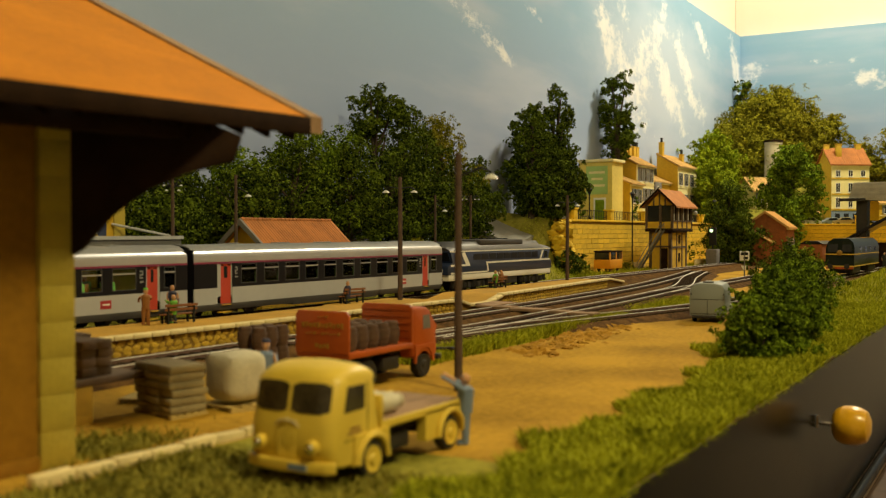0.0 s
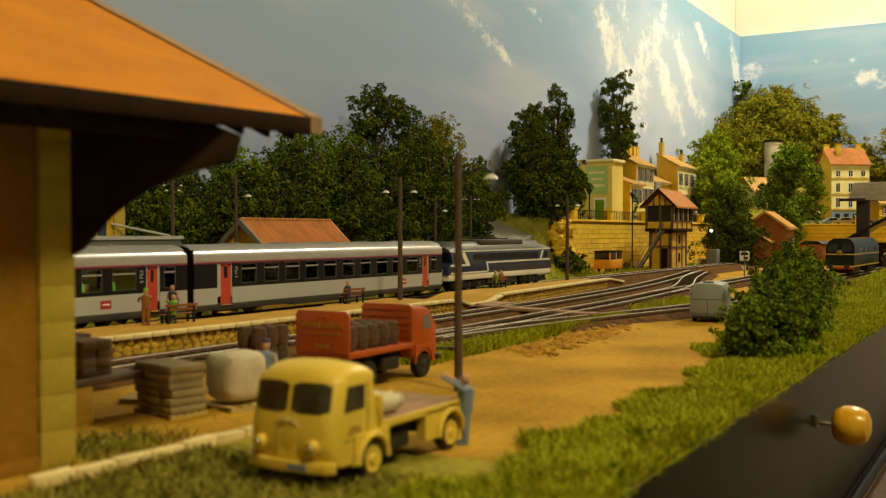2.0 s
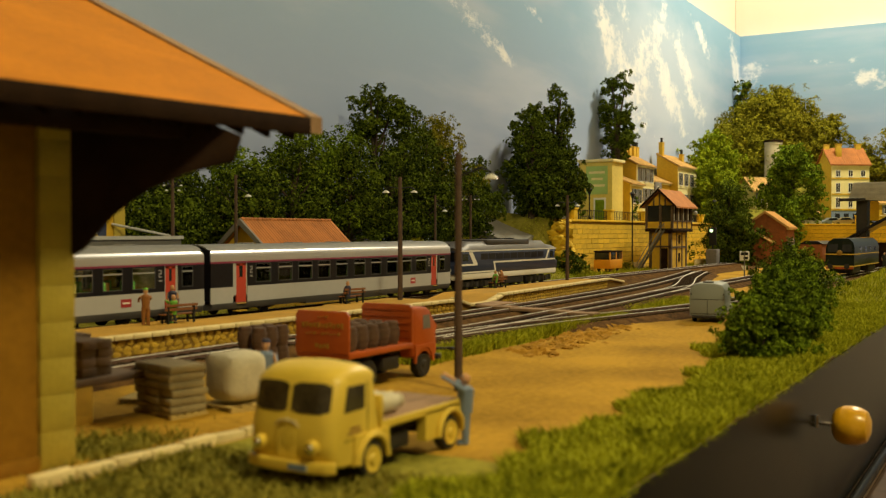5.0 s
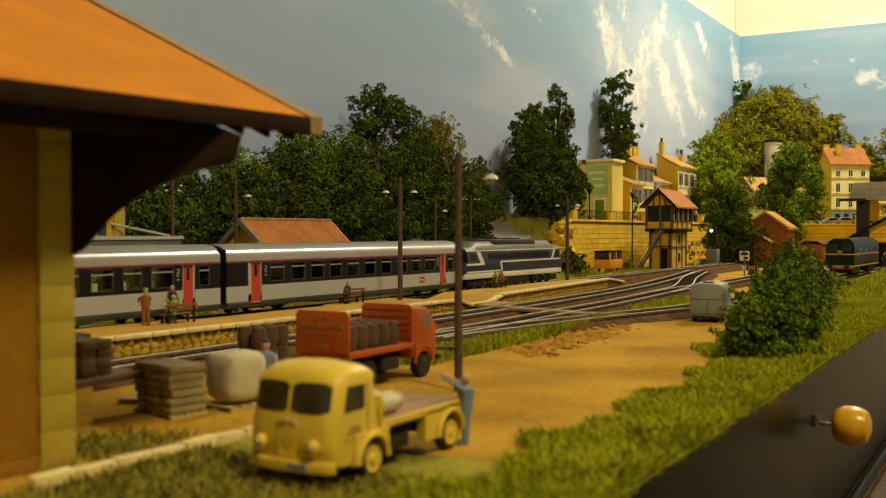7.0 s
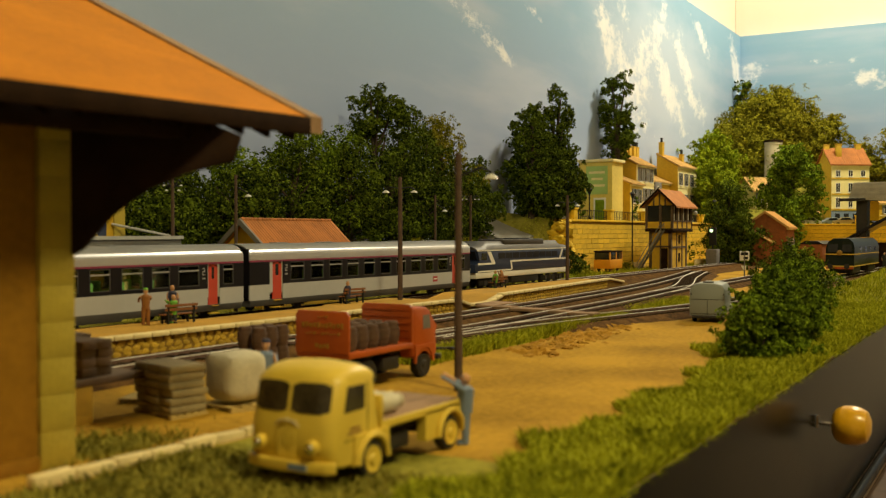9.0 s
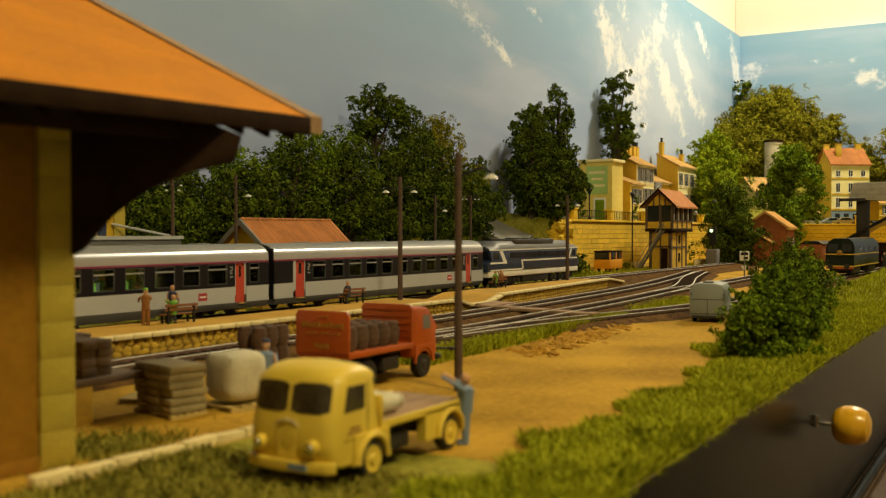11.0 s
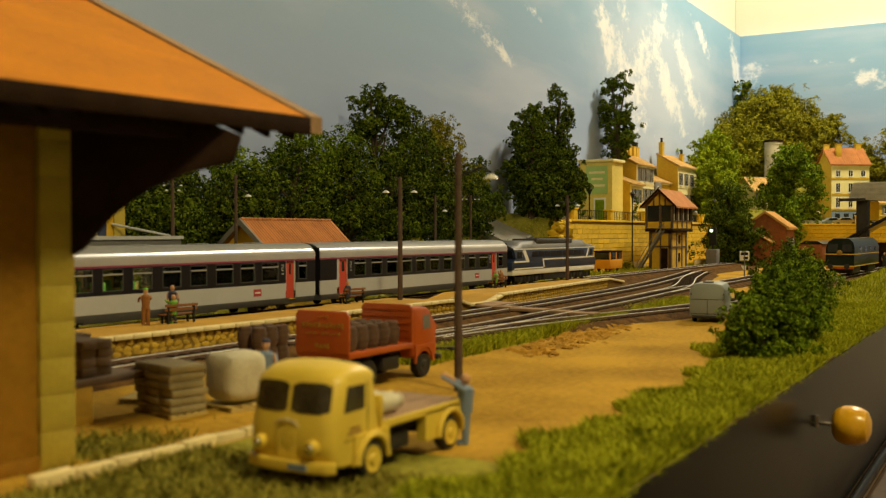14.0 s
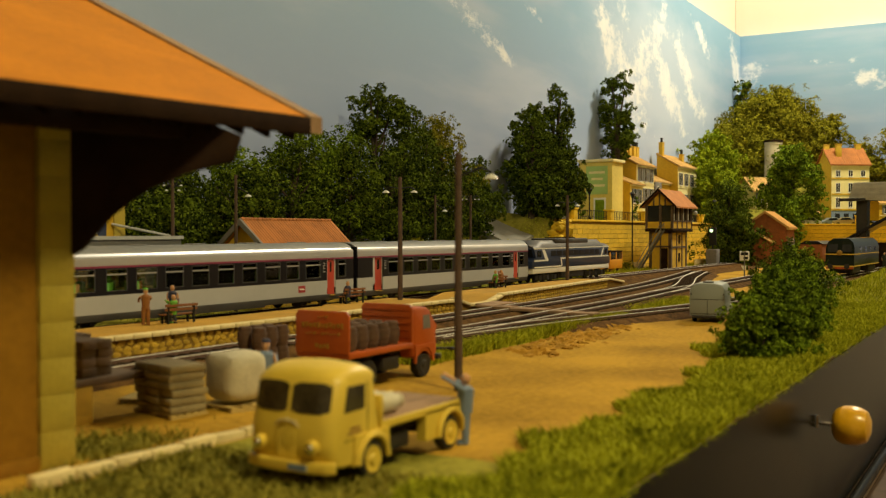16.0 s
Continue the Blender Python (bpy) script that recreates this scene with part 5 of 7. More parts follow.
# ---- retaining walls, street on top ----
def masonry(name, length, height, thick, at, turn, label, course=0.62, stone=1.9, pillars=()):
    """A wall of ashlar blocks with recessed joints; origin at its near lower end, running along x, face towards -y."""
    w = thing(name, at[0], at[1], at[2], turn, label=label, category="wall", kind="structure")
    part("wall_core", Solid().box(0, length, 0.06, thick, 0, height), M["mortar"], w, "recessed joints")
    shapes = [to_mesh("stone_block", Solid().box(0.015, stone * k - 0.015, 0, 0.12, 0.02, course - 0.03, 0.02), M["ashlar"], 0) for k in (1.0, 0.8, 1.2)]
    joined = Solid()
    count = 0
    r = 0
    while (r + 1) * course <= height + 0.01:
        x = -0.9 * (r % 2) * stone / 2
        while x < length - 0.2:
            k = random.randrange(3)
            lk = stone * (1.0, 0.8, 1.2)[k]
            if x >= 0 and x + lk <= length and count < 290:
                ob = new("stone_block", shapes[k])
                ob.parent = w
                ob.matrix_basis = pose(x * K, random.uniform(-0.03, 0.02) * K, r * course * K)
                count += 1
            else:
                a, b = max(0, x), min(length, x + lk)
                if b - a > 0.1:
                    joined.box(a + 0.015, b - 0.015, 0, 0.12, r * course + 0.02, (r + 1) * course - 0.03)
            x += lk
        r += 1
    part("end_blocks", joined, M["ashlar"], w, kind="stuff")
    part("wall_coping", Solid().box(-0.1, length + 0.1, -0.15, thick + 0.1, height, height + 0.28, 0.05), M["ashlar"], w, "projecting coping course")
    for px in pillars:
        part("pillar", Solid().box(px - 0.6, px + 0.6, -0.1, 0.9, height + 0.28, height + 1.5, 0.08).box(px - 0.72, px + 0.72, -0.2, 1.02, height + 1.5, height + 1.72, 0.05), M["ashlar"], w, "square pillar")
    return w


masonry("retaining_wall", 62, 6.5, 1.6, (110.8, 48.0, -0.5), 0, "yellow ashlar retaining wall below the street", pillars=(3.0, 15.5, 29.0, 45, 58.5))
masonry("retaining_wall", 30, 6.3, 1.6, (172.3, 47.6, -0.5), -77, "yellow ashlar retaining wall below the town", pillars=(24.0,))


def build_railings():
    for x0, x1 in ((114.6, 125.4), (127.2, 138.8), (141, 155), (157, 168)):
        r = thing("iron_railing", x0, 48.4, 6.28, label="black iron railing between wall pillars", category="railing", group="street railings")
        length = x1 - x0
        for z in (0.35, 1.15):
            part("rail_bar", Solid().box(0, length, -0.04, 0.04, z, z + 0.07), M["iron"], r)
        n = int(length / 0.6)
        for i in range(n + 1):
            part("baluster", Solid().tube((i * length / n, 0, 0), (i * length / n, 0, 1.2), 0.045, n=6), M["iron"], r)


build_railings()


def street_lamp(x, y, z, h, label):
    t = thing("street_lamp", x, y, z, label=label, category="street lamp", group="street lamps")
    part("post", Solid().turned([(0.22, 0), (0.2, 0.5), (0.1, 0.7), (0.08, h - 1.2), (0.14, h - 1.15), (0.05, h - 1.05)], n=10), M["iron"], t)
    part("lantern", Solid().turned([(0.12, h - 1.05), (0.36, h - 0.4), (0.3, h - 0.36), (0.1, h - 0.2)], n=6), M["window_dark"], t, "dark glass lantern")
    part("cap", Solid().turned([(0.48, h - 0.38), (0.3, h - 0.2), (0.08, h - 0.05), (0.04, h + 0.2)], n=8), M["iron"], t)
    part("cross_arm", Solid().tube((-0.4, 0, h - 1.5), (0.4, 0, h - 1.5), 0.04, n=6), M["iron"], t)


street_lamp(120.6, 48.9, 6.0, 4.6, "black cast iron street lamp on the street wall")
street_lamp(132.6, 47.4, -0.4, 10.8, "very tall black street lamp before the wall")
street_lamp(174.5, 47.4, 6.0, 4.4, "black cast iron street lamp on the terrace")


# ---- houses ----
def window_on(parent, face, u, z, w, h, coord, shutters=True, glass_mat="window_dark"):
    """A window on a face: 'x' looks towards -x (u runs along y), 'y' towards -y (u runs along x)."""
    def slab(u0, u1, z0, z1, d0, d1):
        return Solid().box(coord - d1, coord - d0, u0, u1, z0, z1) if face == "x" else Solid().box(u0, u1, coord - d1, coord - d0, z0, z1)
    fr = part("window", slab(u - w / 2 - 0.08, u + w / 2 + 0.08, z - 0.08, z + h + 0.08, -0.02, 0.05), M["white"], parent, "pale window surround")
    part("pane", slab(u - w / 2, u + w / 2, z, z + h, 0.03, 0.07), M[glass_mat], fr, "dark window pane")
    part("glazing_bar", slab(u - 0.03, u + 0.03, z, z + h, 0.06, 0.09), M["white"], fr)
    part("sill", slab(u - w / 2 - 0.12, u + w / 2 + 0.12, z - 0.2, z - 0.08, 0, 0.16), M["white"], fr)
    if shutters:
        for s in (-1, 1):
            a = u + s * (w / 2 + 0.08)
            b = a + s * w * 0.55
            part("shutter", slab(min(a, b), max(a, b), z - 0.02, z + h + 0.02, 0.0, 0.09), M["shutter"], fr, "grey wooden shutter")


def chimney(parent, x, y, z, h, pots=2, material="ochre_wall", along="x"):
    c = part("chimney", Solid().box(x - 0.55, x + 0.55, y - 0.35, y + 0.35, z - 1.2, z + h, 0.04).box(x - 0.63, x + 0.63, y - 0.43, y + 0.43, z + h, z + h + 0.15, 0.03), M[material], parent, "rendered chimney stack")
    for i in range(pots):
        o = (i - (pots - 1) / 2) * 0.42
        part("chimney_pot", Solid().turned([(0.16, z + h + 0.15), (0.13, z + h + 0.7), (0.2, z + h + 0.72), (0.18, z + h + 0.95), (0.02, z + h + 0.95)], (x + o, y, 0), "z", 8), M["iron"], c, "dark chimney pot")


def shed_roof_house(name, x0, x1, y0, y1, z0, ze, zr, wall, roof, label, rows=(), cols=(), ridge="back", front_wall=None, at=(0, 0, 0, 0)):
    """Walls, a roof falling towards -y (ridge at the back) or to both sides, cornice and windows on the -y face."""
    h = thing(name, *at[:3], at[3], label=label, category="house", group="town houses")
    if ridge == "back":
        prof = [(y0, z0), (y0, ze), (y1, zr), (y1, z0)]
        tiles = [(y0 - 0.45, ze - 0.12), (y0 - 0.45, ze + 0.08), (y1 + 0.05, zr + 0.25), (y1 + 0.05, zr + 0.02)]
    else:
        ym = (y0 + y1) / 2
        prof = [(y0, z0), (y0, ze), (ym, zr), (y1, ze), (y1, z0)]
        tiles = [(y0 - 0.4, ze - 0.2), (y0 - 0.4, ze + 0.02), (ym, zr + 0.28), (y1 + 0.4, ze + 0.02), (y1 + 0.4, ze - 0.2), (ym, zr + 0.02)]
    w = part("wall", Solid().prism(prof, "x", x0, x1), M[wall], h)
    if front_wall:
        part("front", Solid().box(x0 + 0.004, x1, y0 - 0.06, y0 - 0.004, z0, ze - 0.1), M[front_wall], h, "paler front wall")
    r = part("roof", Solid().prism(tiles, "x", x0 - 0.3, x1 + 0.3), M[roof], h, "low tiled roof")
    n = int((x1 - x0) / 0.27)
    ribs = Solid()
    for i in range(n):
        x = x0 - 0.2 + i * (x1 - x0 + 0.4) / n
        if ridge == "back":
            ribs.tube((x, y0 - 0.45, ze + 0.06), (x, y1, zr + 0.23), 0.07, n=5)
        else:
            ribs.tube((x, y0 - 0.4, ze - 0.01), (x, (y0 + y1) / 2, zr + 0.25), 0.07, n=5)
    part("tiling", ribs, M[roof], r, kind="stuff")
    part("cornice", Solid().box(x0 - 0.1, x1 + 0.1, y0 - 0.3, y0 - 0.06, ze - 0.35, ze - 0.1, 0.03), M["pale_wall"], h, "pale cornice")
    for z in rows:
        part("string_course", Solid().box(x0, x1, y0 - 0.14, y0 - 0.06, z - 0.55, z - 0.4), M["pale_wall"], h)
        for x in cols:
            window_on(h, "y", x, z, *((1.0, 2.05) if z > 5 else (0.8, 1.7)), y0 - 0.06)
    return h


h = shed_roof_house("town_house", 150, 158.3, 53, 56.4, 5.5, 15.3, 17.2, "ochre_wall", "roof_pale", "narrow ochre town house with grey shutters", (9.6, 12.8), (151.6, 154.2, 156.8), front_wall="pale_wall")
for x in (150.6, 152.4, 154.3, 156.3, 157.8):
    chimney(h, x, 55.8, 17.0, 1.5, 3)
h = shed_roof_house("town_house", 171.4, 182.6, 53, 56.8, 5.5, 16.2, 18.4, "ochre_wall", "roof_pale", "tall ochre town house with pale shuttered front", (9.3, 13.0), (173, 176.2, 179.4), front_wall="pale_wall")
chimney(h, 172.2, 56.2, 18.3, 2.1, 2)
chimney(h, 180, 55.0, 17.2, 1.6, 2)
h = shed_roof_house("town_house", 144.4, 149.9, 52.0, 55.0, 5.5, 12.0, 13.2, "ochre_wall", "roof_pale", "low cream house wing with a small tiled roof", (9.2,), (146.2, 148.4), front_wall="cream_wall")
h = shed_roof_house("town_house", 158.4, 171.3, 54.4, 57.2, 5.5, 13.2, 14.4, "ochre_wall", "roof_pale", "low house with slate blue dormer between two taller ones", (9.2,), (160.5, 164.5))
part("dormer", Solid().box(160.5, 163.8, 53.4, 54.3, 10.6, 13.0, 0.05), M["shutter"], h, "slate blue dormer")
window_on(h, "y", 162.1, 11.1, 0.8, 1.2, 53.4, False)


def build_sign_house():
    h = thing("corner_house", 0, 0, 0, label="cream flat-topped house with faded green painted wall sign", category="house", group="town houses")
    part("wall", Solid().box(136.9, 141.3, 52, 57.2, 5.5, 14.9), M["cream_wall"], h)
    part("cornice", Solid().box(136.6, 141.5, 51.7, 57.3, 14.9, 15.3, 0.06), M["pale_wall"], h, "pale cornice")
    sign = part("wall_sign", Solid().box(136.83, 136.896, 52.7, 56.0, 10.2, 14.3), M["green_sign"], h, "faded pale green painted sign")
    for k, (a, b) in enumerate(((53.1, 55.6), (53.4, 55.2), (53.1, 55.7))):
        part("lettering_bar", Solid().box(136.81, 136.826, a, b, 13.2 - k * 0.95, 13.55 - k * 0.95), M["pale_wall"], sign, "pale faded lettering bar")
    part("door", Solid().box(136.82, 136.896, 53.2, 54.6, 5.6, 9.4), M["leaf_mid"], h, "tall dark green door")
    part("door_frame", Solid().box(136.85, 136.897, 52.95, 54.85, 5.6, 9.7), M["white"], h)
    g = thing("garden_wall", 0, 0, 0, label="plain yellow house wall beside the corner house", category="house", group="town houses")
    part("wall", Solid().box(141.4, 149.4, 53.4, 56.5, 5.5, 12.2), M["cream_wall"], g)
    part("wall_cap", Solid().box(141.3, 149.5, 53.3, 56.6, 12.2, 12.45, 0.04), M["roof_pale"], g, "tile capped top")
    b = thing("arched_gate", 114.5, 50.2, 5.9, label="low white arched garden building under the trees", category="outbuilding")
    part("body", Solid().prism([(0, 0), (0, 1.6), (0.5, 2.3), (1.4, 2.6), (2.3, 2.3), (2.8, 1.6), (2.8, 0)], "y", 0, 2.5, 0.05), M["white"], b)


build_sign_house()


def build_big_house():
    h = thing("tall_house", 206.6, 33.3, 6.2, -56, label="four storey pale yellow house with terracotta roof", category="house", group="town houses")
    w, d, ze, zr = 7.6, 6.4, 11.6, 14.8
    part("wall", Solid().prism([(0, 0), (0, ze), (d / 2, zr), (d, ze), (d, 0)], "x", 0, w), M["ochre_wall"], h, "ochre gable wall")
    part("front", Solid().box(0.004, w, -0.08, -0.004, 2.7, ze - 0.1), M["pale_wall"], h, "pale front wall")
    part("shop_front", Solid().box(0.004, w, -0.1, -0.004, 0, 2.65), M["blue_cloth"], h, "blue grey shop front")
    r = part("roof", Solid().prism([(-0.4, ze - 0.15), (-0.4, ze + 0.1), (d / 2, zr + 0.35), (d + 0.4, ze + 0.1), (d + 0.4, ze - 0.15), (d / 2, zr + 0.1)], "x", -0.35, w + 0.35), M["roof_tile"], h, "terracotta tiled roof")
    ribs = Solid()
    for i in range(20):
        x = -0.2 + i * 0.42
        ribs.tube((x, -0.4, ze + 0.1), (x, d / 2, zr + 0.35), 0.08, n=5)
    part("tiling", ribs, M["roof_tile"], r, kind="stuff")
    for z, hh in ((9.4, 1.1), (6.3, 1.7), (3.3, 1.9)):
        part("string_course", Solid().box(0, w, -0.18, -0.08, z - 0.55, z - 0.3), M["ochre_wall"], h)
        for x in (1.3, 3.8, 6.3):
            window_on(h, "y", x, z, 0.75, hh, -0.08, False)
    for x in (1.2, 3.0, 4.8, 6.4):
        part("shop_window", Solid().box(x - 0.5, x + 0.5, -0.13, -0.1, 0.4, 2.1), M["window_dark"], h, "dark shop window")
    chimney(h, 0.4, d / 2, zr, 0.9, 0, "stripe_yellow")
    chimney(h, 2.1, 1.6, zr - 0.5, 1.4, 0, "ochre_wall")
    chimney(h, 6.8, d / 2, zr, 1.0, 0, "ochre_wall")
    shed_roof_house("cottage", 0, 6.5, 0, 4.5, 0, 3.2, 5.6, "pale_wall", "roof_pale", "small house with pale orange roof among trees", (1.2,), (1.5, 4.6), "mid", at=(186.0, 43.5, 9.0, -35))
    c = shed_roof_house("cottage", 0, 6, 0, 6.4, 0, 5.9, 8.2, "brick_red", "orange_tile", "red brown railway cottage below the trees", (2.4,), (1.5, 4.4), "mid", at=(160.0, 32.3, -0.5, 0))
    part("lean_to", Solid().prism([(2.0, 0), (2.0, 3.6), (4.6, 5.2), (4.6, 0)], "x", -2.2, -0.004), M["brick_red"], c, "red brown lean-to wall")
    part("lean_to_roof", Solid().prism([(1.6, 3.45), (1.6, 3.65), (4.7, 5.5), (4.7, 5.27)], "x", -2.6, -0.01), M["orange_tile"], c, "pale orange lean-to roof")
    for sg in (-1, 1):
        part("barge_board", Solid().prism([(3.2 + sg * 3.7, 5.55), (3.2 + sg * 3.7, 5.95), (3.2, 8.55), (3.2, 8.15)], "x", -0.42, -0.31), M["roof_pale"], c, "pale barge board")
    shed_roof_house("cottage", 0, 5, 0, 4, 0, 3.4, 5.4, "ochre_wall", "roof_pale", "small house with orange roof behind the tall house", (1.4,), (1.5, 3.6), "mid", at=(214, 25.5, 7.0, -50))
    t = thing("water_tower", 210.5, 45.2, 14.5, label="round pale concrete water tower on the hill", category="tower")
    part("shaft", Solid().turned([(1.75, 0), (1.7, 8.0), (1.8, 8.05), (1.8, 8.5), (0.1, 8.6)], n=24), M["tower"], t)
    part("cap", Solid().turned([(1.9, 8.5), (1.9, 8.9), (0.1, 9.1)], n=24), M["brown_wood"], t, "brown rim")


build_big_house()


def parked_car(x, y, z, rz, paint, label):
    t = thing("parked_car", x, y, z, rz, label=label, category="car", group="parked cars")
    part("body", Solid().prism([(0, 0.3), (0, 0.8), (0.9, 0.9), (1.3, 1.4), (2.7, 1.42), (3.3, 0.9), (3.9, 0.8), (4.0, 0.3)], "y", -0.8, 0.8, 0.1), M[paint], t)
    part("side_window", Solid().prism([(1.15, 0.95), (1.42, 1.32), (2.6, 1.34), (2.95, 0.95)], "y", -0.812, 0.812), M["window_dark"], t, "dark side windows")
    for xx in (0.8, 3.2):
        for yy in (-0.72, 0.72):
            part("wheel", Solid().turned([(0.02, -0.09), (0.3, -0.09), (0.3, 0.09), (0.02, 0.09)], (0, 0, 0), "y", 14), M["rubber"], t, at=(xx, yy, 0.3))


for i, (x, y, rz, p) in enumerate(((178.5, 38, -70, "van_grey"), (179.5, 34.5, -70, "white"), (181, 31, -60, "van_grey"), (160.5, 50.6, 0, "white"), (166, 50.4, 0, "van_grey"), (178.2, 28.5, -75, "sack_grey"))):
    parked_car(x, y, 5.75 if x > 175 else 5.8, rz, p, ("grey" if p == "van_grey" else "white" if p == "white" else "beige") + " small car parked behind the retaining wall")
t = thing("kiosk", 184.5, 35.5, 5.7, -60, label="small market stall with white and orange roof", category="kiosk")
part("counter", Solid().box(0, 4, 0, 2, 0, 1.6, 0.05), M["sack_grey"], t)
part("roof", Solid().prism([(-0.4, 1.7), (-0.4, 1.8), (1, 2.7), (2.4, 1.8), (2.4, 1.7)], "x", -0.3, 4.3), M["roof_pale"], t, "orange and white awning")


# ---- signal box ----
def build_signal_box():
    s = thing("signal_box", 0, 0, 0, label="timber framed ochre signal box with terracotta roof", category="signal box")
    X0, X1, Y0, Y1 = 131.8, 139.0, 41.7, 44.6
    def frame_face(parent, face, pieces, coord):
        for a0, a1, z0, z1 in pieces:
            b = Solid().box(coord - 0.09, coord + 0.02, a0, a1, z0, z1) if face == "x" else Solid().box(a0, a1, coord - 0.09, coord + 0.02, z0, z1)
            part("beam", b, M["box_timber"], parent)
    low = part("lower_storey", Solid().box(X0, X1, Y0, Y1, -0.5, 4.9), M["ochre_wall"], s, "ochre infill panels")
    frame_face(low, "x", [(Y0 - 0.1, Y0 + 0.3, -0.5, 4.9), (Y1 - 0.3, Y1 + 0.1, -0.5, 4.9), (Y0, Y1, 2.6, 2.85), (Y0, Y1, 4.6, 4.9), (43.0, 43.2, -0.5, 4.9)], X0)
    frame_face(low, "y", [(X0, X0 + 0.5, -0.5, 4.9), (X1 - 0.5, X1, -0.5, 4.9), (X0, X1, 2.5, 2.75), (X0, X1, 4.6, 4.9), (134.2, 134.5, -0.5, 4.9), (136.6, 136.9, -0.5, 4.9)], Y0)
    part("door", Solid().box(X0 - 0.06, X0, 42.1, 43.0, -0.5, 2.5), M["brown_wood"], low, "dark brown door")
    for z in (0.6, 3.1):
        part("window", Solid().box(135.2, 135.9, Y0 - 0.08, Y0, z, z + 1.2), M["window_dark"], low, "small dark window")
    U0, U1, V0, V1 = 131.2, 140.4, 41.2, 45.1
    up = part("upper_storey", Solid().box(U0 + 0.3, U1 - 0.3, V0 + 0.3, V1 - 0.3, 4.9, 8.3), M["window_dark"], s, "dark glazed upper room")
    part("floor_beam", Solid().box(U0, U1, V0, V1, 4.75, 5.1, 0.04), M["brown_wood"], s)
    for y0, y1 in ((V0 + 0.4, V0 + 1.6), (V0 + 1.9, V1 - 0.3)):
        part("panel", Solid().box(U0 + 0.18, U0 + 0.3, y0, y1, 5.2, 6.1), M["ochre_wall"], up, "ochre panel")
    for i in range(4):
        part("panel", Solid().box(U0 + 0.6 + i * 2.15, U0 + 2.5 + i * 2.15, V0 + 0.18, V0 + 0.3, 5.2, 6.1), M["ochre_wall"], up, "ochre panel")
    for x in (U0, U0 + 2.2, U0 + 4.4, U0 + 6.6, U1 - 0.3):
        part("post", Solid().box(x, x + 0.3, V0 + 0.08, V0 + 0.32, 5.1, 8.4), M["box_timber"], up)
    for y in (V0, V0 + 1.65, V1 - 0.3):
        part("post", Solid().box(U0 + 0.06, U0 + 0.32, y, y + 0.3, 5.1, 8.4), M["box_timber"], up)
    for x in (1.2, 3.3, 5.5, 7.7):
        part("glazing_bar", Solid().box(U0 + x, U0 + x + 0.1, V0 + 0.2, V0 + 0.3, 6.1, 8.3), M["white"], up)
    part("side_rail", Solid().box(U0 + 0.05, U1, V0 + 0.08, V0 + 0.3, 6.1, 6.3), M["box_timber"], up)
    ym = (V0 + V1) / 2
    gable = part("gable", Solid().prism([(V0 + 0.3, 8.3), (ym, 10.1), (V1 - 0.3, 8.3)], "x", U0 + 0.25, U0 + 0.5), M["ochre_wall"], s, "ochre gable panel")
    for y in (ym - 0.9, ym - 0.1, ym + 0.7):
        part("beam", Solid().box(U0 + 0.15, U0 + 0.24, y, y + 0.2, 8.3, 10.0 - abs(y + 0.1 - ym) * 0.95), M["box_timber"], gable)
    r = part("roof", Solid().prism([(V0 - 0.55, 7.95), (V0 - 0.55, 8.15), (ym, 10.55), (V1 + 0.55, 8.15), (V1 + 0.55, 7.95), (ym, 10.3)], "x", U0 - 0.4, U1 + 0.5), M["roof_tile"], s, "terracotta tiled roof")
    for sg in (-1, 1):
        part("barge_board", Solid().prism([(ym + sg * 2.55, 7.85), (ym + sg * 2.55, 8.2), (ym, 10.62), (ym, 10.25)], "x", U0 - 0.5, U0 - 0.38), M["brown_wood"], r, "dark barge board")
    st = part("staircase", Solid().prism([(45.9, -0.5), (42.6, 4.9), (42.3, 4.9), (45.6, -0.5)], "x", 129.7, 129.8).prism([(45.9, -0.5), (42.6, 4.9), (42.3, 4.9), (45.6, -0.5)], "x", 131.0, 131.1), M["stair_grey"], s, "steep grey timber stairs")
    for i in range(16):
        f = (i + 0.5) / 16
        part("tread", Solid().box(129.8, 131.0, 45.75 - 3.3 * f - 0.15, 45.75 - 3.3 * f + 0.15, -0.5 + 5.4 * f - 0.03, -0.5 + 5.4 * f + 0.03), M["stair_grey"], st)
    for x in (129.75, 131.08):
        part("handrail", Solid().tube((x, 45.7, 0.5), (x, 42.4, 5.9), 0.05, n=6).tube((x, 45.7, -0.5), (x, 45.7, 0.5), 0.04, n=6).tube((x, 42.4, 4.9), (x, 42.4, 5.9), 0.04, n=6).tube((x, 44.05, 2.2), (x, 44.05, 3.2), 0.04, n=6), M["stair_grey"], st)
    part("wall_lamp", Solid().ball((140.9, 41.0, 7.4), 0.32), M["lamp_white"], s, "white globe lamp")
    g = thing("signal", 150.1, 41.0, -0.5, label="dark colour light signal showing green", category="signal")
    part("base", Solid().box(-0.9, 0.9, -0.8, 0.8, 0, 2.6, 0.05), M["shutter"], g, "grey relay cabinet")
    part("post", Solid().tube((0, 0, 2.6), (0, 0, 3.6), 0.12, n=8), M["iron"], g)
    part("target", Solid().box(-0.12, 0.12, -0.55, 0.55, 3.2, 5.9, 0.08), M["iron"], g, "black signal board")
    part("lamp_lens", Solid().ball((-0.15, 0.2, 5.4), 0.25, (0.4, 1, 1)), M["signal_glow"], g, "lit green lamp")
    n = thing("track_sign", 117.5, 28.4, -0.5, label="black and white track board on a post", category="sign")
    part("post", Solid().tube((0, 0, 0), (0, 0, 3.0), 0.08, n=8), M["shutter"], n)
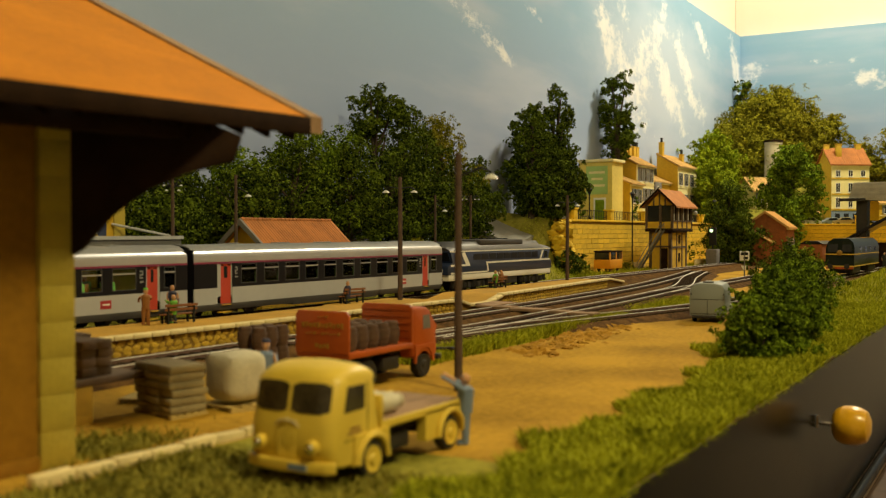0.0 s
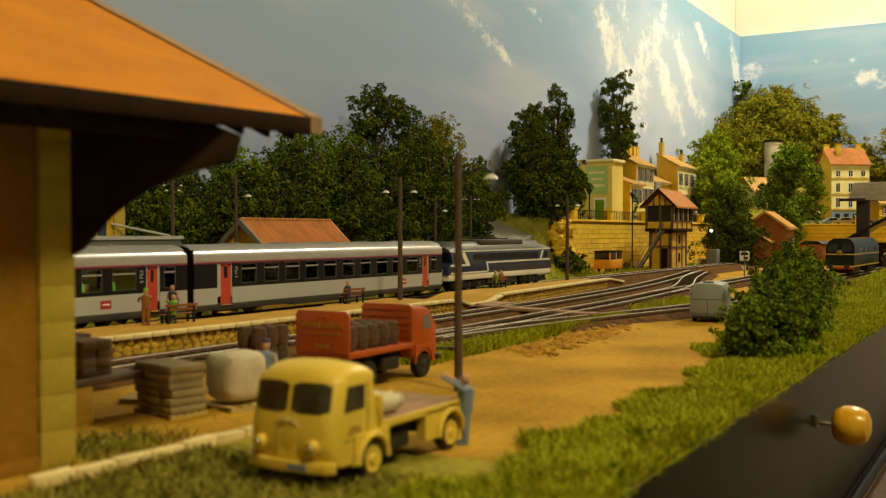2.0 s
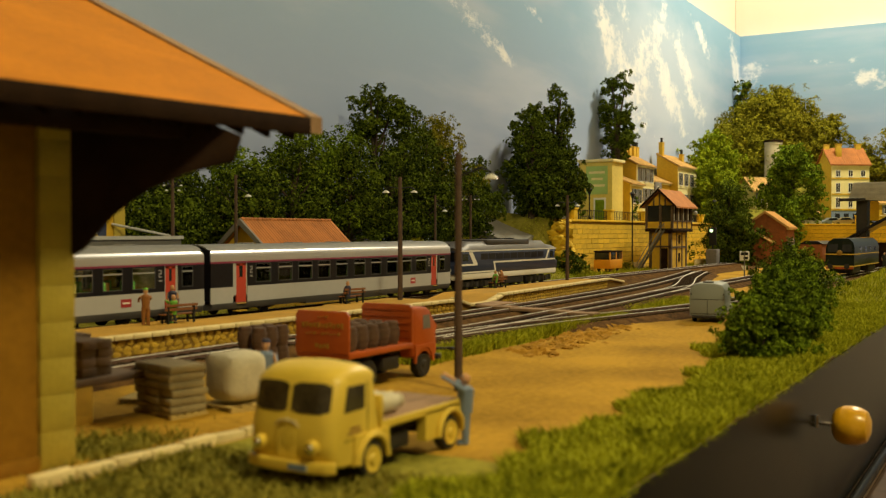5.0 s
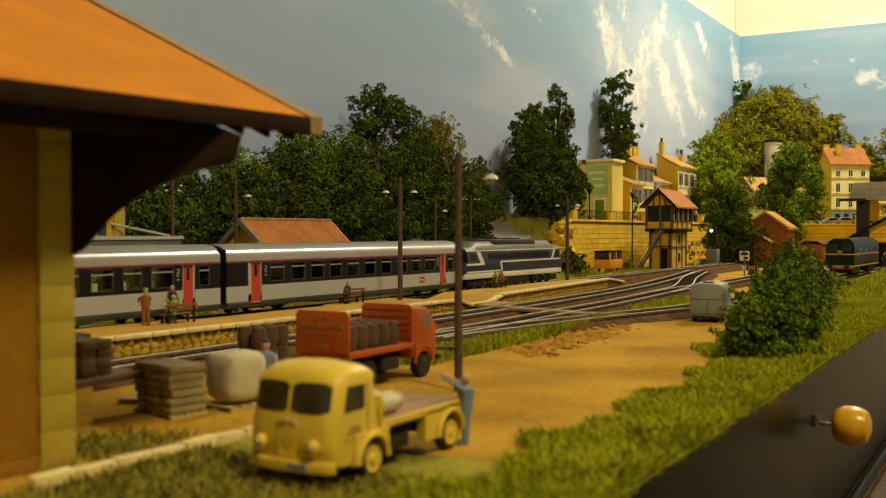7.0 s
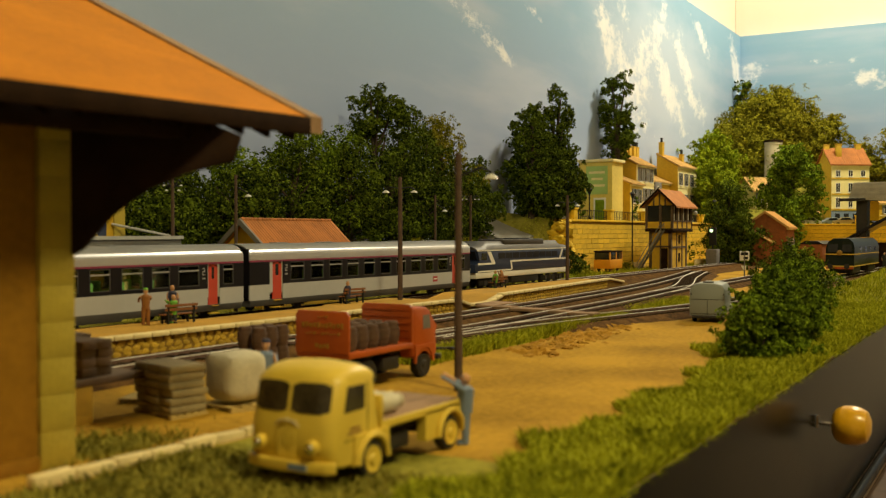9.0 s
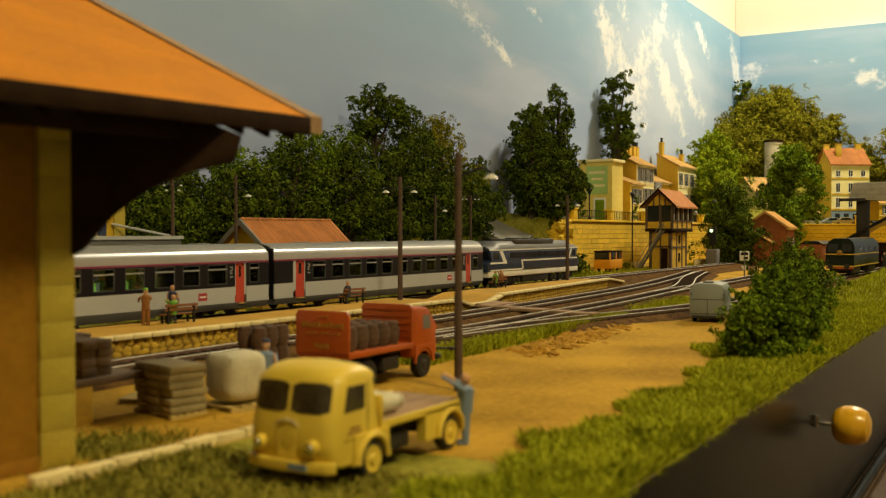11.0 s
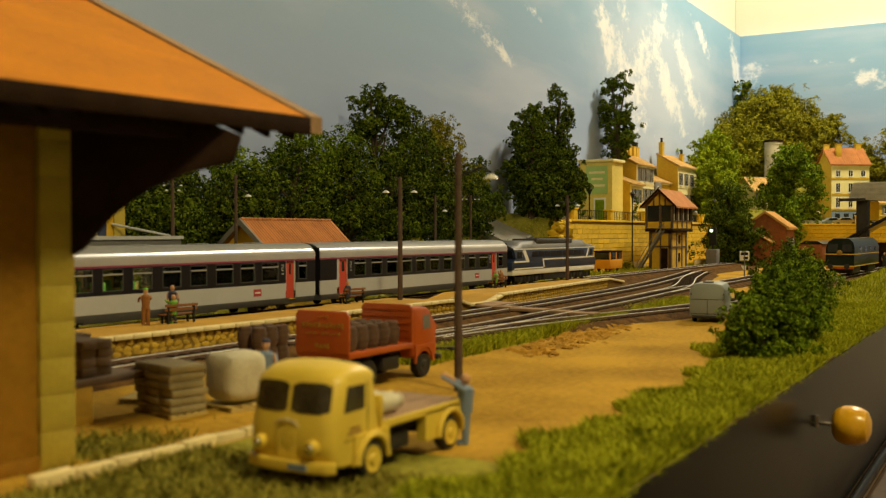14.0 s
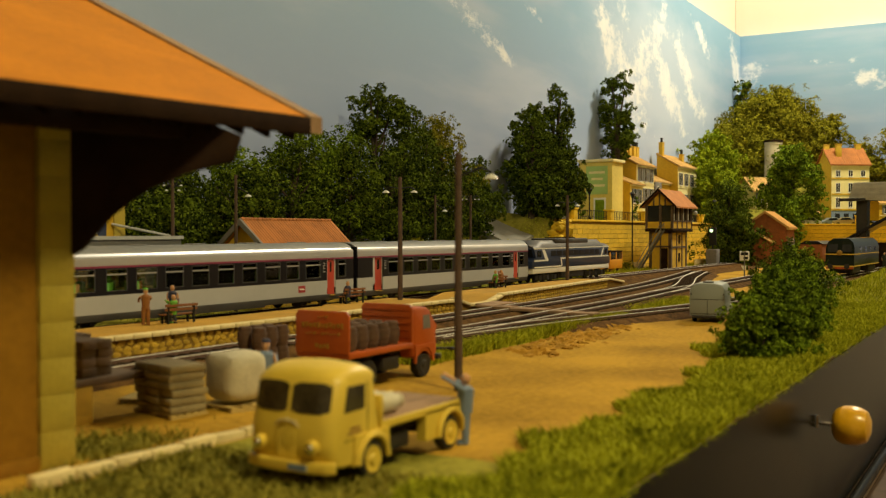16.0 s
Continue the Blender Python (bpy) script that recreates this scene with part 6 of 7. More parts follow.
    part("board", Solid().box(-0.05, 0.05, -0.55, 0.55, 1.9, 3.0, 0.03), M["white"], n, "white board")
    part("board_mark", Solid().box(-0.07, -0.05, -0.42, 0.42, 2.5, 2.85).box(-0.07, -0.05, -0.42, 0.1, 2.05, 2.35), M["iron"], n, "black bars on the board")
    part("lower_mark", Solid().prism([(-0.4, 1.3), (0.4, 1.3), (0, 0.7)], "x", -0.06, 0.04), M["white"], n, "white arrow plate")
    for x0, x1, y in ((126, 138, 47.4), (143, 149, 46.8), (151, 158, 44.0)):
        f = thing("low_fence", x0, y, -0.5, label="low white picket fence before the wall", category="fence", group="white fences")
        k = int((x1 - x0) / 0.5)
        for i in range(k):
            part("picket", Solid().box(i * 0.5, i * 0.5 + 0.36, -0.05, 0.05, 0, 1.0), M["coping"], f)
        part("fence_rail", Solid().box(0, x1 - x0, 0.05, 0.1, 0.6, 0.75), M["coping"], f)


build_signal_box()


# ---- small railway vehicles in the distance ----
def build_far_vehicles():
    b = thing("track_trolley", 117.6, 46.0, -0.35, label="small orange railway inspection car by the wall", category="rail vehicle")
    part("body", Solid().box(0, 4.4, -1.1, 1.1, 0.45, 1.6, 0.08), M["orange_bus"], b, "orange lower body")
    part("cab", Solid().box(0.05, 4.35, -1.05, 1.05, 1.6, 2.5, 0.08), M["window_dark"], b, "dark glazed cab")
    part("roof", Solid().box(-0.05, 4.45, -1.12, 1.12, 2.5, 2.7, 0.08), M["brown_wood"], b, "dark roof")
    for x in (0.0, 2.1, 4.25):
        part("pillar", Solid().box(x, x + 0.18, -1.1, -0.95, 1.55, 2.55), M["orange_bus"], b)
    for x in (0.9, 3.4):
        for y in (-0.75, 0.75):
            part("wheel", Solid().turned([(0.02, -0.06), (0.42, -0.06), (0.42, 0.06), (0.02, 0.06)], (0, 0, 0), "y", 16), M["chassis"], b, at=(x, y, 0.42))
    c = thing("shunting_locomotive", 114.3, 17.55, -0.03, -2, label="dark green diesel locomotive with yellow band at the depot", category="locomotive")
    prof = [(-1.45, 1.0), (-1.48, 3.0), (-1.3, 3.6), (-0.8, 4.05), (0.8, 4.05), (1.3, 3.6), (1.48, 3.0), (1.45, 1.0)]
    body = part("body", Solid().loft([[(0.1 + max(0, z - 2.4) * 0.4, y, z) for y, z in prof], [(0.9, y, z) for y, z in prof], [(15.2, y, z) for y, z in prof], [(15.9, y, z) for y, z in prof]]), M["loco_green"], c, "dark green body")
    part("yellow_band", Solid().box(0.03, 15.9, -1.5, 1.5, 2.28, 2.4), M["stripe_yellow"], body, "thin yellow band")
    part("lower_band", Solid().box(0.05, 15.9, -1.47, 1.47, 1.0, 1.12), M["stripe_yellow"], body, "yellow lower band")
    for y in (-0.7, 0.7):
        part("windscreen", Solid().prism([(0.14, 2.6), (0.43, 3.4), (0.54, 3.4), (0.26, 2.6)], "y", y - 0.5, y + 0.5), M["window_dark"], body, "dark windscreen")
        part("buffer", Solid().tube((0.1, y * 1.2, 1.05), (-0.5, y * 1.2, 1.05), 0.14).tube((-0.5, y * 1.2, 1.05), (-0.56, y * 1.2, 1.05), 0.28, n=14), M["chassis"], c, "dark buffer")
    part("emblem", Solid().ball((0.04, 0, 2.5), 0.3, (0.3, 1, 1)), M["gold"], body, "round brass emblem")
    part("buffer_beam", Solid().box(0.0, 0.2, -1.4, 1.4, 0.75, 1.0), M["truck_red"], c, "red buffer beam")
    for x in (3.5, 6.5, 9.5, 12.5):
        part("side_window", Solid().box(x, x + 1.0, -1.495, -1.46, 2.6, 3.1), M["window_dark"], body, "dark side window")
    for bx in (3.2, 12.8):
        part("bogie", Solid().box(bx - 2.2, bx + 2.2, -1.2, 1.2, 0.25, 0.95, 0.06), M["chassis"], c, "dark bogie")
        for ax in (-1.3, 1.3):
            wheelset(c, bx + ax, 0.5)
    d = thing("coaling_stage", 0, 0, 0, label="dark brick coaling stage with grey planked hopper roof", category="building")
    part("stage_roof", Solid().prism([(23.5, 3.0), (17.0, 6.8), (10.5, 6.8), (10.5, 6.3), (17.0, 6.3), (23.5, 2.6)], "x", 149, 158), M["coach_dark"], d, "dark sloping roof")
    part("stage_wall", Solid().box(150, 158, 10.5, 22.5, -0.5, 3.2), M["brown_wood"], d, "dark brick wall")
    for y in (15.4, 19.4):
        part("pier", Solid().box(149.6, 152.5, y, y + 1.4, 4.0, 9.4), M["chassis"], d, "dark brick pier")
    part("hopper", Solid().prism([(21.8, 9.2), (21.0, 11.6), (12.0, 11.6), (12.0, 9.0)], "x", 149, 154), M["hopper_grey"], d, "grey planked hopper")
    for k in range(6):
        part("hopper_plank", Solid().box(148.85, 149, 12, 21.2, 9.4 + k * 0.36, 9.7 + k * 0.36), M["hopper_grey"], d)
    part("chute", Solid().box(148.5, 149, 19.5, 23.0, 9.0, 9.4, 0.05), M["chassis"], d, "dark chute")
    w = thing("freight_wagon", 138.5, 24.8, -0.2, 0, label="dark red covered wagon half hidden at the depot", category="wagon")
    part("body", Solid().box(0, 8, -1.4, 1.4, 1.0, 3.3, 0.05), M["brick_red"], w)
    part("roof", Solid().prism([(-1.5, 3.3), (-0.8, 3.7), (0.8, 3.7), (1.5, 3.3)], "x", -0.1, 8.1), M["coach_dark"], w, "dark wagon roof")
    part("underframe", Solid().box(0.2, 7.8, -1.1, 1.1, 0.2, 1.0), M["chassis"], w)


build_far_vehicles()


# ---- station buildings behind the train ----
def build_station():
    h = shed_roof_house("waiting_shelter", 51.6, 61.2, 44.4, 47.6, -0.5, 3.75, 5.3, "ochre_wall", "roof_tile", "yellow shelter with terracotta roof behind the train", (), (), "mid")
    for sg in (-1, 1):
        part("barge_board", Solid().prism([(46 + sg * 2.1, 3.45), (46 + sg * 2.1, 3.85), (46, 5.65), (46, 5.2)], "x", 51.1, 51.3), M["shutter"], h, "dark barge board")
    for i in range(24):
        part("ridge_tile", Solid().tube((51.3 + i * 0.42, 46, 5.6), (51.68 + i * 0.42, 46, 5.62), 0.12, 0.1, 6), M["roof_tile"], h)
    s = thing("station_building", 0, 0, 0, label="ochre station house with blue shutter and pale corner", category="building")
    part("wall", Solid().box(20, 41.4, 46.5, 51, -0.5, 9.0), M["ochre_wall"], s)
    part("corner_stone", Solid().box(40.8, 41.6, 46.38, 46.496, -0.5, 9.0), M["quoin"], s, "pale corner stones")
    fr = part("window", Solid().box(38.2, 39.6, 46.42, 46.496, 4.6, 6.8), M["white"], s)
    part("shutter", Solid().box(39.62, 40.2, 46.36, 46.42, 4.5, 6.9), M["loco_blue"], fr, "blue shutter")
    part("sill", Solid().box(38.0, 39.8, 46.25, 46.42, 4.3, 4.5), M["white"], fr)
    c = thing("platform_canopy", 0, 0, 0, label="flat grey canopy over the station platform", category="canopy")
    part("slab", Solid().box(20, 43.4, 43.6, 46.4, 3.95, 4.45, 0.05), M["coach_roof"], c, "grey canopy edge")
    part("gutter", Solid().box(20, 43.5, 43.5, 43.6, 4.3, 4.5), M["coach_grey"], c)
    for x in (24, 30, 36, 42.5):
        part("column", Solid().tube((x, 43.9, -0.5), (x, 43.9, 3.95), 0.12, n=10), M["iron"], c)
    part("stay", Solid().tube((40.6, 46.4, 5.2), (43.2, 44.0, 4.45), 0.07, n=6), M["coach_grey"], c, "thin grey stay")
    rd = Solid().loft([[(100 + i, 49.5 + i * 0.1, 3.2 + i * 0.17), (100 + i, 56 + i * 0.05, 5.9 + i * 0.08), (100 + i, 56 + i * 0.05, 5.4), (100 + i, 49.5 + i * 0.1, 2.6)] for i in range(0, 12, 2)])
    single("road", rd, M["road_grey"], "short grey lane climbing behind the train", "road", "structure")


build_station()


# ---- trees and bushes ----
def leaves(rng, blobs, count, size, material):
    """Small leaf cards gathered in tufts on many lumps: one crown."""
    c = np.array([b[0] for b in blobs], float)
    r = np.array([b[1] for b in blobs], float)
    tufts = max(80, count // 26)
    idx = rng.choice(len(blobs), tufts, p=r ** 2 / (r ** 2).sum())
    d = rng.normal(size=(tufts, 3)) + np.array([0, 0, 0.2])
    d /= np.linalg.norm(d, axis=1)[:, None]
    centre = c[idx] + d * (r[idx] * (0.6 + 0.5 * rng.random(tufts)))[:, None] * np.array([1, 1, 0.85])
    tr = np.maximum(r[idx] * (0.14 + 0.2 * rng.random(tufts)), size * 1.3)
    j = rng.choice(tufts, count, p=tr ** 2 / (tr ** 2).sum())
    e = rng.normal(size=(count, 3)) + d[j] * 0.5 + np.array([0, 0, 0.3])
    e /= np.linalg.norm(e, axis=1)[:, None]
    pos = centre[j] + e * (tr[j] * (0.45 + 0.65 * rng.random(count)))[:, None]
    # a third of the leaves lies deeper and closes the crown
    deep = rng.random(count) < 0.33
    pos[deep] = (c[idx[j]] + e * (r[idx[j]] * 0.72)[:, None])[deep]
    nrm = e * 0.8 + d[j] * 0.4 + rng.normal(scale=0.4, size=(count, 3))
    nrm /= np.linalg.norm(nrm, axis=1)[:, None]
    a = np.cross(nrm, rng.normal(size=(count, 3)))
    a /= np.linalg.norm(a, axis=1)[:, None]
    b = np.cross(nrm, a)
    s = (size * (0.45 + 0.6 * rng.random(count)))[:, None]
    v = np.stack([pos - a * s, pos + b * s * 0.7 + nrm * s * 0.2, pos + a * s, pos - b * s * 0.7 + nrm * s * 0.1], 1).reshape(-1, 3)
    f = np.arange(count * 4).reshape(-1, 4)
    return raw_mesh("crown", v, f, material)


def tree(x, y, z, h, w, material, label, seed, count=3200, size=0.34, crown_from=0.22, lumps=26, spire=False, name="tree"):
    rng = np.random.default_rng(seed)
    t = thing(name, x, y, z, label=label, category="tree" if name == "tree" else "bush", group="trees" if name == "tree" else "bushes")
    tr = Solid()
    if name == "tree":
        rings = []
        for i in range(6):
            f = i / 5
            rr = (0.028 * h + 0.06) * (1 - 0.75 * f)
            ox, oy = 0.03 * h * math.sin(f * 3 + seed), 0.03 * h * math.cos(f * 2.3 + seed)
            rings.append([(ox * f + rr * math.cos(k * math.pi / 4), oy * f + rr * math.sin(k * math.pi / 4), -0.5 + f * h * 0.86) for k in range(8)])
        tr.loft(rings)
    blobs = []
    for i in range(lumps):
        f = crown_from + (1 - crown_from) * (i + 0.5) / lumps
        prof = math.sin(math.pi * min(1, max(0.06, (f - crown_from) / (1 - crown_from) * 0.86 + 0.12))) ** 0.7
        if spire:
            prof = 0.35 + 0.5 * prof
        ang = i * 2.4 + rng.random() * 1.2
        rad = w * 0.5 * prof * (0.35 + 0.6 * rng.random())
        br = w * (0.105 + 0.085 * rng.random()) * (0.88 + 0.46 * prof) * (1.3 if 165 < seed < 200 else 1.0)
        c = (rad * math.cos(ang), rad * math.sin(ang), f * h - br * 0.4)
        blobs.append((c, br))
        for k in range(2):
            o = rng.normal(size=3) * br * 0.85
            blobs.append(((c[0] + o[0], c[1] + o[1], c[2] + o[2] * 0.6), br * 0.5))
        if name == "tree" and i % 2 == 0:
            tr.tube((0, 0, max(0.1, f * h * 0.62)), (c[0] * 0.9, c[1] * 0.9, c[2]), 0.012 * h, 0.004 * h, 5)
    if name != "tree":
        for k in range(6):
            tr.tube((0, 0, 0), (w * 0.3 * math.cos(k), w * 0.3 * math.sin(k), h * 0.6), 0.06, 0.02, 5)
    part("trunk" if name == "tree" else "stems", tr, M["bark"], t, "dark brown trunk and limbs" if name == "tree" else "thin brown stems")
    part("crown", leaves(rng, blobs, count, size, M[material]), None, t, "dense leaf clumps")
    return t


DARK = "dark green model tree standing before the painted sky"
for i, (x, y, top, w) in enumerate(((45.5, 52, 7.0, 7), (48.5, 50, 7.4, 6), (52, 53, 9.2, 7), (56, 50.5, 9.6, 7), (59, 53.5, 11.2, 7.5), (62.5, 50.5, 11.6, 7), (66.5, 53.5, 14.6, 7), (70, 50.5, 12.6, 7), (73, 53.5, 14.0, 7.5), (79.5, 51.5, 13.6, 7.5), (76, 50, 12, 6.5), (82, 50.5, 14.2, 7), (84.3, 54, 17.2, 7), (89.5, 53, 17.0, 7.5), (88.5, 50, 11.5, 6.5), (96.3, 52, 12.8, 5), (40, 53, 9, 7), (35, 53, 9, 7))):
    z0 = ground_z(x, y)
    tree(x, y, z0, top - z0, w, "leaf_olive" if i == 13 else ("leaf_mid" if i in (6, 8, 4) else "leaf_dark"), DARK if i != 13 else "olive brown model tree among dark green trees", 100 + i, 15000, 0.145, 0.12, 30)
for i, (x, y, top, w) in enumerate(((108.6, 51.5, 20, 6.2), (112, 52, 17, 7), (117, 52, 22.8, 6.4), (110.5, 49.6, 11, 4.6), (116, 54, 21, 7.5), (116.3, 51, 16, 5.6))):
    z0 = ground_z(x, y)
    tree(x, y, z0, top - z0, w, "leaf_dark", "tall dark green tree at the end of the street wall", 140 + i, 15000, 0.19, 0.1, 30)
tree(147.6, 55.4, 5.8, 23.4, 6.0, "leaf_dark", "tall slender tree rising behind the corner house", 160, 16000, 0.2, 0.42, 24)
tree(78.3, 53.4, 3.8, 14.9, 5.6, "leaf_dark", "tall dark tree with a round head on a bare trunk", 161, 9000, 0.16, 0.66, 16)
tree(146.5, 52.6, 5.8, 5.5, 2.6, "leaf_mid", "small green tree between the houses", 162, 3000, 0.14, 0.15, 14)
tree(188, 51.5, 6, 17.5, 8.8, "leaf_bright", "bright green tree beside the town houses", 170, 30000, 0.27, 0.12, 30)
tree(180.5, 48.8, 6, 12, 8, "leaf_bright", "bright green tree beside the street", 171, 16000, 0.27, 0.1, 24)
tree(180, 35.4, 5.6, 13.8, 8.2, "leaf_mid", "bright green tree before the tall house", 172, 30000, 0.26, 0.05, 28)
tree(174.5, 35.0, 2.0, 8.0, 5.5, "leaf_mid", "green tree growing in front of the wall", 173, 11000, 0.24, 0.05, 18)
tree(158, 40.6, -0.5, 12.6, 7.4, "leaf_dark", "dark conifer like tree near the signal", 174, 24000, 0.2, 0.04, 34)
tree(157.5, 38.4, -0.5, 8.0, 5.0, "leaf_dark", "dark green tree near the cottage", 175, 10000, 0.2, 0.04, 24)
for i, (x, y, z, h, w) in enumerate(((211.5, 55, 12, 15, 11), (216, 54, 15, 16, 12), (219, 49.5, 15, 20, 14), (223, 46.5, 16, 20, 13), (225, 42.5, 14, 19, 12), (215, 50.5, 14, 13, 11), (228, 47, 15, 21, 11))):
    tree(x, y, z, h, w, "leaf_olive", "large olive green tree crowning the hill", 180 + i, 26000, 0.27, 0.15, 30)
tree(226, 36.5, 8, 21.5, 8, "leaf_olive", "tall yellow green tree at the edge of the hill", 190, 18000, 0.28, 0.1, 26)
tree(229, 55.8, 26, 13, 4, "leaf_dark", "small dark tree on top of the hill", 191, 1600, 0.4, 0.3, 14, True)
for i, (x, y, w) in enumerate(((222, 24, 12), (226, 17, 12), (222, 29.5, 8), (224, 11, 11))):
    tree(x, y, 6, 19 - i, w, "leaf_olive", "yellow green tree behind the tall house", 195 + i, 15000, 0.3, 0.1, 26)
for i, (x, y, h, w, m) in enumerate(((41.4, 9.6, 2.6, 2.5, "leaf_mid"), (43.2, 9.2, 3.0, 2.9, "leaf_mid"), (45.6, 10.2, 3.1, 2.8, "leaf_mid"), (48.0, 9.4, 3.1, 3.2, "leaf_mid"), (52, 10.4, 3.4, 3.6, "leaf_mid"), (57, 11.2, 3.6, 3.8, "leaf_mid"), (63, 12.2, 4.0, 4.6, "leaf_dark"), (70, 13.6, 4.3, 5, "leaf_mid"), (79, 15.6, 4.3, 5, "leaf_dark"), (88, 17.5, 4.0, 5, "leaf_dark"))):
    tree(x, y, -0.5, h, w, m, "dense green bush growing along the layout edge", 210 + i, 16000 if i < 5 else 8000, 0.085 if i < 5 else 0.11, 0.0, 30, name="bush")
for i, (x, y, h) in enumerate(((70, 46, 3.2), (74.5, 46.5, 4.2), (79, 46, 3.6), (84, 46.5, 4.2), (88.5, 46, 3.5), (93, 46.6, 3.6), (64.5, 46.5, 3.5), (108, 46.5, 2.6))):
    tree(x, y, ground_z(x, y) - 0.2, h, 4.2, "leaf_olive" if i in (1, 3, 4, 5) else "leaf_dark", "low yellow green shrub on the bank behind the train", 230 + i, 3500, 0.16, 0.0, 14, name="bush")
for i, (x, y) in enumerate(((110.5, 46.8), (113.5, 46.9), (128.5, 46.8), (141.5, 46.0), (146, 45.6), (155, 42.5), (110, 48.3))):
    tree(x, y, -0.5, 0.9 if i < 6 else 5, 2.4, "leaf_olive", "tuft of yellow green weeds below the wall", 250 + i, 900, 0.22, 0.0, 10, name="bush")


# ---- rock, earth and grass ----
def lumps(name, label, spots, material, seed):
    rng = np.random.default_rng(seed)
    s = Solid()
    for x, y, z, r in spots:
        res = bmesh.ops.create_icosphere(s.bm, subdivisions=2, radius=r)
        for v in res["verts"]:
            v.co *= 0.8 + 0.5 * noise.noise(v.co * (1.6 / r) + Vector((x, y, z)))
            v.co = Vector((v.co.x + x, v.co.y + y, v.co.z * 0.8 + z))
    return single(name, s, material, label, "rocks" if "rock" in name else "earth", "stuff")


rng0 = np.random.default_rng(5)
lumps("rock_face", "ochre rock face at the end of the retaining wall", [(108.5 + 2.5 * rng0.random(), 47.2 + 1.5 * rng0.random(), 6.0 * rng0.random(), 0.5 + 0.6 * rng0.random()) for _ in range(60)], M["ashlar"], 1)
berm = []
for i in range(300):
    f = rng0.random()
    berm.append((38.5 + 15 * f + rng0.normal() * 0.4, 18.5 + 1.2 * f + rng0.normal() * 0.6, -0.66 + 0.14 * rng0.random(), 0.16 + 0.2 * rng0.random()))
lumps("earth_ridge", "ridge of loose brown earth beside the grass", berm, M["soil"], 2)


def grass(name, label, count, sampler, height, seed, material="grass", lean=0.5, droop=0.0):
    rng = np.random.default_rng(seed)
    pts = []
    while len(pts) < count:
        x, y = sampler(rng)
        pts.append((x, y, ground_z(x, y) - 0.03))
    p = np.array(pts)
    n = len(p)
    a = rng.random(n) * 2 * np.pi
    h = height * (0.35 + 0.9 * rng.random(n) ** 1.3)
    w = 0.014 + 0.016 * rng.random(n)
    side = np.stack([np.cos(a), np.sin(a), np.zeros(n)], 1) * w[:, None]
    tip = p + np.stack([rng.normal(size=n) * lean * h, rng.normal(size=n) * lean * h, h], 1)
    tip += np.stack([np.zeros(n), -0.6 * droop * h * rng.random(n), -2.0 * droop * h * rng.random(n)], 1)
    mid = p + (tip - p) * 0.55 + np.stack([np.zeros(n), np.zeros(n), h * 0.12], 1)
    v = np.stack([p - side, p + side, mid + side * 0.7, mid - side * 0.7, tip], 1).reshape(-1, 3)
    k = np.arange(n)[:, None] * 5
    f = [tuple(q) for q in (k + np.array([0, 1, 2, 3])).tolist()] + [tuple(q) for q in (k + np.array([3, 2, 4])).tolist()]
    ob = new(name, raw_mesh(name, v, f, M[material]))
    return tagged(ob, label, "grass", kind="stuff")


def verge(rng):
    x = 14 + 62 * rng.random() ** 1.3
    edge = verge_edge(x)
    return x, 6.9 + (edge - 6.9) * rng.random() ** 0.85


grass("grass_verge", "green grass verge along the black layout edge", 140000, verge, 0.3, 1)
grass("grass_patch", "short mossy grass before the goods shed", 17000, lambda r: (8 + 10 * r.random(), 9.8 + 7.4 * r.random()), 0.22, 2, "moss", 0.8)
grass("grass_patch", "dry green grass beside the shed kerb", 3600, lambda r: (16.6 + r.normal() * 1.0, 19.3 + r.normal() * 0.65), 0.2, 3, "moss", 0.7)


def fringe(rng):
    while True:
        x = 14 + 80 * rng.random() ** 1.4
        if noise.noise((x * 1.1, 0.3, 5)) + 0.5 * noise.noise((x * 3.7, 2, 9)) > rng.random() * 0.9 - 0.45:
            return x, 6.87 + 0.12 * rng.random()


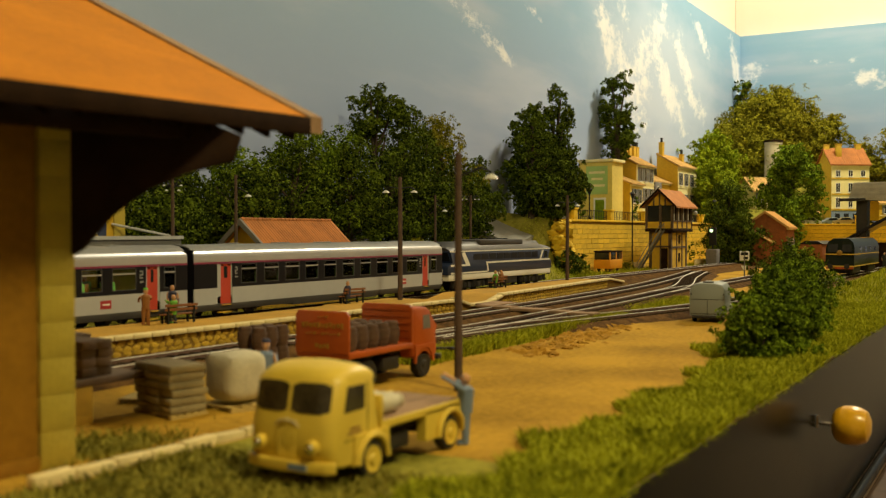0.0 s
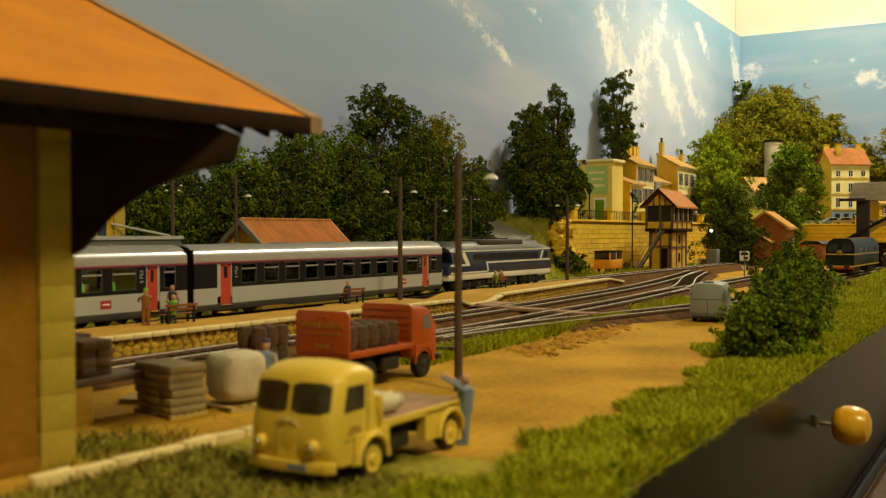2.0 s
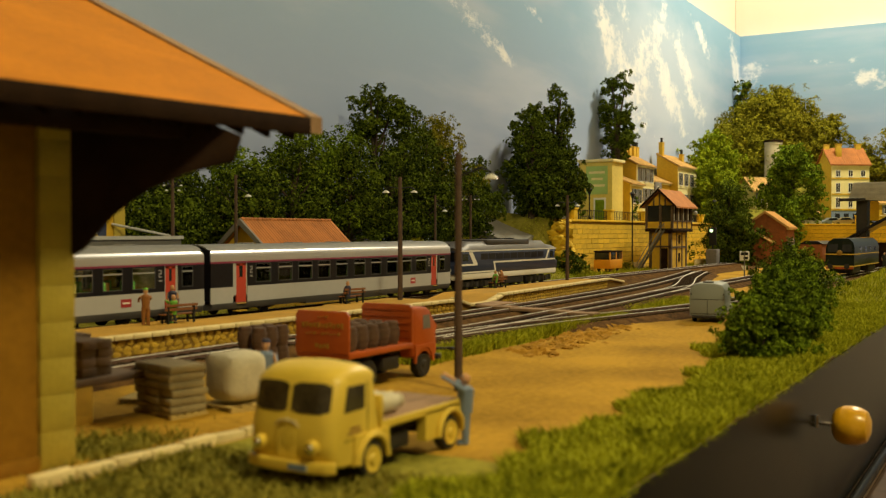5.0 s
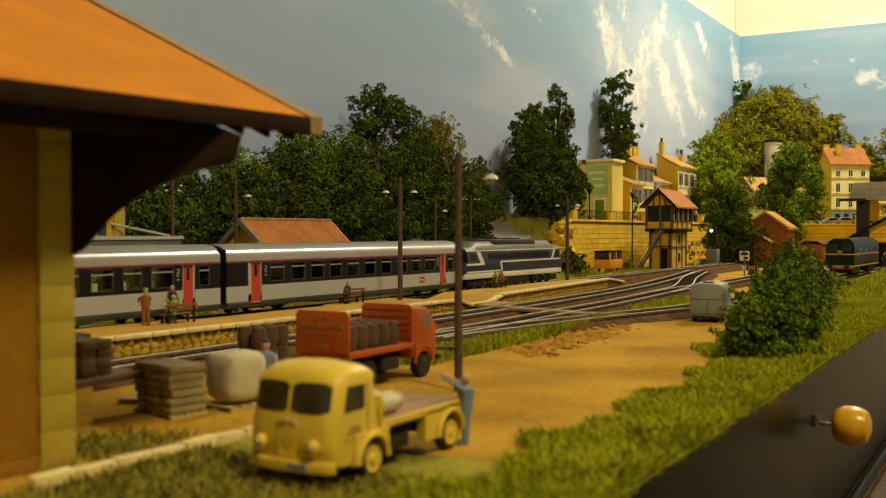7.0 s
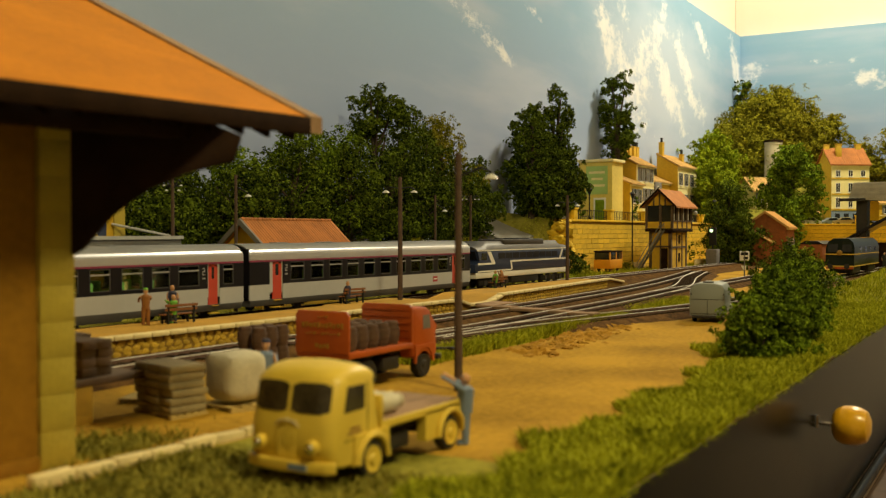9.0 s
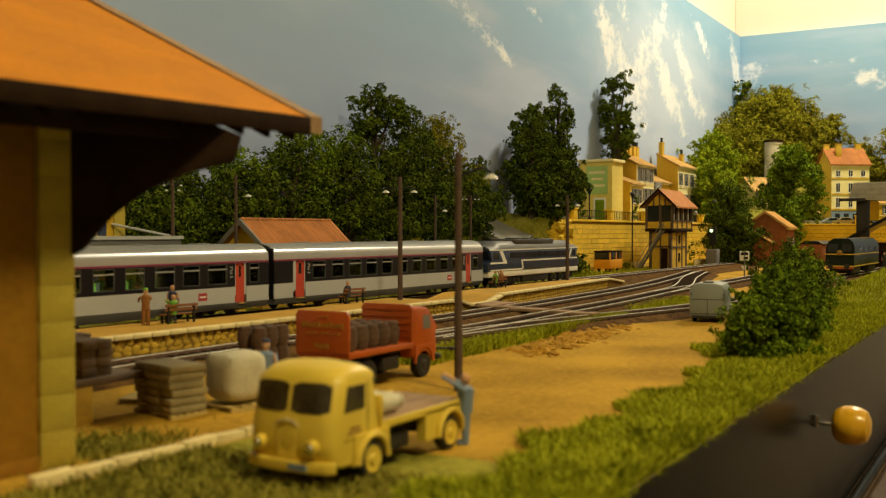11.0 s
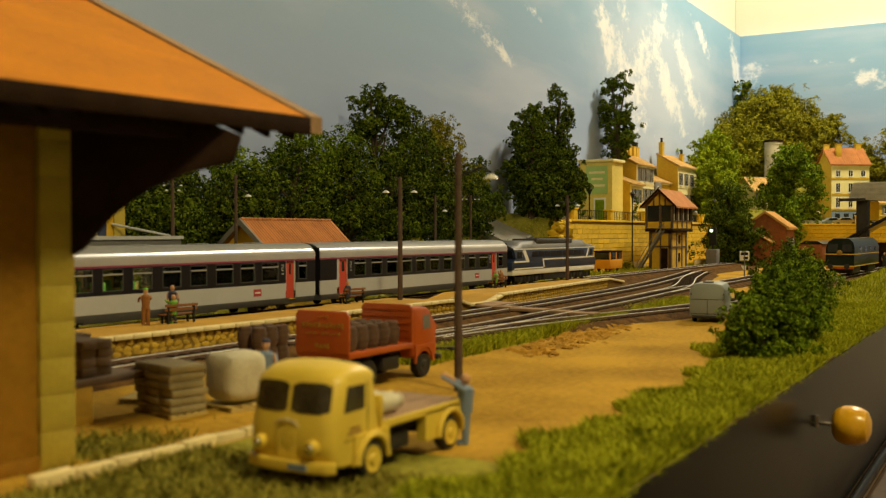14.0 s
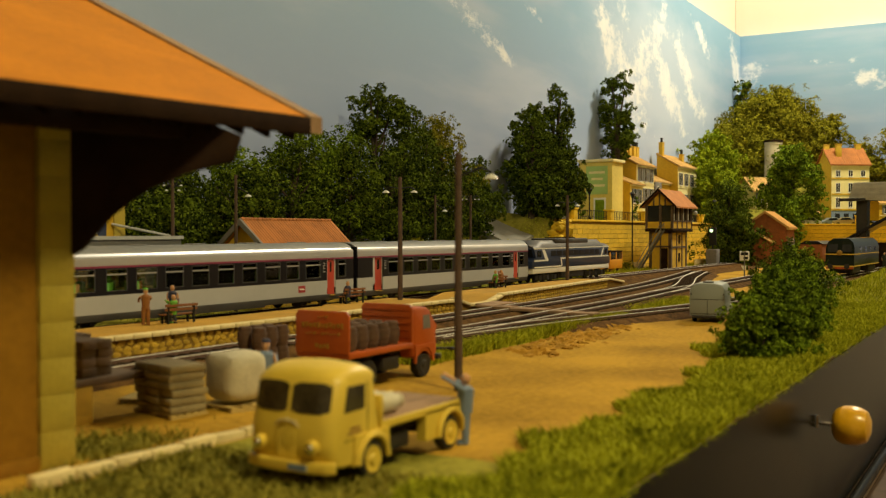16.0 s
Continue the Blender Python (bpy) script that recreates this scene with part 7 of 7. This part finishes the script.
grass("grass_fringe", "ragged grass tufts hanging over the black panel", 14000, fringe, 0.26, 9, lean=0.4, droop=0.8)


def trackside(rng):
    f = rng.random()
    return 33 + 24 * f, 20.1 + 0.6 * f + (1.9 - 1.3 * f) * rng.random() ** 0.8


grass("grass_strip", "yellow green grass strip between yard and tracks", 13000, trackside, 0.5, 4)
grass("grass_patch", "grass around the curved branch track", 6000, lambda r: (62 + 14 * r.random(), 20.5 + 3.2 * r.random()), 0.4, 5)
grass("grass_bank", "green grass bank rising beside the depot", 22000, lambda r: (66 + 80 * r.random() ** 1.2, 6.95 + 7.6 * r.random()), 0.4, 6)
grass("grass_patch", "weeds along the foot of the retaining wall", 5000, lambda r: (104 + 55 * r.random(), 43.3 + 3.6 * r.random()), 0.5, 7)
grass("grass_patch", "dry grass on the bank behind the train", 9000, lambda r: (40 + 70 * r.random(), 44 + 8 * r.random()), 0.4, 8)


# ---- what moves ----
TRAVEL = [(0, 0.0), (2, 0.0), (2.5, 0.07), (3, 0.25), (3.5, 0.48), (4, 0.71), (5.2, 1.36), (6.5, 2.13), (7, 2.49), (7.5, 2.90), (8, 3.35), (8.5, 3.83), (9, 4.35), (10.2, 5.58), (11.5, 7.12), (12, 7.77), (12.5, 8.46), (13, 9.21), (13.5, 10.03), (14, 10.90), (14.5, 11.82), (15, 12.79), (15.5, 13.83), (16, 14.94)]


def travel(t):
    for (t0, s0), (t1, s1) in zip(TRAVEL, TRAVEL[1:]):
        if t <= t1:
            return s0 + (s1 - s0) * (t - t0) / (t1 - t0)
    return TRAVEL[-1][1]


def motions():
    for vehicle, start in ((REAR_COACH, COACH_START - 26.4), (FRONT_COACH, COACH_START), (LOCO, COACH_START + 26.4)):
        walk(vehicle, [(t, pose((start + s) * K, TRAIN_Y * K, 0)) for t, s in TRAVEL])
    times = [0.0, 2.0] + [2.0 + 0.25 * i for i in range(1, 57)]
    for wheels, x, r in WHEELS:
        walk(wheels, [(t, pose(x * K, 0, r * K, 0, math.degrees(travel(t) / r), 0)) for t in times])


motions()
